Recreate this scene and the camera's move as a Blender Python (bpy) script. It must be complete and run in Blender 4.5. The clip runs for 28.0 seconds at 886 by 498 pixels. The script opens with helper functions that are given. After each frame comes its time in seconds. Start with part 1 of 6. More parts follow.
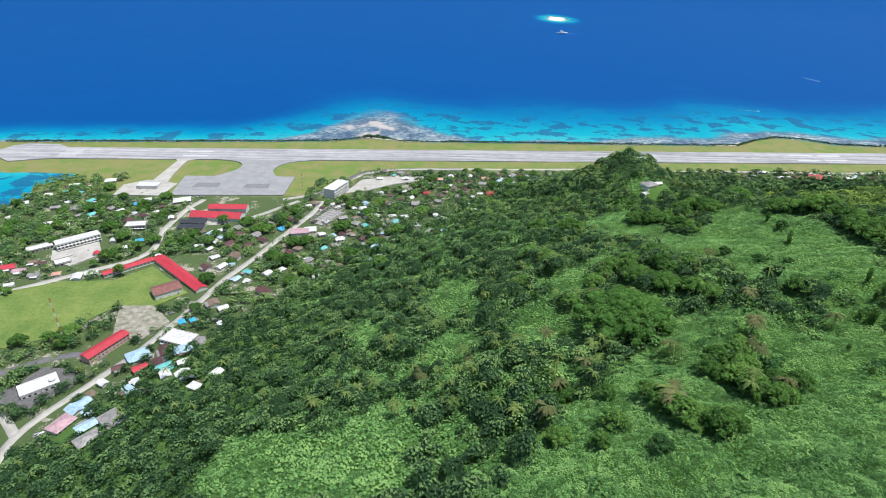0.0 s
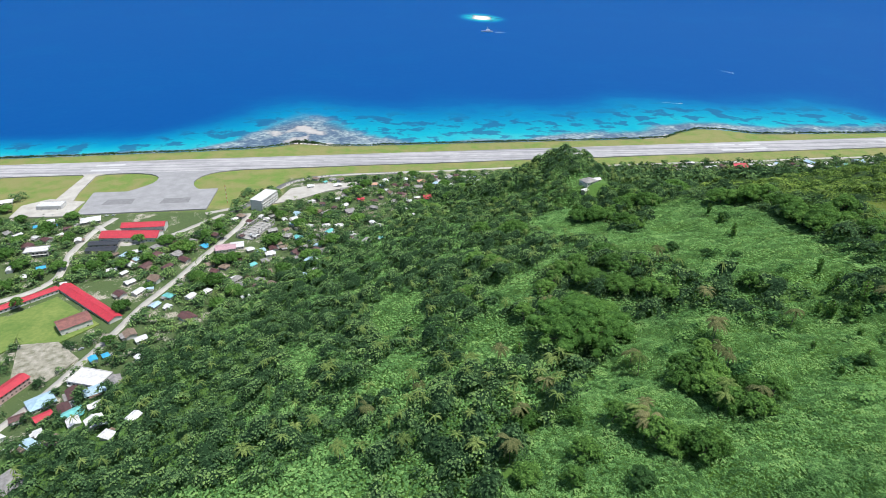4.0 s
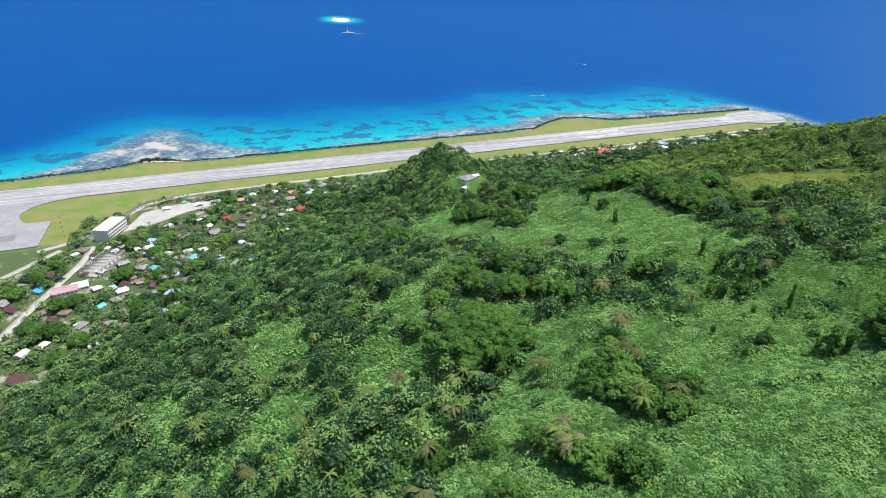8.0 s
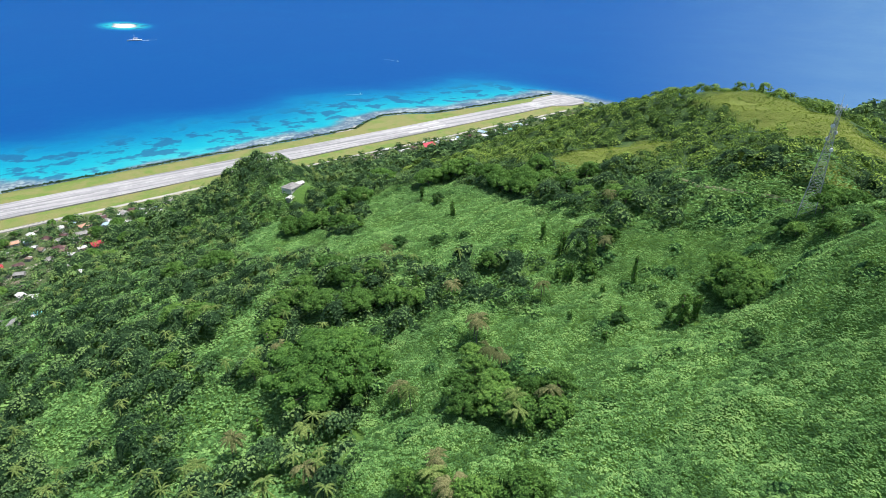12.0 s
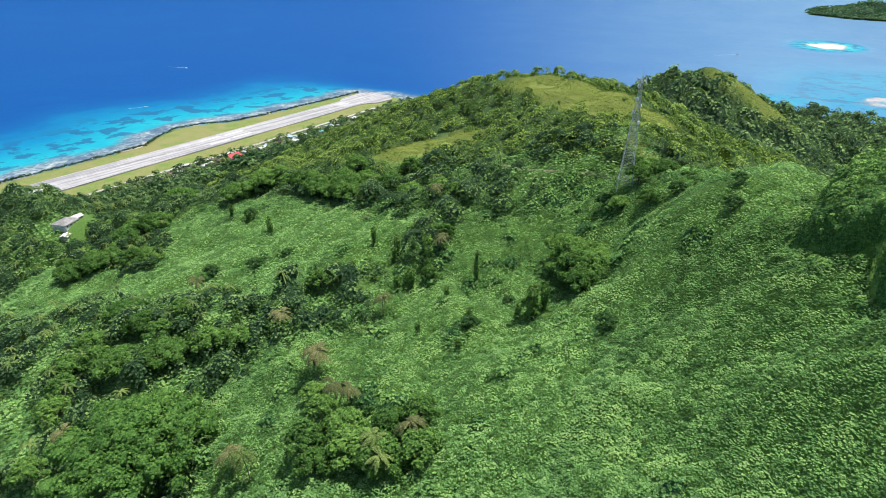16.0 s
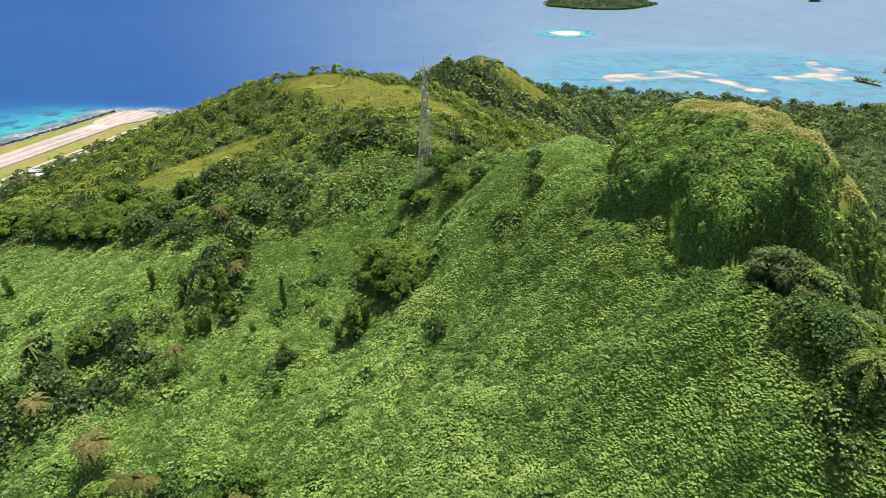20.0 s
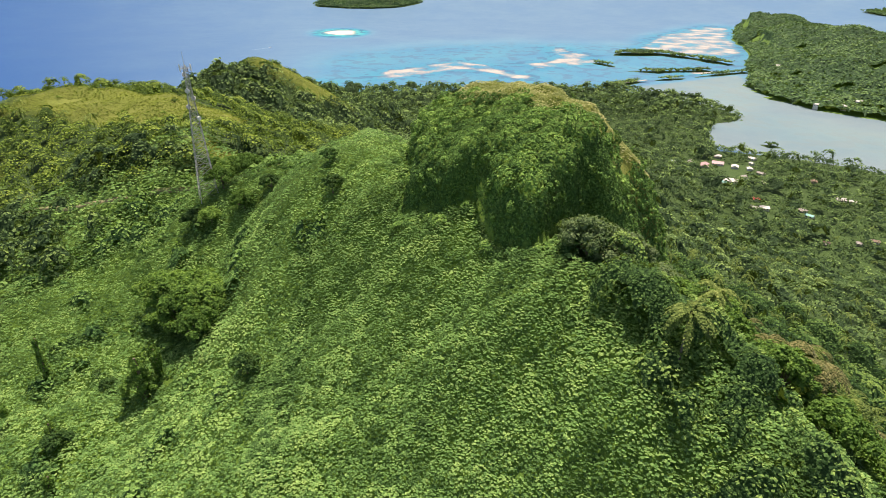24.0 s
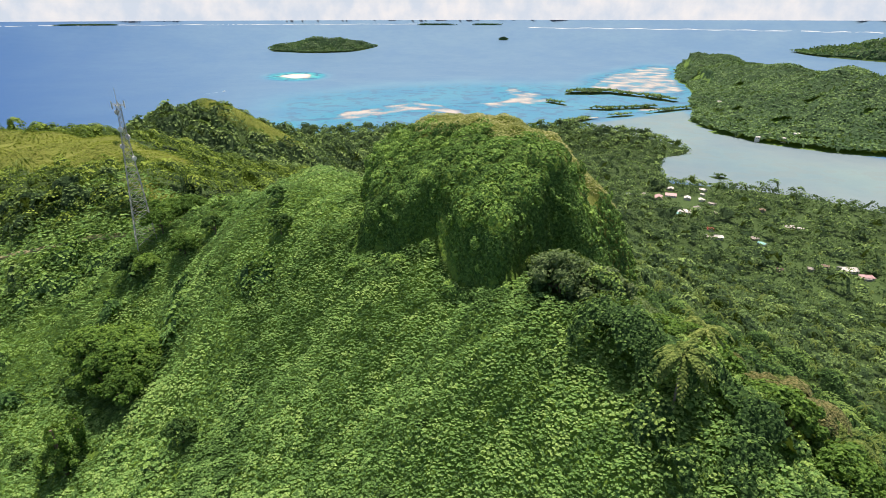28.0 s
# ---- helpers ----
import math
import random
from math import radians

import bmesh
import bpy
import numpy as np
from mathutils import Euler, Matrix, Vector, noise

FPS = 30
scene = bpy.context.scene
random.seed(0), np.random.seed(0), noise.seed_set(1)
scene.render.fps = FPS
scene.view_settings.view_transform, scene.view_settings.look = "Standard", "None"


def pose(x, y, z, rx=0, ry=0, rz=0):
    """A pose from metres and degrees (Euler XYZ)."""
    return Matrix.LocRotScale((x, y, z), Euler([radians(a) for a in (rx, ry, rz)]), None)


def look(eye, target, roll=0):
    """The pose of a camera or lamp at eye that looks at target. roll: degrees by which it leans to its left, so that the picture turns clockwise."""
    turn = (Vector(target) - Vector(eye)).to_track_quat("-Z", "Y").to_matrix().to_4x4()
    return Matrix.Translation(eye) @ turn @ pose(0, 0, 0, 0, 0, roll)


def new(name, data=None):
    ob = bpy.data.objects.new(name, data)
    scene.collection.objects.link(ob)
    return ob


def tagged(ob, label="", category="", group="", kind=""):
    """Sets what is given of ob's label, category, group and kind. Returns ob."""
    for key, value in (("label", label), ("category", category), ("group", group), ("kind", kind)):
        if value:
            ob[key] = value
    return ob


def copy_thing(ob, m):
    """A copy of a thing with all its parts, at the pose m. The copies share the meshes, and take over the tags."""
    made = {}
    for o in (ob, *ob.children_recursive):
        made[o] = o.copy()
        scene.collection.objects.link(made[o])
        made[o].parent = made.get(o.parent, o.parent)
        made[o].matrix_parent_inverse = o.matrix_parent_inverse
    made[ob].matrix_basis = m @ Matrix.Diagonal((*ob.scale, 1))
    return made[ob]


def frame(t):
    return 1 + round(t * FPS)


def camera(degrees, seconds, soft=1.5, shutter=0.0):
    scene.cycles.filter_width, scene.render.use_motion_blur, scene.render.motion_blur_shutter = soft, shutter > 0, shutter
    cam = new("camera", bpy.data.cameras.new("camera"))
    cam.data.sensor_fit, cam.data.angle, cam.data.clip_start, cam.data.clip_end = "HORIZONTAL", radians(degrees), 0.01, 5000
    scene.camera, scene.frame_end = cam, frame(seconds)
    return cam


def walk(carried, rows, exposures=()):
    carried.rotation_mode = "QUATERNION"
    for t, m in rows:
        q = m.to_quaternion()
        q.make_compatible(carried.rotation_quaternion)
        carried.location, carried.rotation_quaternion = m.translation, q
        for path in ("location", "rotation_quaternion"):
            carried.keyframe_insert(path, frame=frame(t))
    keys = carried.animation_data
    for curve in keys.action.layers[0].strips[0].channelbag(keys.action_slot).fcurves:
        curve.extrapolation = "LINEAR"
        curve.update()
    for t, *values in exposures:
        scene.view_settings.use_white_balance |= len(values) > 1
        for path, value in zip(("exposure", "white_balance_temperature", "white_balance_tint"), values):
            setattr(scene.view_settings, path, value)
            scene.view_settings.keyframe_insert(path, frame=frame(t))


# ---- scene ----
cam = camera(75.23, 28.0, 0.7)

# seconds, place, yaw, pitch, roll (degrees)
PATH = [
    (0, 0.00, 0.01, 328.00, -0.001, -27.948, 1.306),
    (1, 1.28, 6.94, 326.78, -1.267, -27.959, 1.117),
    (2, 0.68, 13.52, 325.18, -2.846, -27.879, 1.173),
    (3, -0.83, 20.93, 322.78, -4.780, -27.777, 1.239),
    (3.5, -1.18, 25.33, 321.63, -5.875, -27.761, 1.274),
    (4.5, 0.12, 33.23, 319.21, -8.110, -27.696, 1.201),
    (5.5, 2.00, 41.27, 316.67, -10.780, -27.627, 1.114),
    (6, 2.69, 45.57, 315.65, -12.213, -27.549, 1.147),
    (7, 3.87, 53.19, 313.33, -15.802, -27.411, 1.154),
    (8, 6.70, 61.08, 310.40, -19.901, -27.274, 1.123),
    (9, 10.41, 69.00, 307.44, -24.256, -27.085, 1.114),
    (10, 14.42, 75.52, 304.75, -28.649, -26.983, 1.094),
    (11, 18.36, 82.90, 301.67, -33.159, -26.887, 1.096),
    (12, 22.46, 88.54, 299.92, -37.685, -26.909, 1.045),
    (12.5, 24.27, 91.26, 299.60, -39.987, -26.987, 1.037),
    (13.5, 28.70, 96.84, 297.22, -44.681, -26.905, 1.077),
    (14.5, 33.44, 101.82, 294.99, -49.407, -26.803, 1.072),
    (15, 36.11, 104.15, 293.71, -51.810, -26.732, 1.159),
    (16, 42.01, 108.19, 291.55, -56.523, -26.576, 1.063),
    (17, 47.44, 110.82, 289.60, -61.118, -26.358, 0.723),
    (18, 52.67, 113.67, 288.03, -66.222, -26.338, 0.726),
    (19, 57.89, 115.73, 286.28, -71.781, -26.248, 0.564),
    (20, 61.37, 116.33, 285.28, -77.433, -26.194, 0.306),
    (21, 63.95, 117.42, 284.39, -83.540, -26.152, 0.216),
    (22, 67.17, 117.87, 282.78, -89.510, -25.980, 0.179),
    (22.5, 69.65, 117.57, 281.61, -92.301, -25.874, -0.016),
    (23.5, 73.04, 117.19, 280.61, -96.611, -26.041, 0.065),
    (24.5, 76.44, 116.47, 279.68, -99.772, -25.996, 0.152),
    (25, 78.00, 116.26, 278.95, -101.266, -25.933, 0.054),
    (25.5, 79.58, 115.83, 278.44, -102.111, -25.797, 0.067),
    (26, 80.90, 115.39, 278.01, -102.447, -25.337, 0.038),
    (26.5, 82.18, 115.15, 277.48, -102.467, -24.600, 0.031),
    (27, 83.30, 115.01, 277.02, -102.449, -23.864, 0.027),
    (27.5, 84.32, 114.89, 276.57, -102.449, -23.099, -0.044),
    (28, 85.26, 114.65, 275.82, -102.419, -22.224, -0.073),
]


def stand(x, y, z, yaw, pitch, roll):
    a, b = radians(yaw), radians(pitch)
    way = Vector((-math.sin(a) * math.cos(b), math.cos(a) * math.cos(b), math.sin(b)))
    return look((x, y, z), Vector((x, y, z)) + 100 * way, roll)


walk(cam, [(t, stand(*row)) for t, *row in PATH],
     [(0, 0.15, 6100, 10), (9, 0.32, 6250, 10), (14, 0.42, 6350, 10), (17, 0.45, 6600, 12), (20, 0.5, 8150, 20), (25, 0.48, 8100, 20), (28, 0.38, 7800, 18)])

# ---------------------------------------------------------------- daylight
SUN_AZIMUTH, SUN_HEIGHT = 108.0, 71.0   # degrees: clockwise from +y, above the horizon
world = bpy.data.worlds.new("sky")
scene.world = world
world.use_nodes = True
wn = world.node_tree
sky = wn.nodes.new("ShaderNodeTexSky")
sky.sky_type = "NISHITA"
sky.sun_disc = False
sky.sun_elevation, sky.sun_rotation = radians(SUN_HEIGHT), radians(SUN_AZIMUTH)
sky.air_density, sky.dust_density, sky.ozone_density = 1.0, 2.0, 1.0
wn.links.new(sky.outputs[0], wn.nodes["Background"].inputs[0])
wn.nodes["Background"].inputs[1].default_value = 0.11
sun = new("sun", bpy.data.lights.new("sun", "SUN"))
sun.data.energy, sun.data.angle, sun.data.color = 4.6, radians(0.53), (1.0, 0.96, 0.9)
saz, sel = radians(SUN_AZIMUTH), radians(SUN_HEIGHT)
sun.matrix_world = look((2000 * math.sin(saz) * math.cos(sel), 2000 * math.cos(saz) * math.cos(sel), 2000 * math.sin(sel)), (0, 0, 0))

# ---------------------------------------------------------------- materials
def material(name, rough=0.8, metal=0.0):
    m = bpy.data.materials.new(name)
    m.use_nodes = True
    b = m.node_tree.nodes["Principled BSDF"]
    b.inputs["Roughness"].default_value, b.inputs["Metallic"].default_value = rough, metal
    return m, m.node_tree, b


def add_node(tree, kind, **values):
    n = tree.nodes.new(kind)
    for key, value in values.items():
        n.inputs[key].default_value = value
    return n


def noise_of(tree, scale, detail=3.0, rough=0.55, object_space=False):
    c = tree.nodes.new("ShaderNodeTexCoord") if object_space else tree.nodes.new("ShaderNodeNewGeometry")
    n = add_node(tree, "ShaderNodeTexNoise", Scale=scale, Detail=detail, Roughness=rough)
    tree.links.new(c.outputs["Object" if object_space else "Position"], n.inputs["Vector"])
    return n.outputs["Fac"]


def ramp(tree, value, *stops):
    r = tree.nodes.new("ShaderNodeValToRGB")
    while len(r.color_ramp.elements) < len(stops):
        r.color_ramp.elements.new(0.5)
    for e, (at_, colour) in zip(r.color_ramp.elements, stops):
        e.position, e.color = at_, (*colour, 1) if len(colour) == 3 else colour
    tree.links.new(value, r.inputs[0])
    return r.outputs[0]


def mixed(tree, fac, a, b, how="MIX"):
    m = tree.nodes.new("ShaderNodeMix")
    m.data_type, m.blend_type = "RGBA", how
    for key, value in (("Factor", fac), ("A", a), ("B", b)):
        socket = [s for s in m.inputs if s.name == key and s.type == ("VALUE" if key == "Factor" else "RGBA")][0]
        if hasattr(value, "is_linked"):
            tree.links.new(value, socket)
        else:
            socket.default_value = value if key == "Factor" else (*value, 1)
    return [s for s in m.outputs if s.type == "RGBA"][0]


def maths(tree, how, a, b=0.0):
    n = tree.nodes.new("ShaderNodeMath")
    n.operation = how
    for k, value in enumerate((a, b)):
        if hasattr(value, "is_linked"):
            tree.links.new(value, n.inputs[k])
        else:
            n.inputs[k].default_value = value
    return n.outputs[0]


def bumped(tree, b, height, strength=0.3, far=0.1):
    n = add_node(tree, "ShaderNodeBump", Strength=strength, Distance=far)
    tree.links.new(height, n.inputs["Height"])
    tree.links.new(n.outputs[0], b.inputs["Normal"])


def plain(name, light, dark, scale=1.0, rough=0.8, metal=0.0, bump=0.2, spread=0.0):
    """A worn surface between two colours, with grain at two scales; spread: how far single pieces differ."""
    m, t, b = material(name, rough, metal)
    a, c = noise_of(t, scale), noise_of(t, scale * 9, 4)
    col = ramp(t, maths(t, "ADD", maths(t, "MULTIPLY", a, 0.6), maths(t, "MULTIPLY", c, 0.4)), (0.34, dark), (0.66, light))
    if spread:
        o = t.nodes.new("ShaderNodeObjectInfo")
        col = mixed(t, maths(t, "MULTIPLY", o.outputs["Random"], spread), col, tuple(0.35 * v for v in dark))
    t.links.new(col, b.inputs["Base Color"])
    bumped(t, b, c, bump, 0.05)
    return m


def leafy(name, dark, mid, light, size=14.0, see_through=0.3, rough=0.68, tone=False, grain=2.3):
    """Leaves: each one differs a little, plants differ more, and stands of them drift in tone."""
    m, t, b = material(name, rough)
    g = t.nodes.new("ShaderNodeNewGeometry")
    o = t.nodes.new("ShaderNodeObjectInfo")
    cells = add_node(t, "ShaderNodeTexVoronoi", Scale=grain)
    warp = t.nodes.new("ShaderNodeVectorMath")
    warp.operation = "MULTIPLY_ADD"
    rag = add_node(t, "ShaderNodeTexNoise", Scale=grain * 1.3, Detail=2.0)
    t.links.new(g.outputs["Position"], rag.inputs["Vector"])
    t.links.new(rag.outputs["Color"], warp.inputs[0])
    warp.inputs[1].default_value = (.45 / grain,) * 3
    t.links.new(g.outputs["Position"], warp.inputs[2])
    t.links.new(warp.outputs[0], cells.inputs["Vector"])
    shade = t.nodes.new("ShaderNodeSeparateColor")
    t.links.new(cells.outputs["Color"], shade.inputs[0])
    fine = maths(t, "MULTIPLY", cells.outputs["Distance"], -1.0)
    v = maths(t, "ADD", maths(t, "MULTIPLY", g.outputs["Random Per Island"], 0.13), maths(t, "MULTIPLY", noise_of(t, 1 / size, 3), 0.34))
    v = maths(t, "ADD", v, maths(t, "ADD", maths(t, "MULTIPLY", shade.outputs[0], 0.29), 0.125))
    v = maths(t, "ADD", v, maths(t, "MULTIPLY", maths(t, "SUBTRACT", o.outputs["Random"], 0.5), 0.22))
    if tone:
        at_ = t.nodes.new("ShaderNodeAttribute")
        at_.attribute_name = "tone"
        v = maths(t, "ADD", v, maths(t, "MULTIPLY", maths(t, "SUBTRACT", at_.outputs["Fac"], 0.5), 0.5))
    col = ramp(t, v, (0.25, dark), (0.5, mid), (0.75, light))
    t.links.new(col, b.inputs["Base Color"])
    b.inputs["Specular IOR Level"].default_value = 0.07
    bumped(t, b, fine, 1.0, 0.38)
    thin = t.nodes.new("ShaderNodeBsdfTranslucent")
    t.links.new(mixed(t, 0.5, col, (0.25, 0.42, 0.05)), thin.inputs[0])
    mix = t.nodes.new("ShaderNodeMixShader")
    mix.inputs[0].default_value = see_through
    t.links.new(b.outputs[0], mix.inputs[1]), t.links.new(thin.outputs[0], mix.inputs[2])
    t.links.new(mix.outputs[0], t.nodes["Material Output"].inputs["Surface"])
    return m


LEAF_TREE = leafy("tree_leaves", (0.030, 0.079, 0.015), (0.100, 0.218, 0.050), (0.239, 0.419, 0.089), 30)
LEAF_FOREST = leafy("forest_leaves", (0.023, 0.055, 0.022), (0.098, 0.185, 0.071), (0.239, 0.367, 0.109), 28, .12, tone=True)
LEAF_HILL = leafy("hill_leaves", (0.036, 0.077, 0.022), (0.152, 0.257, 0.053), (0.306, 0.428, 0.084), 40, .12, tone=True)
LEAF_VINE = leafy("vine_leaves", (0.047, 0.111, 0.034), (0.154, 0.325, 0.098), (0.320, 0.512, 0.160), 22, 0.25, tone=True)
LEAF_ROCK = leafy("rock_creeper_leaves", (0.041, 0.106, 0.030), (0.135, 0.291, 0.070), (0.321, 0.523, 0.127), 14, 0.2, tone=True)
LEAF_PALM = leafy("palm_leaves", (0.045, 0.087, 0.024), (0.133, 0.201, 0.054), (0.266, 0.340, 0.102), 20, 0.15)
LEAF_DRY = leafy("dry_fronds", (.055, .075, .026), (.125, .145, .055), (.27, .26, .115), 20, 0.15)
LEAF_GREY = leafy("grey_leaves", (0.064, 0.120, 0.048), (0.136, 0.216, 0.096), (0.240, 0.328, 0.160), 12)
# Duller, bluer green than the near woods: distance haze put into the colour.
LEAF_FAR_HAZE = leafy("far_woods_hazed_leaves", (0.031, 0.073, 0.034), (0.077, 0.169, 0.071), (0.168, 0.291, 0.109), 160, .15, .6, tone=True)
LEAF_VALLEY = leafy("valley_leaves", (0.030, 0.065, 0.030), (0.129, 0.232, 0.085), (0.314, 0.469, 0.153), 40, .12, tone=True)
LEAF_RAIN = leafy("rain_tree_leaves", (0.024, 0.072, 0.018), (0.086, 0.204, 0.044), (0.239, 0.433, 0.092), 30)
LEAF_THICKET = leafy("thicket_leaves", (0.031, 0.088, 0.032), (0.107, 0.242, 0.072), (0.243, 0.438, 0.120), 20, 0.2, tone=True)
LEAF_RIDGE = leafy("ridge_leaves", (0.023, 0.062, 0.022), (0.097, 0.207, 0.061), (0.250, 0.402, 0.108), 20, 0.2, tone=True)
GRASS_HILL = leafy("hill_grass_blades", (.125, .175, .028), (.165, .22, .037), (.215, .265, .05), 18, .2, tone=True)
GRASS_DRY = leafy("dry_grass", (.15, .19, .07), (.29, .33, .14), (.44, .45, .23), 8, .25, tone=True)
BARK = plain("bark", (.22, .18, .13), (.08, .065, .045), 0.8, 0.9)
PALM_BARK = plain("palm_bark", (.2, .185, .15), (.09, .085, .07), 1.5, 0.9)
# ---------------------------------------------------------------- mesh tools
def part(name, bm, mat, parent=None, label=""):
    """Links a bmesh as one mesh object, under a thing or a part."""
    data = bpy.data.meshes.new(name)
    bm.to_mesh(data)
    bm.free()
    data.materials.append(mat)
    ob = new(name, data)
    ob.parent = parent
    return tagged(ob, label)


def sheet(name, co, quads, mat, tris=None, parent=None):
    """A mesh object from numpy arrays."""
    data = bpy.data.meshes.new(name)
    quads = np.asarray(quads, np.int32).reshape(-1, 4)
    data.vertices.add(len(co))
    data.vertices.foreach_set("co", np.asarray(co, np.float32).ravel())
    data.loops.add(quads.size)
    data.polygons.add(len(quads))
    data.loops.foreach_set("vertex_index", quads.ravel())
    data.polygons.foreach_set("loop_start", np.arange(0, quads.size, 4, dtype=np.int32))
    data.update(calc_edges=True)
    data.materials.append(mat)
    ob = new(name, data)
    ob.parent = parent
    return ob


def grid_quads(nx, ny):
    i = np.arange(nx * ny).reshape(ny, nx)
    return np.stack([i[:-1, :-1], i[:-1, 1:], i[1:, 1:], i[1:, :-1]], -1).reshape(-1, 4)


def leaf_cards(centres, normals, size, rng, aspect=1.0, tilt=0.5, fold=.3):
    """Small bent leaf pieces at the given places, roughly facing along the normals: vertices and quads."""
    n = len(centres)
    nn = normals + tilt * rng.normal(size=(n, 3))
    nn /= np.linalg.norm(nn, axis=1, keepdims=True) + 1e-9
    a = np.cross(nn, rng.normal(size=(n, 3)))
    a /= np.linalg.norm(a, axis=1, keepdims=True) + 1e-9
    b = np.cross(nn, a)
    s = (size * rng.uniform(.65, 1.35, n))[:, None] / 2
    co = np.stack([centres - a * s, centres - b * s * aspect + nn * s * fold, centres + a * s, centres + b * s * aspect + nn * s * fold], 1)
    return co.reshape(-1, 3), np.arange(4 * n).reshape(n, 4)


def box(bm, sx, sy, sz, m=None, z0=True):
    """A box standing on z = 0 (or centred), moved by m."""
    shift = Matrix.Translation((0, 0, sz / 2 if z0 else 0))
    bmesh.ops.create_cube(bm, size=1, matrix=(m or Matrix()) @ shift @ Matrix.Diagonal((sx, sy, sz, 1)))
    return bm


def tube(bm, points, radii, sides=8, cap=True):
    """A tapered tube along a line of points."""
    rings = []
    for k, (p, r) in enumerate(zip(points, radii)):
        way = Vector(points[min(k + 1, len(points) - 1)]) - Vector(points[max(k - 1, 0)])
        turn = way.to_track_quat("Z", "Y")
        rings.append([bm.verts.new(Vector(p) + turn @ Vector((r * math.cos(a), r * math.sin(a), 0)))
                      for a in (2 * math.pi * i / sides for i in range(sides))])
    for lo, hi in zip(rings, rings[1:]):
        for i in range(sides):
            bm.faces.new((lo[i], lo[(i + 1) % sides], hi[(i + 1) % sides], hi[i]))
    if cap:
        bm.faces.new(rings[-1]), bm.faces.new(rings[0][::-1])
    return bm


def height_at(x, y):
    return float(ground_height(np.array([x]), np.array([y]))[0])

# ---------------------------------------------------------------- land forms
# crest lines: x, y, height, fall to the left, fall to the right (metres per metre)
CREST_MAIN = [(-420, -260, 20, .33, .4), (-200, -120, 75, .36, .45), (-40, -10, 165, .36, .5), (60, 45, 203, .34, .55),
              (150, 64, 215, .335, .6), (200, 76, 220, .335, .6), (240, 104, 231, .5, .5), (260, 117, 237, .5, .5), (276, 137, 226, .42, .4),
              (288, 158, 225, .36, .4), (301, 180, 222, .335, .4), (340, 195, 217, .335, .4)]
CREST_MEADOW = [(340, 195, 207, .35, .35), (435, 205, 203, .35, .4), (490, 250, 207, .42, .45), (515, 310, 210, .5, .45),
                (506, 358, 204, .54, .45), (522, 396, 168, .54, .45), (556, 450, 122, .5, .4), (640, 540, 60, .35, .35)]
CREST_SPUR = [(430, 270, 195, .35, .35), (383, 353, 172, .35, .35), (335, 440, 126, .35, .35), (289, 537, 106, .45, .4),
              (222, 593, 102, .6, .4), (235, 690, 100, .7, .8), (228, 755, 40, .5, .45)]
CREST_PEAK = [(520, 290, 190, .4, .4), (590, 262, 183, .45, .5), (664, 208, 207, .6, .75), (715, 150, 160, .5, .6), (780, 60, 118, .4, .4),
              (850, -80, 92, .35, .35), (900, -200, 45, .3, .3)]
CREST_EAST = [(640, 60, 95, .3, .3), (720, -40, 96, .3, .3), (760, -160, 70, .3, .3)]
COAST = [(-1150, 940), (-795, 989), (-502, 1011), (-300, 1027), (-198, 1040), (-149, 1062), (-100, 1052), (-67, 1043), (172, 1051), (440, 1058),
         (550, 1064), (600, 1100), (645, 1122), (700, 1112), (760, 1080), (981, 1077), (1112, 1079), (1128, 1023), (1130, 940), (1122, 873),
         (1180, 760), (1290, 600), (1450, 400), (1560, 220), (1560, 0), (1530, -200), (1500, -400), (1515, -560), (1404, -574), (1349, -645),
         (1274, -678), (1181, -679), (1149, -648), (1132, -584), (1041, -519), (958, -486), (908, -570), (840, -650), (739, -707),
         (560, -800), (200, -950), (-500, -1000), (-1150, -900)]
COVE = [(-1150, 840), (-900, 845), (-690, 837), (-590, 841), (-572, 836), (-608, 785), (-590, 752), (-605, 700), (-680, 660), (-900, 640), (-1150, 640)]


def wobble(x, y, size, seed=0.0):
    """Smooth irregular values between about -1 and 1, made of crossing waves."""
    a, b = x / size + seed, y / size - 1.7 * seed
    return (np.sin(2.1 * a + 1.3 * np.sin(1.7 * b + seed)) + np.sin(2.3 * b + 1.4 * np.sin(1.9 * a - seed))
            + .6 * np.sin(3.9 * a + 3.1 * b + 2 * np.sin(1.3 * b - 2.2 * a))) / 2.6


def crest(x, y, line, soft=14.0, steep=0.0):
    """Height of a ridge whose sides fall away from a crest line."""
    best = np.full(np.shape(x), -1e9)
    for (xa, ya, za, la, ra), (xb, yb, zb, lb, rb) in zip(line, line[1:]):
        dx, dy = xb - xa, yb - ya
        u = np.clip(((x - xa) * dx + (y - ya) * dy) / (dx * dx + dy * dy), 0, 1)
        px, py = x - xa - u * dx, y - ya - u * dy
        far = np.sqrt(px * px + py * py + soft * soft) - soft
        left = 1 / (1 + np.exp(-(dx * py - dy * px) / np.hypot(dx, dy) / 6))
        fall = left * (la + u * (lb - la)) + (1 - left) * (ra + u * (rb - ra))
        best = np.maximum(best, za + u * (zb - za) - fall * far - steep * (1 - np.exp(-far / 70)))
    return best


def blend(a, b, k=7.0):
    return np.maximum(a, b) + k * np.log1p(np.exp(-np.abs(a - b) / k))


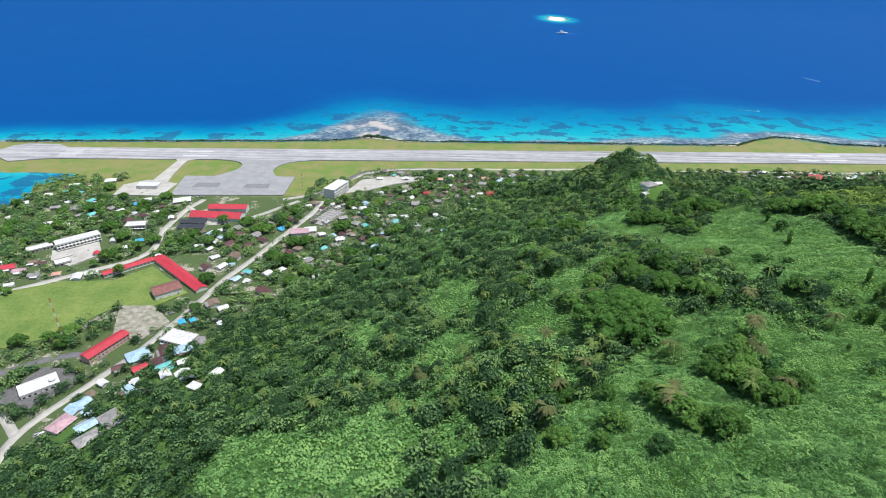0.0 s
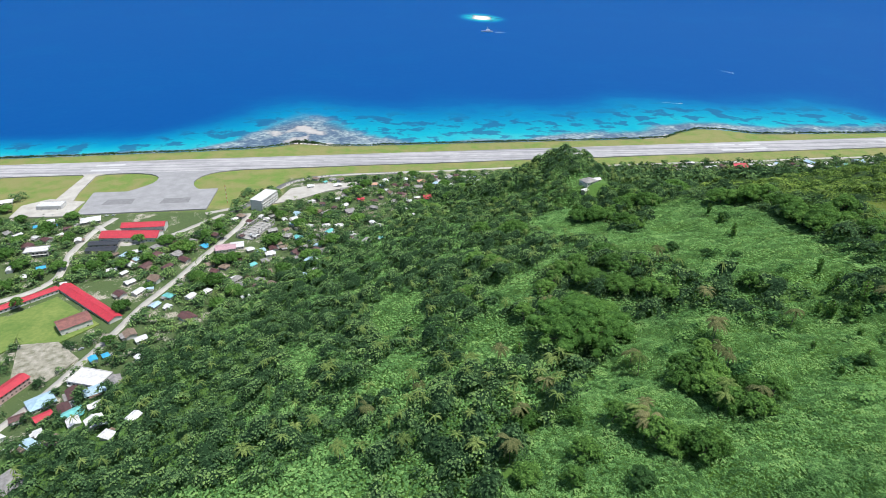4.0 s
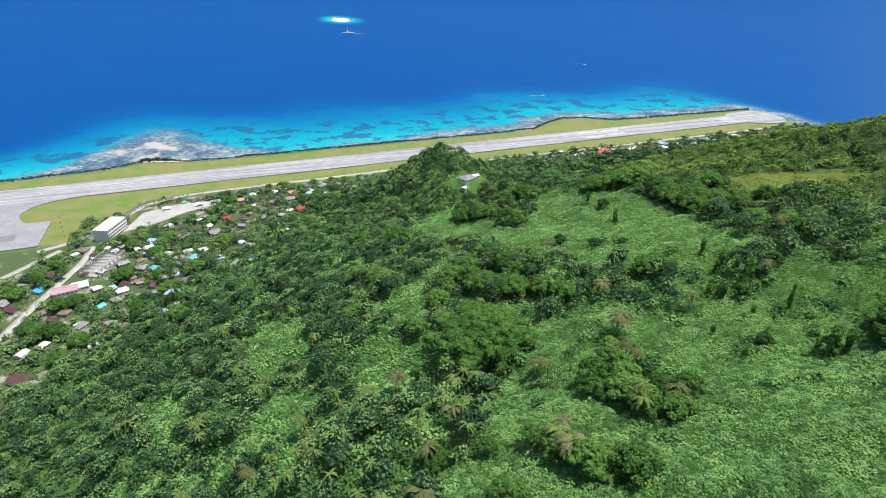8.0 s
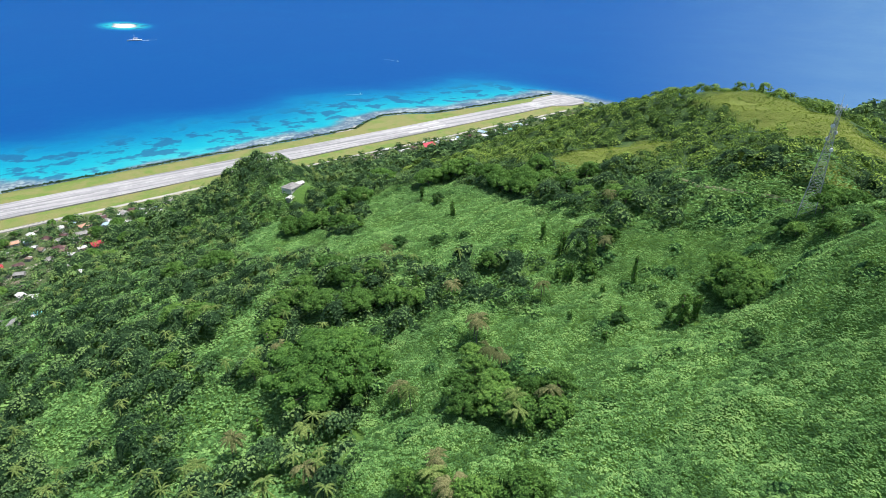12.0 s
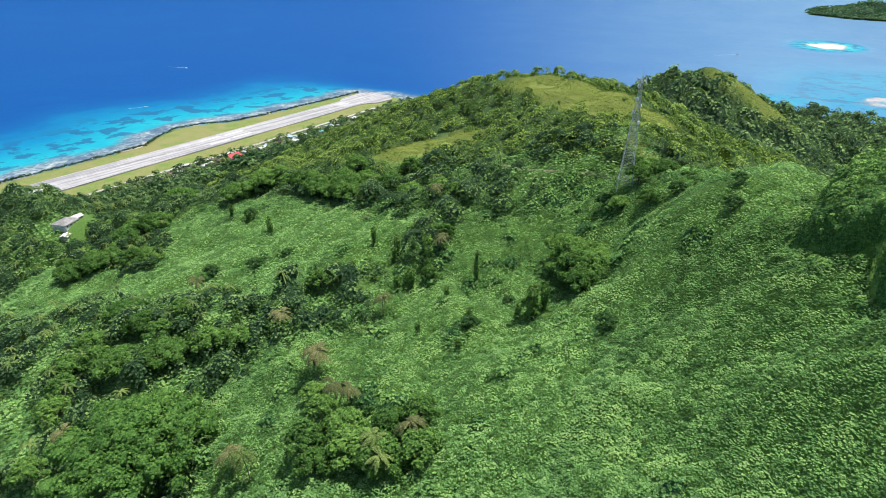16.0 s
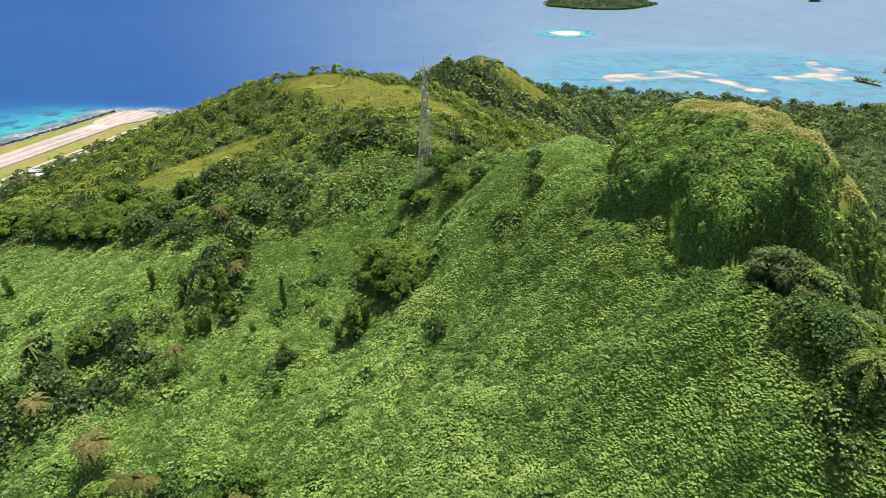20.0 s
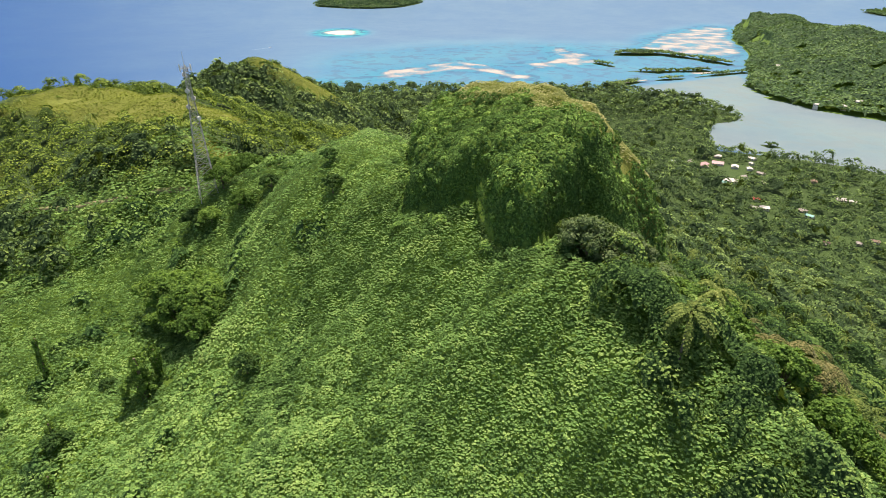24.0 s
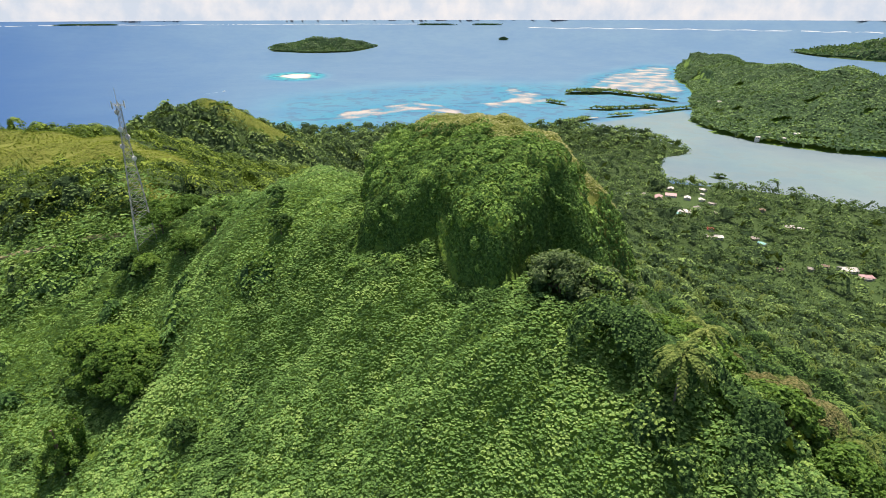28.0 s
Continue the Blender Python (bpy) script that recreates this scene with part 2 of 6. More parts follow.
def outline_distance(x, y, ring):
    """Distance to a closed outline, positive inside."""
    far, inside = np.full(np.shape(x), 1e9), np.zeros(np.shape(x), bool)
    for (xa, ya), (xb, yb) in zip(ring, ring[1:] + ring[:1]):
        dx, dy = xb - xa, yb - ya
        u = np.clip(((x - xa) * dx + (y - ya) * dy) / (dx * dx + dy * dy), 0, 1)
        far = np.minimum(far, np.hypot(x - xa - u * dx, y - ya - u * dy))
        if ya != yb:
            inside ^= ((ya > y) != (yb > y)) & (x < (xb - xa) * (y - ya) / (yb - ya) + xa)
    return np.where(inside, far, -far)


ROCK = [(222, 109), (212, 107), (204, 101), (196, 97), (187, 90), (183, 82), (186, 71), (191, 59), (197, 45), (208, 31), (226, 16),
        (250, 4), (272, 4), (291, 18), (299, 44), (297, 70), (287, 92), (268, 102), (247, 106), (233, 107)]


def rock_inset(x, y):
    """How far inside the foot of the rock a point lies, in metres, with its buttresses and gullies."""
    turn = np.arctan2(y - 72, x - 240)
    d = outline_distance(x, y, ROCK)
    gully = 14 * np.exp(-((np.mod(turn, 6.2832) - 2.68) / .10) ** 2) + 6 * np.exp(-((np.mod(turn, 6.2832) - 3.32) / .07) ** 2) - 3 * np.exp(-((np.mod(turn, 6.2832) - 2.98) / .12) ** 2)
    return d + (2.2 * np.sin(9 * turn + .8) - gully) * np.exp(-np.clip(d, 0, 60) / 16) + 1.4 * np.sin(23 * turn + 2) * np.exp(-np.clip(d, 0, 60) / 8)


def rock_dome(x, y):
    """The steep overgrown rock on the ridge: sheer towards the field, with a long grassy back."""
    d = rock_inset(x, y)
    turn = np.mod(np.arctan2(y - 72, x - 240), 2 * np.pi)
    top = 254.5 - .0045 * (x - 234) ** 2 - .0125 * np.clip(y - 70, 0, 60) ** 2 - .0190 * np.clip(70 - y, 0, 60) ** 2
    back = np.exp(-((turn - 5.35) / .85) ** 2)
    shoulder = np.exp(-((turn - 3.75) / .35) ** 2)
    run = 8 + 34 * back + 15 * shoulder
    u = np.clip(1 - d / run, 0, 1.4)
    drop = (46 - 14 * back - 14 * shoulder) * u ** (2.2 - .5 * shoulder)
    return np.where(d > -6, top - drop - 9 * np.clip(-d, 0, 20), -50.0)


def ground_height(x, y):
    """The land's height; below zero where the sea covers it."""
    x, y = np.asarray(x, float), np.asarray(y, float)
    wx, wy = x + 5 * wobble(x, y, 60, 1.0), y + 5 * wobble(x, y, 60, 4.0)
    h = crest(wx, wy, CREST_MAIN, 18.0, 18.0) - .11 * np.clip(40 - x, 0, 400)
    rise = crest(x, y, [(128, 62, 0, 1, 1), (150, 72, 0, 1, 1), (176, 86, 0, 1, 1), (200, 84, 0, 1, 1)], .5)
    h = h + 14 * np.exp(-(rise / 21) ** 2)
    h = h - 34 * np.exp(-((x - 257) ** 2 + (y - 220) ** 2) / 3900) - 14 * np.exp(-((x - 250) ** 2 + (y - 395) ** 2) / 9000)
    for line in (CREST_MEADOW, CREST_SPUR, CREST_PEAK, CREST_EAST):
        h = blend(h, crest(wx, wy, line))
    h = h + np.clip(h / 60, 0, 1) * (2.6 * wobble(x, y, 33, 2.0) + 1.3 * wobble(x, y, 13, 3.0))
    h = np.maximum(h, rock_dome(x, y) + 1.8 * wobble(x, y, 9, 5.0) + .9 * wobble(x, y, 3.5, 2.0))
    plain = 3.0 + np.clip((650 - y) / 300, 0, 1) * 2 + .5 * wobble(x, y, 80, 6.0)
    h = plain + 9 * np.log1p(np.exp(np.clip((h - plain - 5) / 9, -30, 30)))
    shore = np.minimum(outline_distance(x, y, COAST), -outline_distance(x, y, COVE))
    shore = shore + 2.5 * wobble(x, y, 22, 7.0)
    return np.where(shore < 25, np.minimum(h, np.clip(shore * .22, -6, 12) - .4), h)
# ---------------------------------------------------------------- end of land forms

# ---------------------------------------------------------------- ground and sea
MID = (60.0, 95.0, 276.0)   # the middle of the sheet, for the rise towards the horizon
FLAT, RISE, RIM = 3200.0, 1585.0, 4700.0


def spaced(*runs):
    """Grid lines from runs of (start, end, step)."""
    return np.unique(np.concatenate([np.arange(a, b + 1e-6, s) for a, b, s in runs]).round(2))


def true_range(r):
    u = np.clip(r - FLAT, 0, 1550)
    return np.where(r > FLAT, FLAT + u / (1 - u / RISE), r)


def far_height(r):
    """Beyond the flat part the sheet rises gently, so that it ends at the horizon."""
    return np.where(r > FLAT, MID[2] * (1 - r / true_range(r)), 0.0)


def near_range(true):
    """The inverse of true_range."""
    w = max(true - FLAT, 0.0)
    return FLAT + w / (1 + w / RISE) if true > FLAT else true


def inside(x, y, ring):
    return outline_distance(x, y, ring) > 0


def smooth(v, lo, hi):
    v = np.clip((v - lo) / (hi - lo), 0, 1)
    return v * v * (3 - 2 * v)


FIELD = [(62, 190), (108, 240), (122, 270), (163, 265), (190, 240), (222, 256), (262, 236), (304, 205), (302, 165), (300, 118), (262, 92), (205, 78), (176, 80), (160, 76), (144, 75), (128, 79), (112, 86), (90, 84), (60, 60), (-20, 40), (20, 140)]
BOWL = [(150, 535), (192, 556), (190, 484), (203, 430), (233, 462), (259, 506), (292, 492), (298, 420), (300, 385), (275, 322), (262, 270), (235, 258), (201, 290), (184, 319), (177, 370), (158, 450), (136, 463)]
OPEN = {"foot": [(-118, 200), (-119, 232), (-77, 220), (-47, 214), (-38, 225), (-22, 238), (-11, 214), (-8, 178), (-10, 150), (-100, 150)],
        "glade": [(-14, 291), (2, 308), (18, 294), (20, 261), (9, 246), (-5, 255)], "palm glade": [(42, 300), (67, 322), (85, 307), (82, 265), (60, 244), (40, 258)],
        "upper glade": [(72, 376), (106, 377), (99, 333), (70, 321)], "small glade": [(-8, 410), (10, 407), (22, 353), (0, 334)], "side glade": [(-72, 340), (-59, 373), (-38, 345), (-50, 311)]}
MEADOWS = {"low": [(340, 395), (362, 392), (395, 374), (428, 345), (402, 308), (378, 322), (340, 342)],
           "high": [(490, 350), (512, 335), (522, 300), (508, 250), (470, 205), (425, 186), (422, 218), (452, 262), (474, 312)],
           "tower": [(345, 190), (338, 150), (300, 150), (296, 166), (312, 184)],
           "peak": [(660, 222), (672, 212), (696, 170), (702, 118), (664, 122), (640, 170), (650, 200)],
           "rock": [(231, 84), (270, 86), (298, 60), (298, 16), (272, 2), (250, 4), (226, 14), (208, 28), (203, 38), (207, 48), (214, 58), (222, 70)]}

rock_ground, t_, b_ = material("land", 0.95)
attr = t_.nodes.new("ShaderNodeAttribute")
attr.attribute_name = "cover"
sep = t_.nodes.new("ShaderNodeSeparateColor")
t_.links.new(attr.outputs["Color"], sep.inputs[0])
n1, n2, n3 = noise_of(t_, 0.05, 5), noise_of(t_, 0.9, 5, 0.7), noise_of(t_, 0.012, 3)
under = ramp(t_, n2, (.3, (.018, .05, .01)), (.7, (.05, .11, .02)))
vine = mixed(t_, n1, ramp(t_, n2, (.3, (.05, .125, .012)), (.7, (.14, .27, .025))), ramp(t_, n2, (.3, (.04, .10, .014)), (.7, (.10, .21, .03))))
grass = mixed(t_, n1, ramp(t_, n2, (.3, (.10, .165, .018)), (.7, (.19, .25, .032))), ramp(t_, n2, (.3, (.12, .15, .03)), (.7, (.22, .23, .055))))
lawn = mixed(t_, ramp(t_, maths(t_, "ADD", maths(t_, "MULTIPLY", n1, .6), maths(t_, "MULTIPLY", n3, .4)), (.40, (0, 0, 0)), (.56, (1, 1, 1))), ramp(t_, n2, (.25, (.085, .15, .022)), (.75, (.16, .235, .04))), ramp(t_, n2, (.25, (.15, .16, .045)), (.75, (.24, .23, .08))))
soil = ramp(t_, n2, (.25, (.22, .19, .14)), (.75, (.5, .46, .38)))
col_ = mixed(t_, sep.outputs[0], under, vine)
col_ = mixed(t_, sep.outputs[1], col_, grass)
plot = ramp(t_, n2, (.25, (.035, .065, .018)), (.75, (.095, .135, .04)))
col_ = mixed(t_, sep.outputs[2], col_, mixed(t_, maths(t_, "GREATER_THAN", maths(t_, "ADD", maths(t_, "MULTIPLY", n1, .6), maths(t_, "MULTIPLY", n2, .4)), 0.57), plot, soil))
alpha_ = attr.outputs["Alpha"]
col_ = mixed(t_, alpha_, lawn, col_)
t_.links.new(col_, b_.inputs["Base Color"])
bumped(t_, b_, n2, 0.6, 0.6)
LAND = rock_ground


def cover_of(x, y, h):
    """What grows where: vines, high grass, town plots, and (alpha 0) mown airfield grass."""
    w = 6 * wobble(x, y, 17, 8.0)
    vine_ = np.maximum(smooth(outline_distance(x, y, FIELD) + w, -8, 4), smooth(outline_distance(x, y, BOWL) + w, -8, 4))
    meadow = np.zeros_like(x)
    for ring in MEADOWS.values():
        meadow = np.maximum(meadow, smooth(outline_distance(x, y, ring) + w, -6, 6))
    vine_ = np.maximum(vine_, .75 * smooth(h, 10, 20) * (1 - smooth(x, 300, 360)) * smooth(y, 20, 60))
    town = (1 - smooth(h, 9, 16)) * smooth(h, 1.5, 3) * smooth(y, 240, 280) * (1 - smooth(x, 200, 330) * (1 - smooth(y, 820, 850)))
    strip = smooth(y - np.where(x < -135, 768, 888 + .047 * x), -8, 0) * smooth(1160 - x, 0, 30)
    return vine_, meadow, town, 1 - strip


gx = spaced((178, 306, 1.6), (-1200, -440, 20), (-440, -100, 9), (-100, 330, 5), (330, 700, 8), (700, 1640, 18))
gy = spaced((0, 116, 1.6), (-1080, -300, 22), (-300, 20, 9), (20, 300, 5), (300, 620, 8), (620, 1150, 9))
X, Y = np.meshgrid(gx, gy)
Z = ground_height(X, Y)
ground = sheet("ground", np.stack([X, Y, Z], -1).reshape(-1, 3), grid_quads(len(gx), len(gy)), LAND)
cover = ground.data.color_attributes.new("cover", "FLOAT_COLOR", "POINT")
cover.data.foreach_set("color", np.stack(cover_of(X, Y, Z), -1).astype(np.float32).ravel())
ground.data.polygons.foreach_set("use_smooth", np.ones(len(ground.data.polygons), bool))
tagged(ground, "hilly green island ground with vines, meadows and a flat coast", "ground", kind="structure")

# sea: depth and bottom are properties of the place; the pale east is painted sheen
LAGOON_REEFS = {"root": [(1640, 250), (1720, 235), (1730, 170), (1650, 160)],
                "near": [(1722, 84), (1801, 106), (1889, 37), (1996, -113), (2087, -240), (1982, -296), (1827, -351), (1692, -399), (1637, -349), (1748, -279), (1871, -201), (1796, -104), (1725, 15)],
                "bar": [(1974, -390), (2030, -504), (2117, -573), (2398, -614), (2343, -695), (2164, -719), (1987, -702), (1886, -621), (1892, -536), (1830, -441)],
                "head": [(2321, -973), (2714, -1245), (2960, -1515), (3100, -1730), (3010, -1800), (2325, -1420), (2033, -1251), (2066, -1098), (2202, -1011)],
                "causeway flat": [(1690, -830), (1760, -800), (1800, -900), (1740, -980), (1680, -960)],
                "bay": [(1050, -690), (1013, -790), (960, -755), (1009, -670)], "bay end": [(960, -815), (901, -884), (850, -835), (901, -790)], "bay mouth": [(1330, -700), (1420, -760), (1500, -800), (1480, -840), (1380, -790), (1300, -740)],
                "bay side": [(1120, -640), (1190, -700), (1150, -740), (1080, -680)]}
ISLETS = [(556, 3166, 125, 230), (3050, 185, 190, 300)]
sea_material, t_, b_ = material("sea_water", 0.6)
attr = t_.nodes.new("ShaderNodeAttribute")
attr.attribute_name = "bottom_sheen"
sep = t_.nodes.new("ShaderNodeSeparateColor")
t_.links.new(attr.outputs["Color"], sep.inputs[0])
p1, p2, p3 = noise_of(t_, 0.02, 5, 0.6), noise_of(t_, 0.11, 4, 0.65), noise_of(t_, 0.004, 3)
shallow = maths(t_, "ADD", sep.outputs[0], maths(t_, "MULTIPLY", maths(t_, "SUBTRACT", p1, 0.5), maths(t_, "MULTIPLY", sep.outputs[0], 0.55)))
water = ramp(t_, maths(t_, "ADD", shallow, maths(t_, "ADD", maths(t_, "MULTIPLY", maths(t_, "SUBTRACT", p3, .5), .3), maths(t_, "MULTIPLY", maths(t_, "SUBTRACT", p1, .5), .1))), (0.0, (.0001, .058, .222)), (.25, (.0002, .080, .245)), (.5, (.001, .165, .31)), (.8, (.009, .29, .36)), (1.0, (.05, .38, .39)))
coral = mixed(t_, maths(t_, "MULTIPLY", ramp(t_, p1, (.50, (0, 0, 0)), (.56, (1, 1, 1))), ramp(t_, shallow, (.35, (0, 0, 0)), (.6, (.75, .75, .75)))), water, (.012, .06, .17))
flat_ = ramp(t_, maths(t_, "ADD", maths(t_, "MULTIPLY", p1, .5), maths(t_, "MULTIPLY", p2, .5)), (.36, (.035, .065, .13)), (.48, (.09, .135, .185)), (.57, (.24, .30, .31)), (.67, (.48, .53, .5)))
col_ = mixed(t_, sep.outputs[1], coral, flat_)
# Mottled pale colour for the bay and for the sheen painted on eastern water.
pale_mottle = mixed(t_, ramp(t_, maths(t_, "ADD", maths(t_, "MULTIPLY", p3, .6), maths(t_, "MULTIPLY", p1, .4)), (.38, (0, 0, 0)), (.62, (1, 1, 1))), (.78, .86, .95), (1.0, 1.0, 1.0))
col_ = mixed(t_, attr.outputs["Alpha"], mixed(t_, 1.0, pale_mottle, ramp(t_, attr.outputs["Alpha"], (.2, (.20, .265, .26)), (.4, (.165, .295, .37))), "MULTIPLY"), col_)
patchy = ramp(t_, maths(t_, "ADD", maths(t_, "ADD", maths(t_, "MULTIPLY", p1, .6), maths(t_, "MULTIPLY", p2, .4)), maths(t_, "MULTIPLY", maths(t_, "SUBTRACT", sep.outputs[2], .52), .75)), (.38, (0, 0, 0)), (.58, (1, 1, 1)))
bed = ramp(t_, maths(t_, "ADD", sep.outputs[2], maths(t_, "MULTIPLY", maths(t_, "SUBTRACT", p1, .5), .6)), (.3, (.20, .19, .18)), (.55, (.34, .32, .30)), (.75, (.44, .42, .39)), (.97, (.70, .68, .61)))
col_ = mixed(t_, maths(t_, "MULTIPLY", patchy, ramp(t_, sep.outputs[2], (.05, (0, 0, 0)), (.55, (1, 1, 1)))), col_, bed)
t_.links.new(col_, b_.inputs["Base Color"])
b_.inputs["IOR"].default_value = 1.33
b_.inputs["Specular Tint"].default_value = (.4, .8, 1.0, 1)
b_.inputs["Specular IOR Level"].default_value = 0.22
bumped(t_, b_, maths(t_, "ADD", noise_of(t_, 0.25, 4, .6), maths(t_, "MULTIPLY", noise_of(t_, .03, 3), 2.0)), 0.5, 0.5)
level_ = t_.nodes.new("ShaderNodeCombineXYZ")
level_.inputs[2].default_value = 1.0
t_.links.new(level_.outputs[0], [n for n in t_.nodes if n.type == "BUMP"][0].inputs["Normal"])
SEA = sea_material
sx = spaced((-4860, -900, 160), (-900, 900, 12), (900, 2500, 14), (2500, 3300, 25), (3300, 4880, 70))
sy = spaced((-4760, -1800, 110), (-1800, -1100, 26), (-1100, 260, 14), (260, 980, 36), (980, 1360, 8.5), (1360, 3400, 48), (3400, 4960, 110))
X, Y = np.meshgrid(sx, sy)
R_ = np.hypot(X - MID[0], Y - MID[1])
shrink = np.minimum(1, RIM / np.maximum(R_, 1))
X, Y = MID[0] + (X - MID[0]) * shrink, MID[1] + (Y - MID[1]) * shrink
R_ = np.minimum(R_, RIM)
out = np.maximum(0, -outline_distance(X, Y, COAST))
north = smooth(Y, 600, 900)
width = (360 + 60 * np.exp(-((X + 120) / 130) ** 2) + 25 * wobble(X, Y, 140, 2.0)) * (.4 + .6 * smooth(X, -460, -230))
shoal = np.clip(1 - out / width, 0, 1) ** .95 * north * smooth(1260 - X, 0, 220)
cove_d = outline_distance(X, Y, COVE)
shoal = np.maximum(shoal, smooth(cove_d, -30, 10) * .72)
flat_w = 13 + 9 * smooth(X, 100, 320) + 10 * wobble(X, Y, 60, 1.0) + 185 * np.exp(-((X + 140) / 108) ** 2) + 30 * smooth(X, 250, 420)
reef_flat = (1 - smooth(out, flat_w * .6, flat_w * 1.2)) * north * (1 - smooth(cove_d, -40, -5)) * smooth(out, -.5, .5)
sand = (1 - smooth(out, 5, 16)) * north * np.maximum(np.exp(-((X + 110) / 70) ** 2), .75 * np.exp(-((X - 545) / 45) ** 2))
sand = np.maximum(sand, np.minimum(.66, 1.15 * np.exp(-((X + 140) / 66) ** 2 - ((Y - 1125) / 70) ** 2)) * smooth(wobble(X, Y, 26, 3.0), -.9, .6))
lagoon = smooth(X, 1250, 1500) * (1 - smooth(Y, 150, 500)) * (1 - smooth(np.hypot(X - 1500, Y + 500), 900, 1500))
shoal = np.maximum(shoal, .56 * lagoon)
for name_, ring in LAGOON_REEFS.items():
    d = outline_distance(X, Y, ring) + 14 * wobble(X, Y, 70, 3.0)
    sand = np.maximum(sand, (.45 if name_.startswith('bay') else .68) * smooth(d, -14, 40) * (.78 + .34 * wobble(X, Y, 52, 1.0)))
    shoal = np.maximum(shoal, .62 * smooth(d, -200, 5))
for ix, iy, ra, rb in ISLETS:
    d = np.hypot((X - ix) / ra, (Y - iy) / rb) if ix < 2000 else np.hypot((X - ix) / rb, (Y - iy) / ra)
    shoal, sand = np.maximum(shoal, 1 - smooth(d, .4, 1.15)), np.maximum(sand, 1 - smooth(d + .12 * wobble(X, Y, 60, 2.0), .22, .6))
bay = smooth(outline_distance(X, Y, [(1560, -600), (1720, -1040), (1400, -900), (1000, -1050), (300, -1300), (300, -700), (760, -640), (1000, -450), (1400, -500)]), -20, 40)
# Sky sheen painted into the water colour, stronger as the bearing turns east.
east_sheen = .72 * smooth(np.arctan2(X - 60, Y - 95), radians(48), radians(92)) * smooth(X, 700, 1300)
bay = np.maximum(bay, east_sheen) * (1 - .9 * smooth(shoal, .4, .75) * (1 - bay))
water_mesh = np.stack([X, Y, far_height(R_)], -1).reshape(-1, 3)
sea = sheet("water", water_mesh, grid_quads(len(sx), len(sy)), SEA)
bottom_sheen = sea.data.color_attributes.new("bottom_sheen", "FLOAT_COLOR", "POINT")
bottom_sheen.data.foreach_set("color", np.stack([shoal, reef_flat, sand, 1 - .85 * bay], -1).astype(np.float32).ravel())
sea.data.polygons.foreach_set("use_smooth", np.ones(len(sea.data.polygons), bool))
tagged(sea, "blue tropical sea with turquoise shallows and coral reef", "sea", kind="structure")

# breakers along the outer reef, far out
FOAM = plain("breaker_foam", (.56, .62, .66), (.36, .45, .52), .05, .8)
for az0_, az1_, r0_, r1_ in ((58, 102, 19500, 18000), (110, 146, 13200, 11000)):
    co_ = []
    for k in range(61):
        a_ = radians(az0_ + (az1_ - az0_) * k / 60)
        far_ = (r0_ + (r1_ - r0_) * k / 60) * (1 + .02 * math.sin(k * .9) + .012 * math.sin(k * 2.3))
        for edge_ in (1.0, 1.03 + .018 * math.sin(k * 1.7)):
            n_ = near_range(far_ * edge_)
            co_.append((MID[0] + n_ * math.sin(a_), MID[1] + n_ * math.cos(a_), MID[2] * (1 - n_ / (far_ * edge_)) + .4))
    tagged(sheet("reef_breakers", np.array(co_), [[2 * k, 2 * k + 2, 2 * k + 3, 2 * k + 1] for k in range(60)], FOAM), "white line of breakers on the outer reef", "surf", kind="structure")

# a plain bank of far cloud and haze behind the horizon
haze, t_, b_ = material("far_sky", 1.0)
c1, c2 = noise_of(t_, 0.006, 5, .6), noise_of(t_, 0.0015, 3)
b_.inputs["Base Color"].default_value = (0, 0, 0, 1)
b_.inputs["Specular IOR Level"].default_value = 0
t_.links.new(ramp(t_, maths(t_, "ADD", maths(t_, "MULTIPLY", c1, .6), maths(t_, "MULTIPLY", c2, .4)), (.40, (.52, .67, .86)), (.62, (.72, .81, .92))), b_.inputs["Emission Color"])
b_.inputs["Emission Strength"].default_value = 0.85
n_ = 180
ring_ = [(MID[0] + 4868 * math.sin(2 * math.pi * k / n_), MID[1] + 4868 * math.cos(2 * math.pi * k / n_)) for k in range(n_)]
co_ = np.array([(x, y, z) for z in (200, 300, 405) for x, y in ring_])
q_ = [[j * n_ + k, j * n_ + (k + 1) % n_, (j + 1) * n_ + (k + 1) % n_, (j + 1) * n_ + k] for j in range(2) for k in range(n_)]
tagged(sheet("backdrop", co_, q_, haze), "pale cloud bank behind the horizon", "sky", kind="structure")

# ---------------------------------------------------------------- airfield and roads
def edge_y(x):
    return 984.6 + .0473 * x


ASPHALT = plain("runway_concrete", (.40, .39, .39), (.28, .28, .28), 0.06, 0.9)
# tyre marks and wear drawn out along the runway
rt_ = ASPHALT.node_tree
rb_ = rt_.nodes["Principled BSDF"]
along_ = rt_.nodes.new("ShaderNodeMapping")
along_.inputs["Rotation"].default_value[2], along_.inputs["Scale"].default_value = radians(-2.7), (.006, .16, 1)
rt_.links.new(rt_.nodes.new("ShaderNodeNewGeometry").outputs["Position"], along_.inputs["Vector"])
streak_ = add_node(rt_, "ShaderNodeTexNoise", Scale=1.0, Detail=4.0, Roughness=.6)
rt_.links.new(along_.outputs[0], streak_.inputs["Vector"])
worn_ = mixed(rt_, 1.0, rb_.inputs["Base Color"].links[0].from_socket, ramp(rt_, streak_.outputs["Fac"], (.36, (.62, .62, .64)), (.52, (.95, .95, .95)), (.64, (1.15, 1.14, 1.12))), "MULTIPLY")
rt_.links.new(worn_, rb_.inputs["Base Color"])
APRON = plain("apron_concrete", (.31, .31, .31), (.22, .22, .22), 0.08, 0.9)
CORAL_ROAD = plain("coral_road", (.47, .45, .40), (.31, .295, .26), 0.1, 0.95)
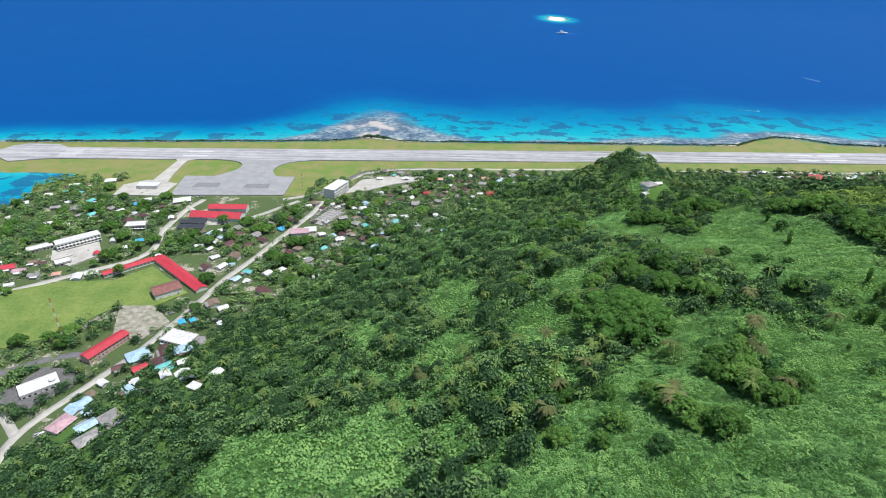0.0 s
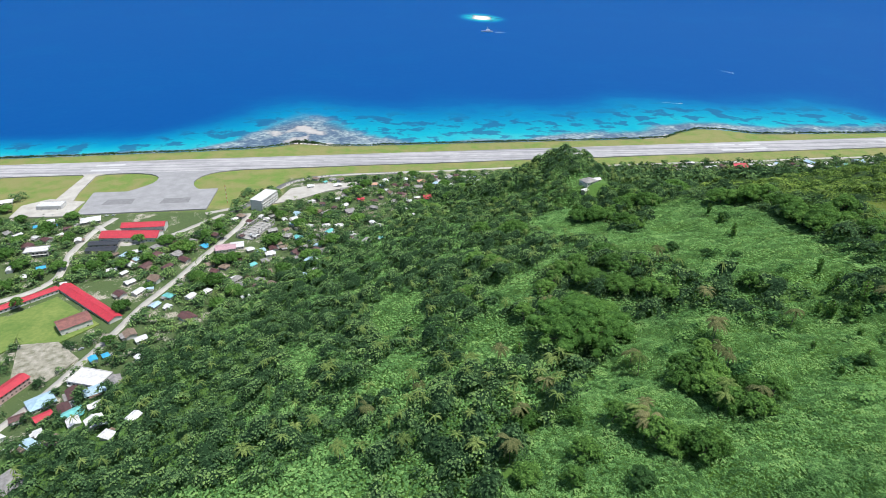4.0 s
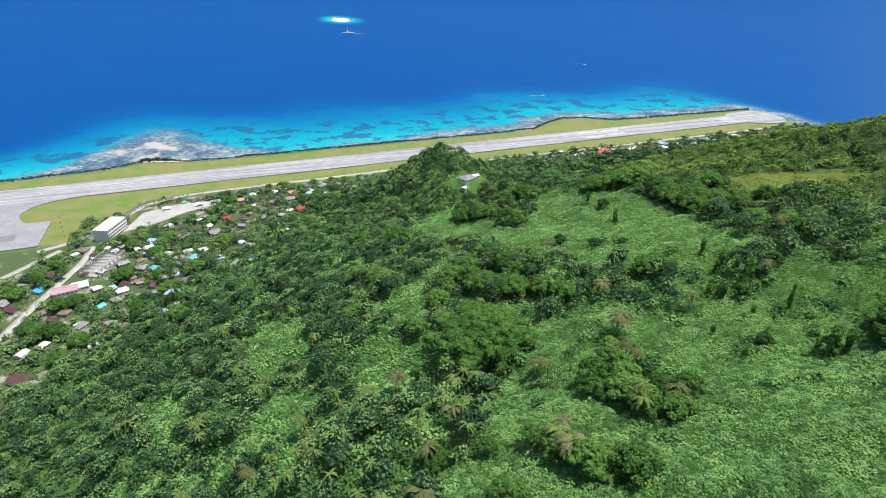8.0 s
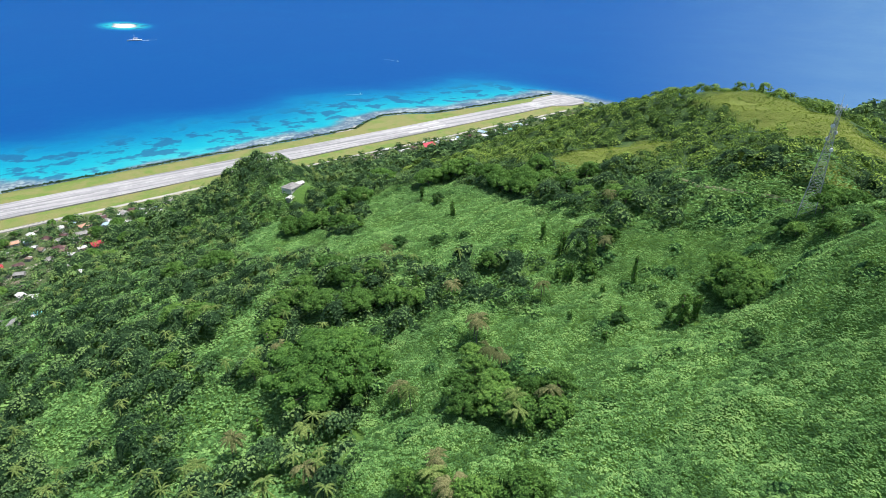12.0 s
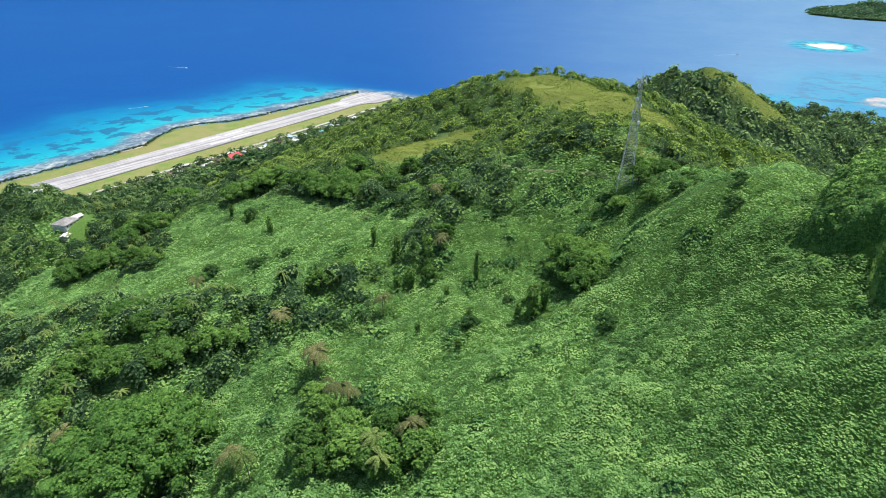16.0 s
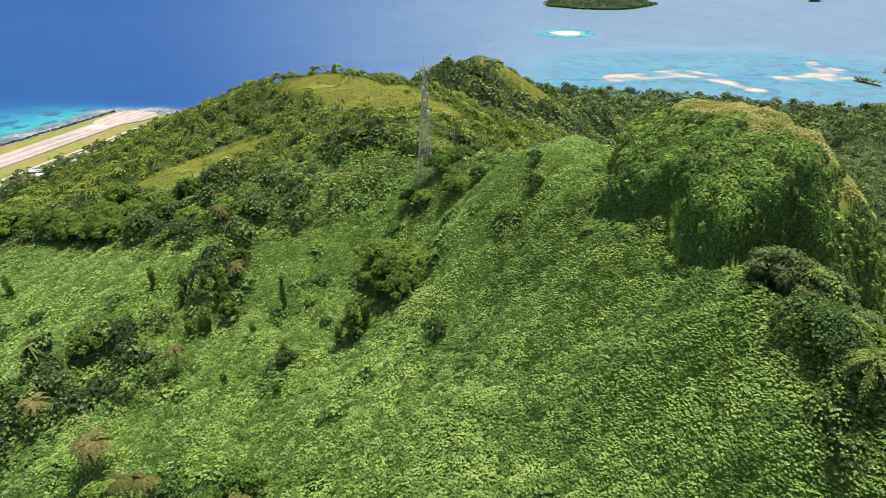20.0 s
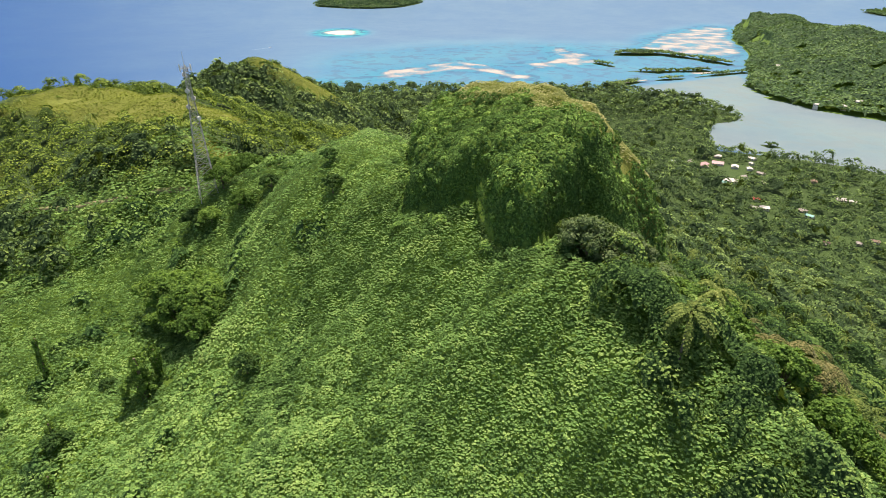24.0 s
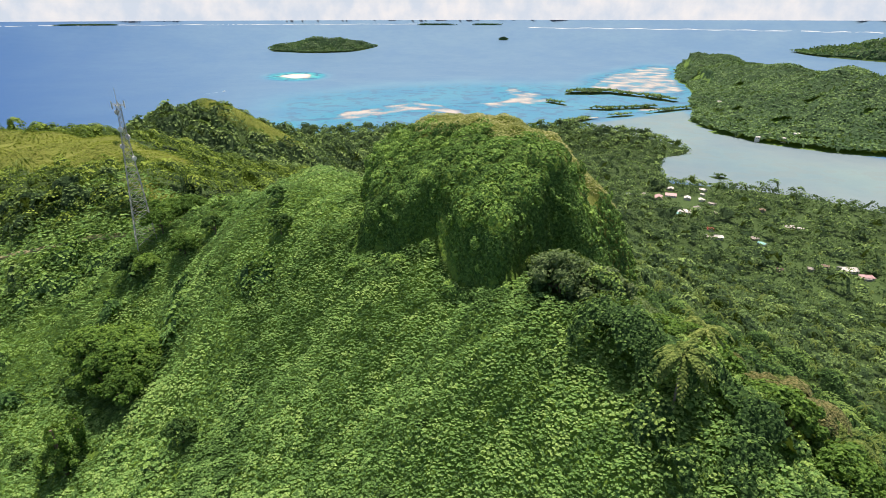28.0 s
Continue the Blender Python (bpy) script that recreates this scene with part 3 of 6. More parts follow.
RUBBLE = plain("rubble_soil", (.40, .37, .31), (.10, .105, .055), 0.16, 0.95)
YARD_TAR = plain("worn_tar", (.15, .145, .14), (.08, .08, .078), 0.3, 0.9)
TAR = plain("asphalt", (.17, .17, .17), (.09, .09, .09), 0.1, 0.9)
DIRT = plain("track_soil", (.30, .28, .17), (.17, .18, .08), 0.3, 0.95)
PAINT = plain("road_paint", (.52, .52, .51), (.42, .42, .41), 0.5, 0.8)


def slab(name, ring, z, mat, thick=0.5, drape=False):
    bm = bmesh.new()
    low = [bm.verts.new((x, y, (height_at(x, y) if drape else 0) + z - thick)) for x, y in ring]
    top = [bm.verts.new((x, y, (height_at(x, y) if drape else 0) + z)) for x, y in ring]
    bm.faces.new(top)
    for i in range(len(ring)):
        j = (i + 1) % len(ring)
        bm.faces.new((low[i], low[j], top[j], top[i]))
    bmesh.ops.recalc_face_normals(bm, faces=bm.faces)
    return part(name, bm, mat)


def ribbon(name, line, width, mat, z=0.25, step=5.0):
    """A road that follows the ground along a line."""
    pts = []
    for (xa, ya), (xb, yb) in zip(line, line[1:]):
        n = max(1, int(math.hypot(xb - xa, yb - ya) / step))
        pts += [(xa + (xb - xa) * k / n, ya + (yb - ya) * k / n) for k in range(n)]
    pts.append(line[-1])
    for _ in range(3):
        pts = [pts[0]] + [tuple((a + 2 * b + c) / 4 for a, b, c in zip(*t)) for t in zip(pts, pts[1:], pts[2:])] + [pts[-1]]
    co = []
    for k, (x, y) in enumerate(pts):
        (xa, ya), (xb, yb) = pts[max(k - 1, 0)], pts[min(k + 1, len(pts) - 1)]
        l = math.hypot(xb - xa, yb - ya)
        nx, ny = -(yb - ya) / l * width / 2, (xb - xa) / l * width / 2
        za, zb = height_at(x + nx, y + ny) + z, height_at(x - nx, y - ny) + z
        co += [(x + nx * 1.05, y + ny * 1.05, za - 1), (x + nx, y + ny, za), (x - nx, y - ny, zb), (x - nx * 1.05, y - ny * 1.05, zb - 1)]
    q = np.array([[4 * k + j, 4 * k + j + 1, 4 * k + j + 5, 4 * k + j + 4] for k in range(len(pts) - 1) for j in range(3)])
    return sheet(name, np.array(co), q[:, ::-1], mat)


ZR = 4.6
runway = slab("runway", [(-690, edge_y(-690) - 57), (1118, edge_y(1118) - 57), (1118, edge_y(1118)), (-690, edge_y(-690))], ZR, ASPHALT, 2.5)
tagged(runway, "long pale concrete runway along the shore", "runway", kind="structure")
slab("turning_pad", [(-760, 915), (-748, 957), (-728, 970), (-676, 970), (-650, edge_y(-650) - 1), (-640, edge_y(-640) - 56), (-672, 890), (-705, 878)], ZR - .02, ASPHALT, 2.5)
tagged(bpy.data.objects["turning_pad"], "pale concrete turning pad at the runway end", "runway", kind="structure")
pad_e = slab("runway_end_pad", [(1000, edge_y(1000) - 2), (1030, edge_y(1030) + 16), (1100, edge_y(1100) + 18), (1122, edge_y(1122)), (1122, edge_y(1122) - 57), (1096, edge_y(1096) - 82), (1050, edge_y(1050) - 80), (1010, edge_y(1010) - 56)], ZR - .03, ASPHALT, 2.5)
tagged(pad_e, "pale concrete pad at the runway's seaward end", "runway", kind="structure")
tagged(slab("apron", [(-400, 832), (-232, 838), (-231, 765), (-391, 756)], ZR - .05, APRON, 2.5), "grey concrete parking apron", "apron", kind="structure")
tagged(slab("taxiway", [(-378, edge_y(-378) - 56), (-358, 907), (-345, 903), (-335, 896), (-329, 887), (-328, 876), (-331, 864), (-337, 854), (-346, 843), (-358, 831), (-255, 833), (-264, 843), (-270, 854), (-273, 866), (-272, 878), (-267, 890), (-258, 901), (-246, 908), (-230, 913), (-205, edge_y(-205) - 56)], ZR - .04, APRON, 2.5),
       "curved grey concrete taxiway", "taxiway", kind="structure")
tagged(slab("narrow_taxiway", [(-448, edge_y(-448) - 55), (-440, 900), (-440, 832), (-440, 790), (-412, 790), (-420, 834), (-424, 900), (-410, edge_y(-410) - 55)], ZR - .06, CORAL_ROAD, 2.5),
       "pale narrow taxiway to the station", "taxiway", kind="structure")
STAIN = plain("dark_patch", (.22, .22, .22), (.15, .15, .15), 0.3, 0.9)
for cx_ in (-352, -278):
    patch = slab("apron_patch", [(cx_ - 20, 786), (cx_ + 18, 788), (cx_ + 17, 806), (cx_ - 18, 804)], ZR - .03, STAIN, .4)
    tagged(patch, "worn darker patch of apron paving", "paving", kind="structure")
bm = bmesh.new()
for k in range(58):
    x = -650 + k * 30
    box(bm, 18, .9, .03, Matrix.Translation((x, edge_y(x) - 28.5, ZR)) @ pose(0, 0, 0, 0, 0, 2.7))
for k in range(10):
    for x in (-630, 985):
        box(bm, 30, 1.8, .03, Matrix.Translation((x, edge_y(x) - 10 - 4.1 * k, ZR)) @ pose(0, 0, 0, 0, 0, 2.7))
for x, d in ((-420, 17), (-420, 40), (690, 17), (690, 40), (640, 14), (640, 43)):
    box(bm, 42, 7, .03, Matrix.Translation((x, edge_y(x) - d, ZR)) @ pose(0, 0, 0, 0, 0, 2.7))
tagged(part("runway_marking", bm, PAINT), "worn white painted runway markings", "marking", kind="structure")
bm = bmesh.new()
for k in range(90):
    for d in (4, 53):
        x = -640 + k * 19.5
        box(bm, 19.5, .7, .025, Matrix.Translation((x, edge_y(x) - d, ZR)) @ pose(0, 0, 0, 0, 0, 2.7))
tagged(part("runway_edge_line", bm, STAIN), "dark weathered edge line of the runway", "marking", kind="structure")
for name_, line_, wide_, mat_, label_ in (
        ("coast_road", [(-229, 752), (-186, 772), (-158, 815), (-128, 862), (-81, 884), (58, 893), (199, 900), (420, 905), (620, 912), (830, 922), (1010, 930)], 7, CORAL_ROAD, "pale coral road beside the airfield"),
        ("canal_bank", [(-196, 752), (-165, 796), (-140, 852), (-110, 876), (-60, 886), (40, 889)], 9, TAR, "dark paved drain beside the road"),
        ("main_road", [(-297, 262), (-306, 292), (-302, 314), (-285, 352), (-264, 404), (-246, 471), (-234, 532), (-217, 577), (-199, 636), (-176, 712), (-172, 748)], 7.5, CORAL_ROAD, "dusty pale road through the town"),
        ("side_road", [(-306, 300), (-330, 322), (-362, 330)], 7, CORAL_ROAD, "dusty pale side road"),
        ("yard_road", [(-410, 352), (-362, 372), (-340, 390), (-318, 398), (-292, 392)], 8, TAR, "grey asphalt yard road"),
        ("school_road", [(-520, 450), (-451, 492), (-427, 509), (-391, 538), (-352, 566), (-340, 592), (-352, 648), (-349, 710), (-338, 745)], 8, CORAL_ROAD, "pale road past the school"),
        ("terminal_road", [(-352, 722), (-300, 664), (-252, 690), (-205, 748)], 7, CORAL_ROAD, "pale road in front of the terminal"),
        ("ridge_track", [(336, 268), (316, 238), (306, 214), (306, 197), (300, 180), (292, 162), (284, 148), (292, 140), (318, 138), (340, 143)], 2.0, DIRT, "pale dirt track over the saddle")):
    tagged(ribbon(name_, line_, wide_, mat_), label_, "road", kind="structure")
GRASS = plain("playing_field_grass", (.19, .235, .055), (.075, .145, .022), 0.035, 0.95)
tagged(slab("sports_field", [(-470, 462), (-418, 414), (-386, 402), (-352, 421), (-322, 470), (-330, 500), (-352, 520), (-400, 516), (-440, 496)], 5.6, GRASS, 2.0), "mown green sports field", "field", kind="structure")
tagged(slab("school_lawn", [(-352, 518), (-322, 552), (-262, 500), (-288, 470), (-318, 474)], 5.3, GRASS, 2.0), "green school lawn", "field", kind="structure")
tagged(slab("station_yard", [(-470, 752), (-402, 752), (-398, 800), (-448, 812), (-474, 790)], 4.5, CORAL_ROAD, 2.0), "pale concrete yard of the station", "yard", kind="structure")
tagged(slab("hotel_yard", [(-452, 582), (-412, 608), (-392, 578), (-412, 548), (-440, 560)], 5.5, CORAL_ROAD, 2.0), "pale concrete yard with parked cars", "yard", kind="structure")
tagged(slab("works_yard", [(-146, 776), (-128, 832), (-84, 848), (-30, 852), (-28, 838), (-76, 818), (-110, 792)], 4.4, CORAL_ROAD, 1.6), "pale coral works yard", "yard", kind="structure")
tagged(slab("rubble_ground", [(-318, 472), (-286, 474), (-258, 448), (-272, 418), (-300, 424)], 6.0, RUBBLE, 2.0), "bare pale ground with rubble", "ground", kind="structure")
tagged(slab("tarred_yard", [(-352, 338), (-334, 378), (-306, 376), (-294, 352), (-316, 326)], 6.2, YARD_TAR, 2.5), "dark tarred yard round a low building", "yard", kind="structure")


# outlines where no tree stands
CLEARINGS = [[(88, 270), (86, 296), (106, 306), (126, 296), (124, 270), (106, 262)], [(-480, 460), (-418, 410), (-380, 398), (-350, 420), (-318, 474), (-340, 515), (-400, 520)],
             [(-372, 528), (-328, 575), (-318, 578), (-240, 508), (-262, 480), (-300, 470)],
             [(-350, 750), (-225, 750), (-225, 700), (-262, 672), (-340, 640)], [(-480, 745), (-395, 745), (-395, 860), (-480, 860)],
             [(-455, 560), (-400, 545), (-385, 590), (-412, 625), (-455, 600)], [(-150, 770), (-120, 840), (-30, 850), (-60, 800)],
             [(-315, 390), (-296, 432), (-280, 420), (-295, 378)], [(-345, 335), (-330, 375), (-300, 365), (-315, 330)],
             [(-250, 395), (-236, 428), (-210, 415), (-220, 392)], [(205, 570), (205, 605), (240, 610), (240, 570)], [(-300, 290), (-290, 320), (-262, 320), (-262, 290)],
             [(-312, 462), (-286, 470), (-258, 448), (-278, 420), (-304, 428)], [(-420, 860), (-200, 860), (-200, 750), (-420, 750)],
             [(800, -410), (800, -460), (860, -470), (875, -410)], [(-110, 870), (200, 880), (200, 930), (-110, 900)], [(-196, 620), (-150, 625), (-150, 670), (-190, 670)]]
ROADS = [[(-297, 262), (-306, 292), (-302, 314), (-285, 352), (-264, 404), (-246, 471), (-234, 532), (-217, 577), (-199, 636), (-176, 712), (-172, 748)],
         [(-520, 450), (-451, 492), (-391, 538), (-352, 566), (-340, 592), (-352, 648), (-349, 710), (-338, 745)], [(-300, 664), (-252, 690), (-205, 748)],
         [(-410, 352), (-362, 372), (-318, 398)], [(-306, 300), (-362, 330)], [(336, 268), (316, 238), (306, 214), (306, 197), (292, 162), (284, 148), (292, 140), (318, 138), (340, 143)]]
HOUSES_AT = []   # filled below: x, y, half size


def in_clearing(x, y):
    no = np.zeros(np.shape(x), bool)
    for ring in CLEARINGS:
        no |= outline_distance(x, y, ring) > -3
    for line in ROADS:
        no |= crest(x, y, [(a, b, 0, 1, 1) for a, b in line], .1) > -7
    for hx, hy, r in HOUSES_AT:
        no |= np.hypot(x - hx, y - hy) < r + 2.6
    return no

# ---------------------------------------------------------------- buildings
trng = random.Random(5)
WALL_WHITE = plain("white_wall", (.75, .74, .7), (.5, .49, .46), 0.5, 0.85)
WALL_GREY = plain("grey_wall", (.42, .41, .38), (.24, .23, .21), 0.5, 0.9)
WALL_PINK = plain("pink_wall", (.6, .42, .38), (.45, .3, .27), 0.5, 0.85)
GLASS, gt_, gb_ = material("window_glass", 0.08)
gb_.inputs["Base Color"].default_value = (.02, .028, .035, 1)
DOOR = plain("door_paint", (.25, .2, .16), (.14, .11, .09), 2, 0.6)


def sheet_metal(name, light, dark, rough=0.55):
    """Corrugated roofing: ribs as fine relief, with rust and stains."""
    m, t, b = material(name, rough)
    a, c = noise_of(t, 0.35, 5, .65), noise_of(t, 3.0, 3)
    o = t.nodes.new("ShaderNodeObjectInfo")
    col = ramp(t, maths(t, "ADD", maths(t, "MULTIPLY", a, .8), maths(t, "MULTIPLY", c, .2)), (.36, dark), (.58, light))
    col = mixed(t, maths(t, "MULTIPLY", o.outputs["Random"], .35), col, dark)
    t.links.new(col, b.inputs["Base Color"])
    w = add_node(t, "ShaderNodeTexWave", Scale=2.2)
    tc = t.nodes.new("ShaderNodeTexCoord")
    t.links.new(tc.outputs["Object"], w.inputs["Vector"])
    bumped(t, b, w.outputs["Fac"], 0.4, 0.05)
    return m


ROOFS = {"w": sheet_metal("white_roof", (.72, .73, .72), (.42, .41, .39)), "g": sheet_metal("grey_roof", (.34, .33, .31), (.15, .14, .13)),
         "m": sheet_metal("maroon_roof", (.12, .055, .05), (.06, .03, .028)), "r": sheet_metal("red_roof", (.5, .035, .055), (.33, .03, .04)),
         "b": sheet_metal("blue_roof", (.42, .58, .66), (.25, .36, .44)), "t": sheet_metal("teal_roof", (.16, .5, .46), (.1, .33, .32)),
         "p": sheet_metal("pink_roof", (.5, .33, .35), (.33, .2, .22)), "o": sheet_metal("peach_roof", (.62, .36, .25), (.42, .22, .14)),
         "n": sheet_metal("brown_roof", (.25, .18, .13), (.12, .085, .06)), "k": sheet_metal("dark_roof", (.045, .05, .06), (.025, .028, .033)),
         "s": sheet_metal("sky_roof", (.05, .38, .62), (.04, .26, .45)), "rust": sheet_metal("rusty_roof", (.26, .1, .08), (.14, .06, .05))}
ROOF_WORD = {"w": "white", "g": "weathered grey", "m": "dark maroon", "r": "bright red", "b": "pale blue", "t": "teal green", "p": "dusty pink", "o": "peach", "n": "brown", "k": "dark", "s": "bright blue", "rust": "rusty red"}


def roof_mesh(l, w, rise, over=.6, hip=False, thick=.14):
    """A pitched roof over l by w, with eaves and thickness."""
    bm = bmesh.new()
    a, b = l / 2 + over, w / 2 + over
    r = max(l / 2 + over - b, .2) if hip else a
    for dz, up in ((0, True), (-thick, False)):
        v = [bm.verts.new(p) for p in ((-a, -b, dz), (a, -b, dz), (a, b, dz), (-a, b, dz), (-r, 0, rise + dz), (r, 0, rise + dz))]
        faces = [(0, 1, 5, 4), (2, 3, 4, 5)] + ([(1, 2, 5), (3, 0, 4)] if hip else [])
        for f in faces:
            bm.faces.new([v[i] for i in (f if up else f[::-1])])
        if up:
            top = v
    low = v
    rim = [(0, 1), (1, 2), (2, 3), (3, 0)] if hip else [(0, 1), (1, 5), (5, 2), (2, 3), (3, 4), (4, 0)]
    for i, j in rim:
        bm.faces.new((top[j], top[i], low[i], low[j]))
    return bm


def windows_on(parent, l, w, storeys, storey, z, gap=3.4, size=(1.3, 1.2), door=True):
    """Framed windows, each its own part, along the long walls."""
    n = max(1, int(l / gap))
    frame_ = bpy.data.meshes.new("window")
    bm = bmesh.new()
    box(bm, size[0], .12, size[1], None, False)
    bm.to_mesh(frame_), bm.free()
    frame_.materials.append(GLASS)
    ledge = bpy.data.meshes.new("sill")
    bm = box(bmesh.new(), size[0] + .3, .3, .12, None, False)
    bm.to_mesh(ledge), bm.free()
    ledge.materials.append(WALL_GREY)
    for s in range(storeys):
        for side in (-1, 1):
            for k in range(n):
                x = (k + .5) * l / n - l / 2
                if door and s == 0 and side < 0 and k == n // 2:
                    continue
                ob = new("window", frame_)
                ob.parent = parent
                ob.location = (x, side * (w / 2 + .01), z + s * storey + 1.55)
                if size[0] > 1.5:
                    lip = new("sill", ledge)
                    lip.parent, lip.location = ob, (0, side * .16, -size[1] / 2 - .06)
    if door:
        bm = box(bmesh.new(), 1.0, .12, 2.05, Matrix.Translation(((n // 2 + .5) * l / n - l / 2, -w / 2 - .01, z)))
        part("door", bm, DOOR, parent)


def house(x, y, l, w, turn, roof, wall=None, storeys=1, hip=False, label="", storey=2.8, rise=None, gap=3.4, category="house", group="town houses"):
    """A house: plinth and walls, pitched roof with eaves, door and windows."""
    ob = new("house")
    z = height_at(x, y)
    HOUSES_AT.append((x, y, max(l, w) / 2))
    ob.matrix_basis = pose(x, y, z, 0, 0, turn)
    hgt = storeys * storey + .5
    bm = box(bmesh.new(), l, w, hgt + 2, Matrix.Translation((0, 0, -2)))
    rise = rise or w * .2
    if not hip:
        for s in (-1, 1):
            v = [bm.verts.new(p) for p in ((s * l / 2, -w / 2, hgt), (s * l / 2, w / 2, hgt), (s * l / 2, 0, hgt + rise * .96))]
            bm.faces.new(v)
    part("wall", bm, wall or WALL_WHITE, ob)
    r = part("roof", roof_mesh(l, w, rise + .1, .7, hip), ROOFS[roof], ob)
    r.location = (0, 0, hgt + .02)
    ridge = 2 * max(l / 2 - w / 2, .2) if hip else l + 1.4
    part("ridge_cap", box(bmesh.new(), ridge, .5, .1, Matrix.Translation((0, 0, rise + .08))), ROOFS[roof], r)
    windows_on(ob, l, w, storeys, storey, .5, gap)
    if l < 15 and trng.random() < .6:
        # a lean-to or porch along one side
        d, s, al = trng.uniform(2, 3.4), trng.choice((-1, 1)), l * trng.uniform(.45, .8)
        off = trng.uniform(-.5, .5) * (l - al)
        part("annex", box(bmesh.new(), al, d, storey - .1 + 2, Matrix.Translation((off, s * (w / 2 + d / 2), -2))), WALL_GREY, ob)
        bm = box(bmesh.new(), al + .7, d + .9, .12, Matrix.Rotation(-s * .14, 4, "X"), False)
        lid = part("porch_roof", bm, ROOFS[trng.choice(("g", "w", "n", roof, "g"))], ob)
        lid.location = (off, s * (w / 2 + d / 2 + .35), storey + .1)
    return tagged(ob, label or f"small town house with a {ROOF_WORD[roof]} metal roof", category, group)


def flat_block(x, y, l, w, turn, storeys, label, wall=None, storey=3.2, gap=3.6, balconies=True, name="apartment_building"):
    """A concrete block with floor bands, window rows and a flat roof with parapet."""
    ob = new(name)
    HOUSES_AT.append((x, y, max(l, w) / 2))
    ob.matrix_basis = pose(x, y, height_at(x, y), 0, 0, turn)
    hgt = storeys * storey
    part("wall", box(bmesh.new(), l, w, hgt + 2, Matrix.Translation((0, 0, -2))), wall or WALL_WHITE, ob)
    bm = box(bmesh.new(), l + .8, w + .8, .3, Matrix.Translation((0, 0, hgt)))
    part("roof", bm, ROOFS["w"], ob)
    for k, (px, py, sx_, sy_) in enumerate(((0, -w / 2 - .25, l + .8, .25), (0, w / 2 + .25, l + .8, .25), (-l / 2 - .25, 0, .25, w + .3), (l / 2 + .25, 0, .25, w + .3))):
        part("parapet", box(bmesh.new(), sx_, sy_, .8, Matrix.Translation((px, py, hgt + .3))), wall or WALL_WHITE, ob)
    for s in range(1, storeys if balconies else 1):
        for side in (-1, 1):
            part("balcony", box(bmesh.new(), l, 1.3, .25, Matrix.Translation((0, side * (w / 2 + .64), s * storey - .1))), WALL_WHITE, ob)
    windows_on(ob, l, w, storeys, storey, .1, gap, (1.9, 1.5))
    return tagged(ob, label, "building")


flat_block(-431, 600, 46, 13, 42, 3, "white three-storey hotel with rows of windows", gap=3.8)
flat_block(-470, 588, 26, 12, 40, 1, "low grey flat-roofed hotel wing", WALL_GREY, balconies=False)
flat_block(-424, 556, 15, 12, 40, 1, "low grey flat-roofed workshop", WALL_GREY, balconies=False)
flat_block(-156, 775, 40, 17, 68, 4, "white four-storey office block beside the airfield road", WALL_WHITE, 3.5, 4)
flat_block(-232, 411, 27, 17, -18, 2, "white two-storey building with a stained flat roof")
flat_block(-386, 649, 24, 14, 10, 2, "weathered grey two-storey concrete building", WALL_GREY)
flat_block(-322, 353, 27, 15, 42, 1, "low concrete building with a flat roof", WALL_WHITE, 4, balconies=False)
flat_block(-432, 782, 30, 16, 2, 1, "white fire station with three dark garage doors", WALL_WHITE, 6, 8, False, "fire_station")
house(-286, 537, 98, 12, -41.5, "r", WALL_WHITE, 1, False, "long single-storey school wing with a red roof", 3.4, 2.4, 4, "school", "school wings")
house(-347, 548, 52, 9, 43.5, "r", WALL_WHITE, 1, False, "shorter school wing with a red roof", 3.4, 1.8, 4, "school", "school wings")
house(-283, 499, 26, 18, 38, "rust", WALL_WHITE, 1, False, "white-walled shed with a rusty red roof", 6.5, 3, 8, "shed")
house(-297, 684, 66, 20, -3, "r", WALL_WHITE, 1, False, "airport terminal with a wide bright red roof", 5, 4.5, 5, "terminal", "terminal halls")
house(-290, 708, 50, 15, 2, "r", WALL_WHITE, 1, False, "rear terminal hall with a bright red roof", 6.5, 3.2, 5, "terminal", "terminal halls")
house(-322, 667, 32, 10, 0, "k", WALL_GREY, 1, False, "long open shed with a dark roof", 3.2, 1.2, 6, "shed", "dark sheds")
house(-319, 652, 32, 10, 0, "k", WALL_GREY, 1, False, "long open shed with a dark roof", 3.2, 1.2, 6, "shed", "dark sheds")
house(-295, 404, 40, 11, 66, "r", WALL_PINK, 2, False, "long two-storey pink building with a red roof", 3, 2, 3.6, "building")
house(-260, 391, 17, 15, 40, "b", WALL_WHITE, 1, True, "low house with a pale blue-green roof", 3.4, 2.6)
house(-273, 305, 16, 12, 70, "p", WALL_WHITE, 1, True, "house with a hipped salmon-pink roof", 3, 2.4)
house(-180, 645, 22, 14, 12, "p", WALL_WHITE, 1, False, "long house with a pink and white roof", 3.4, 1.6)
house(-168, 651, 14, 13, 12, "w", WALL_WHITE, 1, False, "low store with a white metal roof", 3.2, 1.4)
house(224, 590, 15, 12, 25, "g", WALL_WHITE, 1, True, "white-roofed house on the wooded spur", 3.2, 2.2)
house(238, 604, 8, 6, 15, "w", WALL_GREY, 1, False, "small white-roofed outbuilding on the spur", 2.6, 1.2)
house(216, 577, 6, 5, 40, "w", WALL_GREY, 1, False, "small shed with a pale roof", 2.4, 1)
house(232, 668, 7, 5, 20, "w", WALL_WHITE, 1, False, "small white-roofed hut among trees", 2.6, 1)
house(247, 694, 8, 6, 10, "w", WALL_WHITE, 1, False, "small white-roofed hut on the knoll", 2.6, 1)
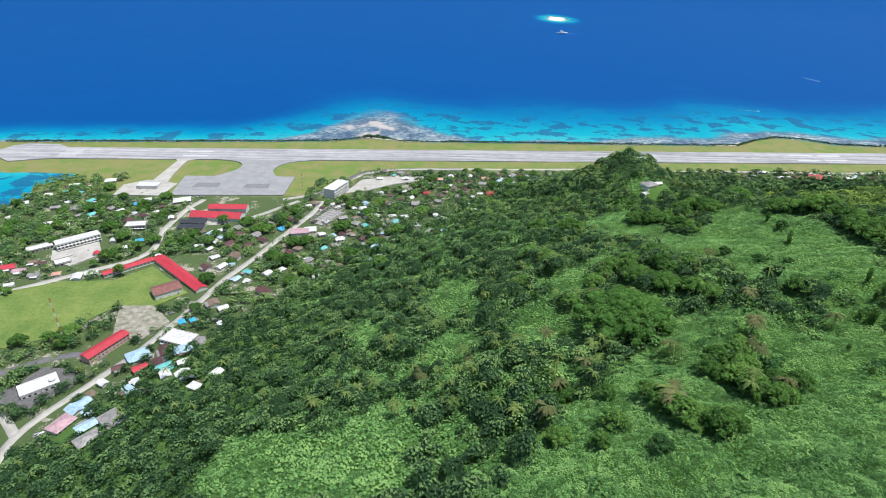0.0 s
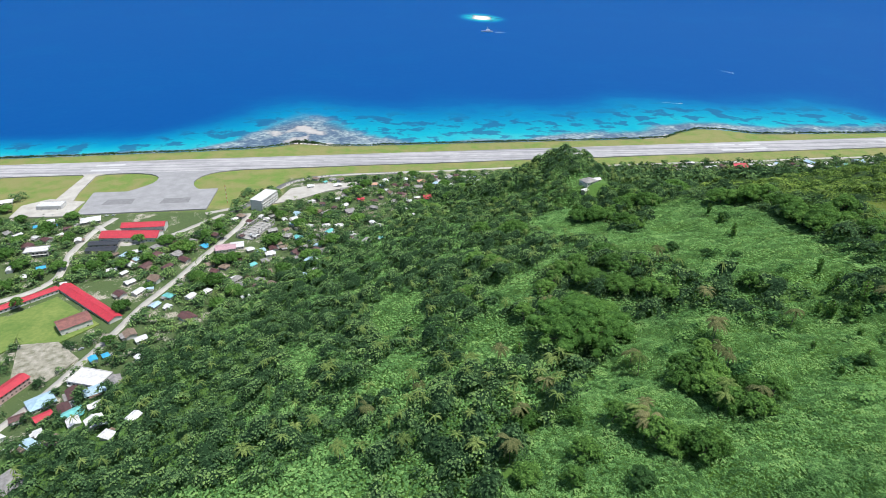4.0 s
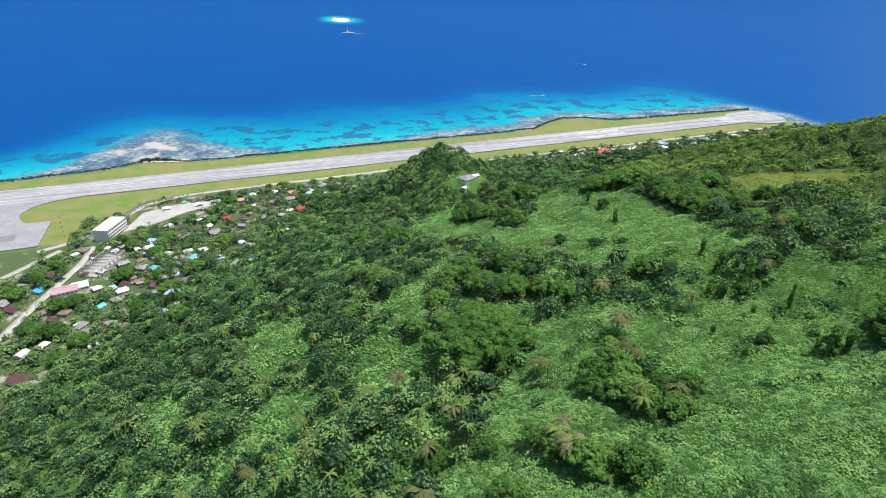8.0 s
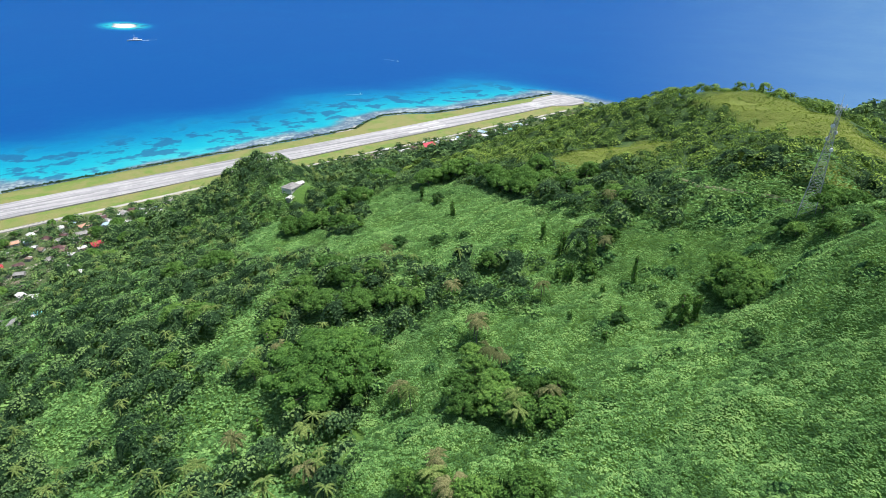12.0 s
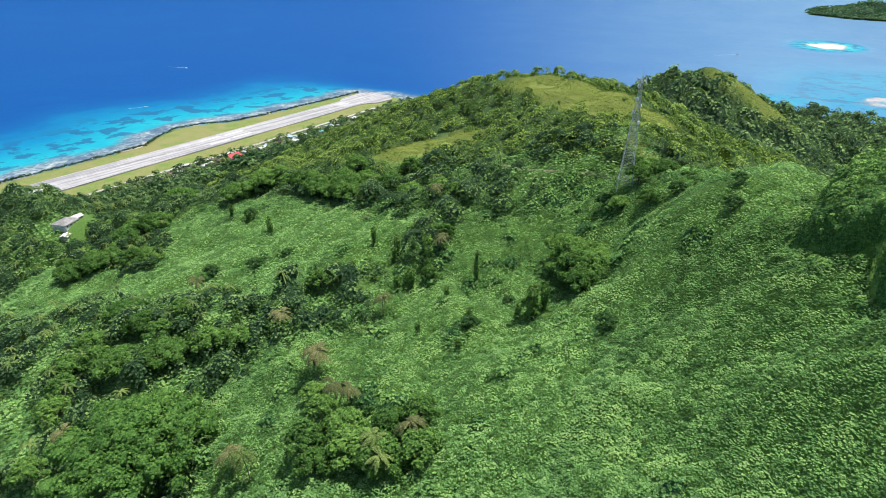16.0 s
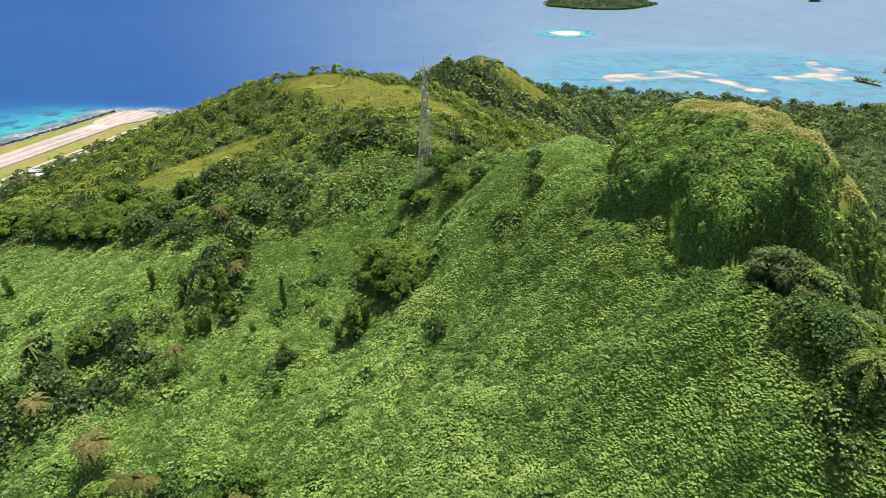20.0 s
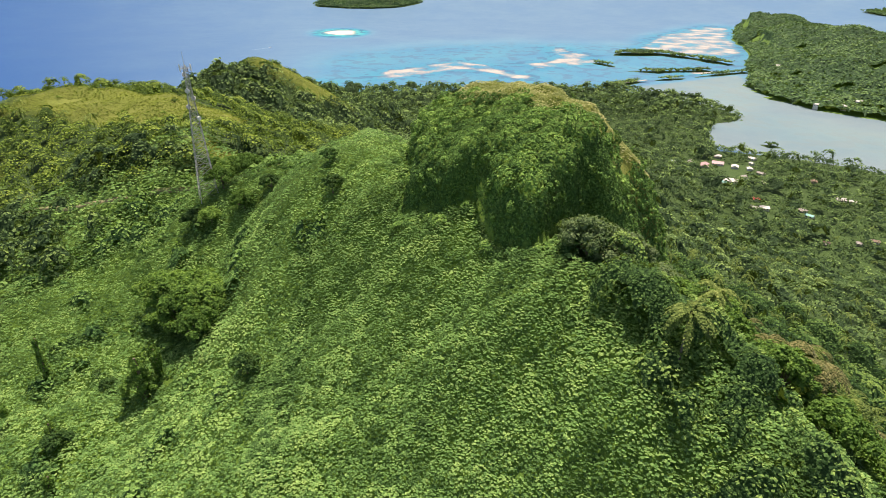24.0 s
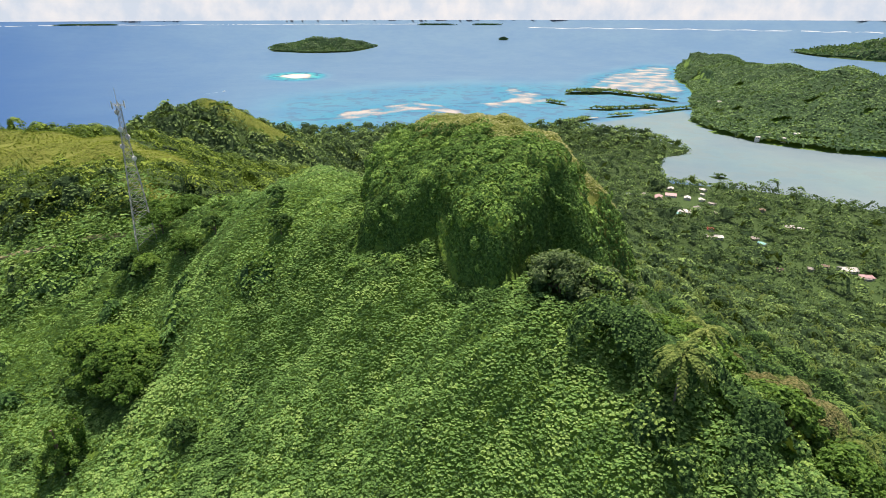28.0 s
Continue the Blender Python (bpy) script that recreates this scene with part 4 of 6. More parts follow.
NORTH_TOWN = [(-475, 541, 14, "r"), (-458, 534, 12, "p"), (-437, 526, 11, "g"), (-573, 712, 16, "w"), (-520, 702, 12, "g"), (-493, 700, 14, "g"), (-455, 669, 9, "w"), (-476, 650, 8, "w"),
              (-500, 804, 15, "w"), (-541, 782, 12, "w"), (-412, 735, 9, "w"), (-381, 713, 10, "m"), (-406, 665, 12, "m"), (-355, 677, 8, "w"), (-396, 611, 9, "w"), (-365, 612, 8, "s"),
              (-373, 592, 7, "w"), (-397, 576, 7, "r"), (-415, 529, 8, "o"), (-379, 533, 12, "w"), (-390, 524, 12, "w"), (-326, 577, 7, "w"), (-420, 718, 8, "s"), (-402, 722, 7, "s"), (-365, 736, 22, "w")]
MID_TOWN = [(-288, 635, 10, "b"), (-273, 612, 10, "w"), (-254, 634, 13, "m"), (-257, 608, 12, "m"), (-261, 574, 9, "w"), (-237, 579, 13, "n"), (-246, 554, 11, "w"), (-262, 551, 11, "m"),
            (-219, 620, 12, "m"), (-233, 604, 11, "m"), (-206, 653, 8, "s"), (-218, 687, 13, "g"), (-222, 666, 8, "g"), (-177, 573, 14, "w"), (-204, 558, 10, "g"), (-213, 543, 10, "t"), (-221, 526, 9, "b"),
            (-179, 589, 9, "m"), (-177, 546, 8, "w"), (-182, 498, 16, "m")]
EAST_TOWN = [(-152, 639, 8, "w"), (-139, 634, 10, "b"), (-126, 624, 10, "w"), (-125, 638, 9, "m"), (-129, 606, 9, "g"), (-110, 722, 10, "w"), (-123, 721, 7, "w"), (-100, 664, 8, "t"), (-63, 612, 11, "g"),
             (-120, 576, 9, "n"), (-102, 563, 10, "g"), (-127, 557, 10, "g"), (-133, 520, 7, "w"), (-68, 696, 9, "w"), (1, 612, 6, "t"), (-10, 689, 8, "w"), (-34, 652, 9, "w"), (-41, 742, 12, "g")]
SOUTH_TOWN = [(-238, 397, 13, "m"), (-222, 395, 14, "b"), (-210, 404, 12, "g"), (-248, 371, 11, "r"), (-236, 377, 11, "m"), (-226, 368, 13, "t"), (-211, 371, 8, "w"), (-218, 354, 9, "w"), (-241, 351, 7, "w"),
              (-198, 345, 13, "w"), (-269, 375, 9, "m"), (-244, 443, 7, "s"), (-235, 446, 6, "s"), (-227, 478, 11, "n"), (-214, 468, 9, "w"), (-204, 436, 6, "w")]
HILL_FOOT = [(-273, 321, 11, "b"), (-271, 329, 9, "b"), (-247, 295, 13, "b"), (-259, 315, 7, "b"), (-227, 295, 17, "g"), (-234, 277, 15, "g"), (-254, 339, 5, "w"), (-178, 320, 8, "w"), (-167, 334, 8, "w")]
COAST_TOWN = [(-26, 782, 9, "r"), (-8, 775, 9, "m"), (31, 789, 13, "m"), (56, 787, 8, "r"), (51, 764, 8, "w"), (65, 758, 11, "r"), (54, 742, 9, "b"), (58, 818, 13, "g"), (131, 814, 11, "w"), (120, 842, 9, "w"),
              (85, 857, 11, "m"), (64, 843, 12, "o"), (-9, 838, 11, "o"), (-51, 823, 10, "g"), (160, 857, 11, "g"), (109, 854, 10, "g"), (-100, 836, 9, "w"), (40, 852, 9, "w"), (-60, 838, 9, "w"), (10, 850, 9, "w"), (92, 835, 8, "w")]
FAR_ROW = [(598, 884, 24, "r"), (628, 890, 12, "w"), (655, 884, 12, "w"), (673, 890, 9, "b"), (700, 884, 11, "m"), (722, 872, 13, "w"), (735, 893, 18, "b"), (760, 889, 12, "w"), (790, 892, 10, "g"), (826, 895, 16, "b"),
           (850, 890, 9, "w"), (905, 902, 12, "w"), (542, 878, 10, "w"), (570, 882, 12, "m"), (1010, 862, 26, "p"), (985, 856, 16, "w"), (1040, 868, 14, "g"), (960, 870, 12, "w"), (470, 880, 10, "g"), (500, 878, 9, "w")]
BAY_SIDE = [(858, -402, 18, "p"), (868, -430, 16, "p"), (902, -452, 10, "w"), (848, -446, 11, "w"), (782, -396, 17, "w"), (836, -462, 9, "w"), (708, -385, 9, "r"), (680, -377, 11, "w"), (700, -502, 11, "w"),
            (565, -459, 18, "w"), (545, -464, 13, "p"), (771, -519, 9, "n"), (801, -432, 8, "g"), (1510, -440, 12, "w"), (1490, -470, 10, "w"), (1520, -410, 10, "g"), (1470, -430, 14, "w")]
for turn_, rows_ in ((20, NORTH_TOWN), (-32, MID_TOWN), (25, EAST_TOWN), (38, SOUTH_TOWN), (60, HILL_FOOT), (8, COAST_TOWN), (3, FAR_ROW), (-30, BAY_SIDE)):
    for x, y, l, roof in rows_:
        house(x, y, l, l * trng.uniform(.6, .85), turn_ + trng.choice((0, 90)) + trng.uniform(-9, 9), roof, trng.choice((WALL_WHITE, WALL_GREY, WALL_WHITE)), 1, trng.random() < .25, storey=trng.uniform(2.4, 3))

# the smaller houses and huts that fill the plots between
BLOCKS = [(-300, -190, 520, 690, 30), (-190, -60, 540, 760, 44), (-100, 180, 760, 872, 44), (-60, 60, 600, 760, 12), (-560, -375, 640, 800, 20), (-520, -430, 500, 560, 8), (480, 1110, 846, 905, 26), (540, 920, -520, -360, 14), (-280, -200, 330, 400, 6)]
for x0, x1, y0, y1, n in BLOCKS:
    for k in range(n * 3):
        x, y, l = trng.uniform(x0, x1), trng.uniform(y0, y1), trng.uniform(5.5, 11)
        if n == 0 or not 1.8 < height_at(x, y) < 30 or min(math.hypot(x - hx, y - hy) - r for hx, hy, r in HOUSES_AT) < l / 2 + 2.5 or bool(in_clearing(np.array([x]), np.array([y]))[0]):
            continue
        n -= 1
        house(x, y, l, l * trng.uniform(.6, .85), trng.choice((20, -32, 58)) + trng.uniform(-9, 9), trng.choice("wwggmnbgwnmt"), trng.choice((WALL_WHITE, WALL_GREY)), 1, trng.random() < .25, storey=trng.uniform(2.3, 2.9))

# roofless shell beside the road
ruin = new("roofless_building")
ruin.matrix_basis = pose(-154, 694, height_at(-154, 694), 0, 0, 65)
HOUSES_AT.append((-154, 694, 28))
for k in range(8):
    for s in (-1, 1):
        part("column", box(bmesh.new(), .7, .7, 7, Matrix.Translation((-24 + k * 6.8, s * 11, -1))), WALL_GREY, ruin)
    part("beam", box(bmesh.new(), .6, 22.7, .6, Matrix.Translation((-24 + k * 6.8, 0, 6))), WALL_GREY, ruin)
for s in (-1, 1):
    part("side_beam", box(bmesh.new(), 48.4, .7, .7, Matrix.Translation((0, s * 11, 6.6))), WALL_GREY, ruin)
    part("low_wall", box(bmesh.new(), 48, .3, 3, Matrix.Translation((0, s * 10.6, -1))), WALL_GREY, ruin)
part("floor_slab", box(bmesh.new(), 48, 22, 1.6, Matrix.Translation((0, 0, -1))), WALL_GREY, ruin)
tagged(ruin, "roofless grey concrete building shell with columns", "ruin")
bm = bmesh.new()
bmesh.ops.create_uvsphere(bm, u_segments=20, v_segments=12, radius=2.6, matrix=pose(-314, 358, height_at(-322, 353) + 5.6) @ Matrix.Diagonal((1, 1, .7, 1)))
tagged(part("water_tank", bm, WALL_WHITE), "white domed water tank on the flat roof", "tank")


# ---------------------------------------------------------------- masts, cars, boats
STEEL = plain("galvanised_steel", (.5, .51, .52), (.3, .31, .31), 2, 0.45, 0.6)
WHITE_PAINT = plain("white_paint", (.8, .8, .8), (.6, .6, .6), 2, 0.4)
RED_PAINT = plain("red_paint", (.5, .06, .04), (.35, .05, .04), 2, 0.5)
TYRE = plain("rubber", (.03, .03, .03), (.015, .015, .015), 3, 0.8)


def strut(bm, a, b, r=.06, sides=5):
    return tube(bm, [a, b], [r, r], sides)


tower = new("lattice_tower")
tower.matrix_basis = pose(285, 174, height_at(285, 174), 0, 0, 20)
TALL, FOOT, HEAD = 46.0, 3.4, .75
def leg_at(k, u):
    a = math.pi / 4 + k * math.pi / 2
    r = (FOOT + (HEAD - FOOT) * min(1, u / .86)) * 1.3
    return (r * math.cos(a), r * math.sin(a), TALL * u)
for k in range(4):
    bm = bmesh.new()
    tube(bm, [leg_at(k, -.03), leg_at(k, .86), leg_at(k, 1)], [.17, .11, .09], 6)
    part("leg", bm, STEEL, tower)
LEVELS = [0, .09, .175, .255, .33, .40, .465, .525, .58, .635, .685, .735, .78, .82, .86, .90, .935, .97, 1]
for lo_, hi_ in zip(LEVELS, LEVELS[1:]):
    for k in range(4):
        bm = bmesh.new()
        strut(bm, leg_at(k, lo_), leg_at((k + 1) % 4, hi_), .065)
        strut(bm, leg_at((k + 1) % 4, lo_), leg_at(k, hi_), .065)
        strut(bm, leg_at(k, hi_), leg_at((k + 1) % 4, hi_), .06)
        part("brace", bm, STEEL, tower)
for u, k in ((.93, 0), (.82, 1), (.76, 3), (.70, 0), (.62, 2)):
    p = Vector(leg_at(k, u)) * 1.0
    bm = bmesh.new()
    bmesh.ops.create_cone(bm, cap_ends=True, segments=18, radius1=.9, radius2=.75, depth=.5, matrix=Matrix.Translation(p * 1.02) @ pose(0, 0, 0, 90, 0, 45 + 90 * k + 90))
    part("dish", bm, WHITE_PAINT, tower, "white microwave dish")
for k in range(6):
    a = k * math.pi / 3
    bm = box(bmesh.new(), .3, .16, 2.2, Matrix.Translation((2.0 * math.cos(a), 2.0 * math.sin(a), TALL - 1.2)) @ pose(0, 0, 0, 0, 0, math.degrees(a) + 90))
    strut(bm, (0, 0, TALL - .3), (2 * math.cos(a), 2 * math.sin(a), TALL - .3), .05)
    part("panel_antenna", bm, WHITE_PAINT, tower)
bm = bmesh.new()
tube(bm, [(1.9 * math.cos(a), 1.9 * math.sin(a), TALL + .2) for a in [k * math.pi / 8 for k in range(17)]], [.05] * 17, 5, False)
part("platform_ring", bm, STEEL, tower)
for dx in (-.7, .6):
    part("whip_antenna", strut(bmesh.new(), (dx, .2, TALL), (dx, .2, TALL + 5), .035), WHITE_PAINT, tower)
tagged(tower, "tall grey steel lattice radio tower with dishes", "tower")


def mast(x, y, tall, half, label):
    ob = new("radio_mast")
    ob.matrix_basis = pose(x, y, height_at(x, y))
    n = 9
    for k in range(n):
        bm = bmesh.new()
        for a in (0, 2.09, 4.19):
            p = (half * math.cos(a), half * math.sin(a))
            strut(bm, (*p, tall * k / n), (*p, tall * (k + 1) / n), .09)
            q = (half * math.cos(a + 2.09), half * math.sin(a + 2.09))
            for j in range(4):
                strut(bm, (*p, tall * (k + j / 4) / n), (*q, tall * (k + (j + 1) / 4) / n), .05)
        part("mast_section", bm, (RED_PAINT, WHITE_PAINT)[k % 2], ob)
    return tagged(ob, label, "mast", "masts")


mast(-340, 416, 46, .55, "slim red and white lattice mast beside trees")
mast(-208, 786, 26, .4, "slim red and white light mast on the airfield grass")


def car(x, y, turn, paint, label):
    ob = new("car")
    ob.matrix_basis = pose(x, y, height_at(x, y) + .3, 0, 0, turn)
    bm = box(bmesh.new(), 4.4, 1.8, .75, Matrix.Translation((0, 0, .35)))
    bmesh.ops.bevel(bm, geom=list(bm.edges), offset=.16, segments=2, affect="EDGES")
    part("body", bm, paint, ob)
    bm = box(bmesh.new(), 2.4, 1.6, .6, Matrix.Translation((-.2, 0, 1.05)))
    for v in bm.verts:
        if v.co.z > 1.3:
            v.co.x = -.2 + (v.co.x + .2) * .72
            v.co.y *= .86
    part("cabin_glass", bm, GLASS, ob)
    part("car_roof", box(bmesh.new(), 1.75, 1.4, .06, Matrix.Translation((-.2, 0, 1.64))), paint, ob)
    for sx_ in (-1.35, 1.35):
        for sy_ in (-.85, .85):
            bm = bmesh.new()
            bmesh.ops.create_cone(bm, cap_ends=True, segments=14, radius1=.33, radius2=.33, depth=.24, matrix=pose(sx_, sy_, .33, 90))
            part("wheel", bm, TYRE, ob)
    return tagged(ob, label, "car", "parked cars")


BLACK_PAINT = plain("black_car_paint", (.03, .03, .035), (.02, .02, .02), 2, 0.25)
SILVER_PAINT = plain("silver_car_paint", (.5, .52, .55), (.4, .42, .45), 2, 0.3, .4)
car(-287, 366, 62, BLACK_PAINT, "black car on the dusty road")
for k, (x, y, t_u) in enumerate([(-288, 298, 70), (-285, 299, 70), (-281.5, 299, 70), (-278, 299, 70), (-430, 575, 30), (-424, 572, 30), (-418, 569, 30), (-412, 585, 120), (-262, 462, 40), (-352, 752, 0), (-344, 752, 0), (-432, 760, 10), (-420, 758, 80), (-300, 396, 66)]):
    car(x, y, t_u, (SILVER_PAINT, WHITE_PAINT, SILVER_PAINT, BLACK_PAINT)[k % 4], ("silver", "white", "silver", "black")[k % 4] + " car parked beside a building")

FOAM = plain("foam", (.62, .7, .75), (.2, .38, .52), 0.5, 0.9)


def boat(x, y, turn, long_, wake, label):
    ob = new("boat")
    ob.matrix_basis = pose(x, y, 0, 0, 0, turn)
    bm = bmesh.new()
    w = long_ * .14
    rings = []
    for u, f in ((-.5, .9), (-.2, 1), (.2, .8), (.42, .35), (.5, .04)):
        rings.append([bm.verts.new((long_ * u, s * w * f, z)) for s, z in ((-.6, -.4), (-1, long_ * .08), (1, long_ * .08), (.6, -.4))])
    for a, b in zip(rings, rings[1:]):
        for i in range(4):
            bm.faces.new((a[i], a[(i + 1) % 4], b[(i + 1) % 4], b[i]))
    bm.faces.new(rings[0]), bm.faces.new(rings[-1][::-1])
    part("hull", bm, WHITE_PAINT, ob)
    part("cabin", box(bmesh.new(), long_ * .3, w * 1.1, long_ * .12, Matrix.Translation((-.05 * long_, 0, long_ * .08))), WHITE_PAINT, ob)
    part("mast_pole", strut(bmesh.new(), (0, 0, long_ * .1), (0, 0, long_ * .4), .012 * long_), WHITE_PAINT, ob)
    tagged(ob, label, "boat", "boats")
    bm = bmesh.new()
    n = 14
    rows = []
    for k in range(n):
        u = k / (n - 1)
        half = .4 * w * (1 + 1.6 * u) * (1 - .9 * u) + .2
        rows.append([bm.verts.new((-long_ * .4 - wake * u, s * half, .07)) for s in (-1, 1)])
    for a, b in zip(rows, rows[1:]):
        bm.faces.new((a[0], a[1], b[1], b[0]))
    trail = part("wake", bm, FOAM, ob)


boat(485, 2611, 170, 52, 60, "white ship far out at sea")
boat(1069, 1698, -75, 10, 62, "small white motorboat with a foaming wake")
boat(722, 1333, -20, 9, 40, "small white motorboat with a foaming wake")
boat(2505, 446, -40, 14, 95, "small white motorboat far out with a wake")

# ---------------------------------------------------------------- plants
rng = np.random.default_rng(7)


def ball_points(n, rng, low=-.25):
    """Directions spread over the upper part of a ball."""
    z = rng.uniform(low, 1, n)
    a = rng.uniform(0, 2 * np.pi, n)
    s = np.sqrt(1 - z * z)
    return np.stack([s * np.cos(a), s * np.sin(a), z], 1)


def crown_cards(lumps, per, leaf, rng, low=-.3):
    """Leaves on the outside of a crown that is made of lumps (centre, radius)."""
    cs, ns = [], []
    for c, r in lumps:
        d = ball_points(per, rng, low)
        rr = r * rng.uniform(.72, 1.05, per)[:, None]
        cs.append(np.array(c) + d * rr * (1, 1, .8))
        ns.append(d + (0, 0, .55))
    co, q = leaf_cards(np.concatenate(cs), np.concatenate(ns), leaf, rng, .8, .45)
    # An unseen box added inside each lump blocks light and sight through the crown.
    cube = np.array([(x, y, z) for x in (-1, 1) for y in (-1, 1) for z in (-1, 1)]) * .5
    faces = np.array([(0, 1, 3, 2), (4, 6, 7, 5), (0, 4, 5, 1), (2, 3, 7, 6), (0, 2, 6, 4), (1, 5, 7, 3)])
    core = np.concatenate([np.array(c) + cube * r * (1, 1, .8) for c, r in lumps])
    return np.concatenate([co, core]), np.concatenate([q] + [faces + len(co) + 8 * k for k in range(len(lumps))])


def crown_lumps(rng, wide, high, count, base, lump=(.12, .2)):
    """An uneven crown: lumps on a flattened dome."""
    out = []
    for k in range(count):
        a, u = 2.4 * k + rng.uniform(-.4, .4), math.sqrt((k + .5) / count)
        r = wide * .5 * u * rng.uniform(.8, 1.1)
        out.append(((r * math.cos(a), r * math.sin(a), base + high * (1 - .75 * u * u) * rng.uniform(.8, 1.05)), wide * rng.uniform(*lump)))
    return out


def broad_tree(rng, wide, high, count, leaf, per, mat, label, lump=(.12, .2)):
    """A broad-leaved tree: tapered trunk with limbs, crown of leaf clumps."""
    tree = new("tree")
    lumps = crown_lumps(rng, wide, high * .5, count, high * .42, lump)
    bm = bmesh.new()
    tube(bm, [(0, 0, -1.5), (.1, 0, high * .2), (.2, .1, high * .42), (.2, .2, high * .62)], [.045 * high, .03 * high, .022 * high, .012 * high], 7)
    for c, r in lumps[1::3]:
        tube(bm, [(.1, .05, high * .3), (c[0] * .5, c[1] * .5, c[2] * .72), (c[0] * .9, c[1] * .9, c[2])], [.016 * high, .011 * high, .005 * high], 5)
    part("trunk", bm, BARK, tree)
    co, q = crown_cards(lumps, per, leaf, rng)
    sheet("crown", co, q, mat, parent=tree)
    return tagged(tree, label, "tree", "trees on the slope")


def frond_cards(base, yaw, lift, length, width, droop, steps=5):
    """One palm frond as two folded rows of leaflets along an arching rib: vertices and quads."""
    co, q = [], []
    d = np.array([math.cos(yaw), math.sin(yaw)])
    side = np.array([-d[1], d[0]])
    for k in range(steps + 1):
        u = k / steps
        r, z = length * u * (1 - .12 * u), length * (lift * u - droop * u * u)
        w = width * (math.sin(math.pi * min(1, .12 + u * .9)) ** .6) * (1 if k < steps else .15)
        c = np.array(base) + (*(d * r), z)
        co += [c + (*(side * w), -.45 * w), c, c - (*(side * w), .45 * w)]
    for k in range(steps):
        a = 3 * k
        q += [[a, a + 1, a + 4, a + 3], [a + 1, a + 2, a + 5, a + 4]]
    return co, q


def feather_frond(base, yaw, lift, length, droop, rng, leaflets=11):
    """One palm frond: a thin rib with narrow leaflets hanging from both sides."""
    co, q = [], []
    d = np.array([math.cos(yaw), math.sin(yaw), 0])
    side = np.array([-d[1], d[0], 0])

    def rib(u):
        return np.array(base) + d * length * u * (1 - .12 * u) + np.array((0, 0, length * (lift * u - droop * u * u)))
    for k in range(4):
        a, b = rib(k / 4), rib((k + 1) / 4)
        w = .07 * (1 - k / 5)
        q.append([len(co) + i for i in range(4)])
        co += [a + side * w, b + side * w * .8, b - side * w * .8, a - side * w]
    for k in range(leaflets):
        u = .16 + .82 * k / (leaflets - 1)
        p, way = rib(u), rib(min(u + .08, 1.06)) - rib(u)
        way = way / np.linalg.norm(way)
        long_ = length * .17 * math.sin(math.pi * (.2 + .68 * u)) * rng.uniform(.85, 1.15)
        for s in (-1, 1):
            tip = p + (side * s * .8 + way * .55 - np.array((0, 0, .22 + .25 * rng.uniform()))) * long_
            w = way * length * .055
            q.append([len(co) + i for i in range(4)])
            co += [p - w, p + w, tip + w * .5, tip - w * .5]
    return co, q


def feather_palm(rng, high, lean, fronds, length):
    co, q = [], []
    for k in range(fronds):
        lift = rng.uniform(-.3, 1.05)
        c, f = feather_frond((lean[0], lean[1], high), 2.4 * k + rng.uniform(-.3, .3), lift, length * rng.uniform(.85, 1.15), .6 + .5 * lift * (lift > 0), rng)
        q += [[i + len(co) for i in row] for row in f]
        co += c
    return np.array(co), np.array(q)


def palm_arrays(rng, high, lean, fronds=19, length=4.3):
    co, q = [], []
    top = (lean[0], lean[1], high)
    for k in range(fronds):
        lift = rng.uniform(-.6, .9)
        c, f = frond_cards(top, 2.4 * k + rng.uniform(-.3, .3), lift, length * rng.uniform(.85, 1.15), .36, .6 + .5 * lift * (lift > 0), 5)
        q += [[i + len(co) for i in row] for row in f]
        co += c
    return np.array(co), np.array(q)


def palm_tree(rng, high, lean, mat, label):
    palm = new("palm_tree")
    bm = bmesh.new()
    tube(bm, [(lean[0] * u * u, lean[1] * u * u, -1 + (high + 1) * u) for u in (0, .2, .45, .7, 1)], [.26, .2, .17, .15, .13], 7)
    part("trunk", bm, PALM_BARK, palm)
    co, q = feather_palm(rng, high, lean, 17, 4.9)
    sheet("fronds", co, q, mat, parent=palm)
    bm = bmesh.new()
    for k in range(7):
        bmesh.ops.create_icosphere(bm, subdivisions=1, radius=.17, matrix=pose(lean[0] + .3 * math.cos(k * 2.4), lean[1] + .3 * math.sin(k * 2.4), high - .25 - .1 * (k % 3)))
    part("coconuts", bm, LEAF_DRY, palm)
    return tagged(palm, label, "palm", "coconut palms")


def vine_stump(rng, high, wide):
    """A dead trunk wrapped in hanging vines."""
    stump = new("vine_covered_trunk")
    bm = bmesh.new()
    tube(bm, [(0, 0, -1), (.1, 0, high * .5), (.3, .1, high)], [.45, .35, .2], 7)
    part("trunk", bm, BARK, stump)
    n = int(130 + 26 * high)
    u, a = rng.uniform(0, 1, n) ** .9, rng.uniform(0, 2 * np.pi, n)
    r = wide * (.45 + .75 * (1 - u) ** 2 + .3 * np.sin(7 * u + rng.uniform(0, 6)) + .35 * (u > .85)) * rng.uniform(.7, 1.1, n)
    c = np.stack([r * np.cos(a), r * np.sin(a), high * u + rng.normal(0, .2, n)], 1)
    co, q = leaf_cards(c, np.stack([np.cos(a), np.sin(a), .5 + 0 * a], 1), .75, rng, .85)
    sheet("vines", co, q, LEAF_TREE, parent=stump)
    return tagged(stump, "dead tree trunk wrapped in green climbing vines", "vine trunk", "vine-covered trunks")


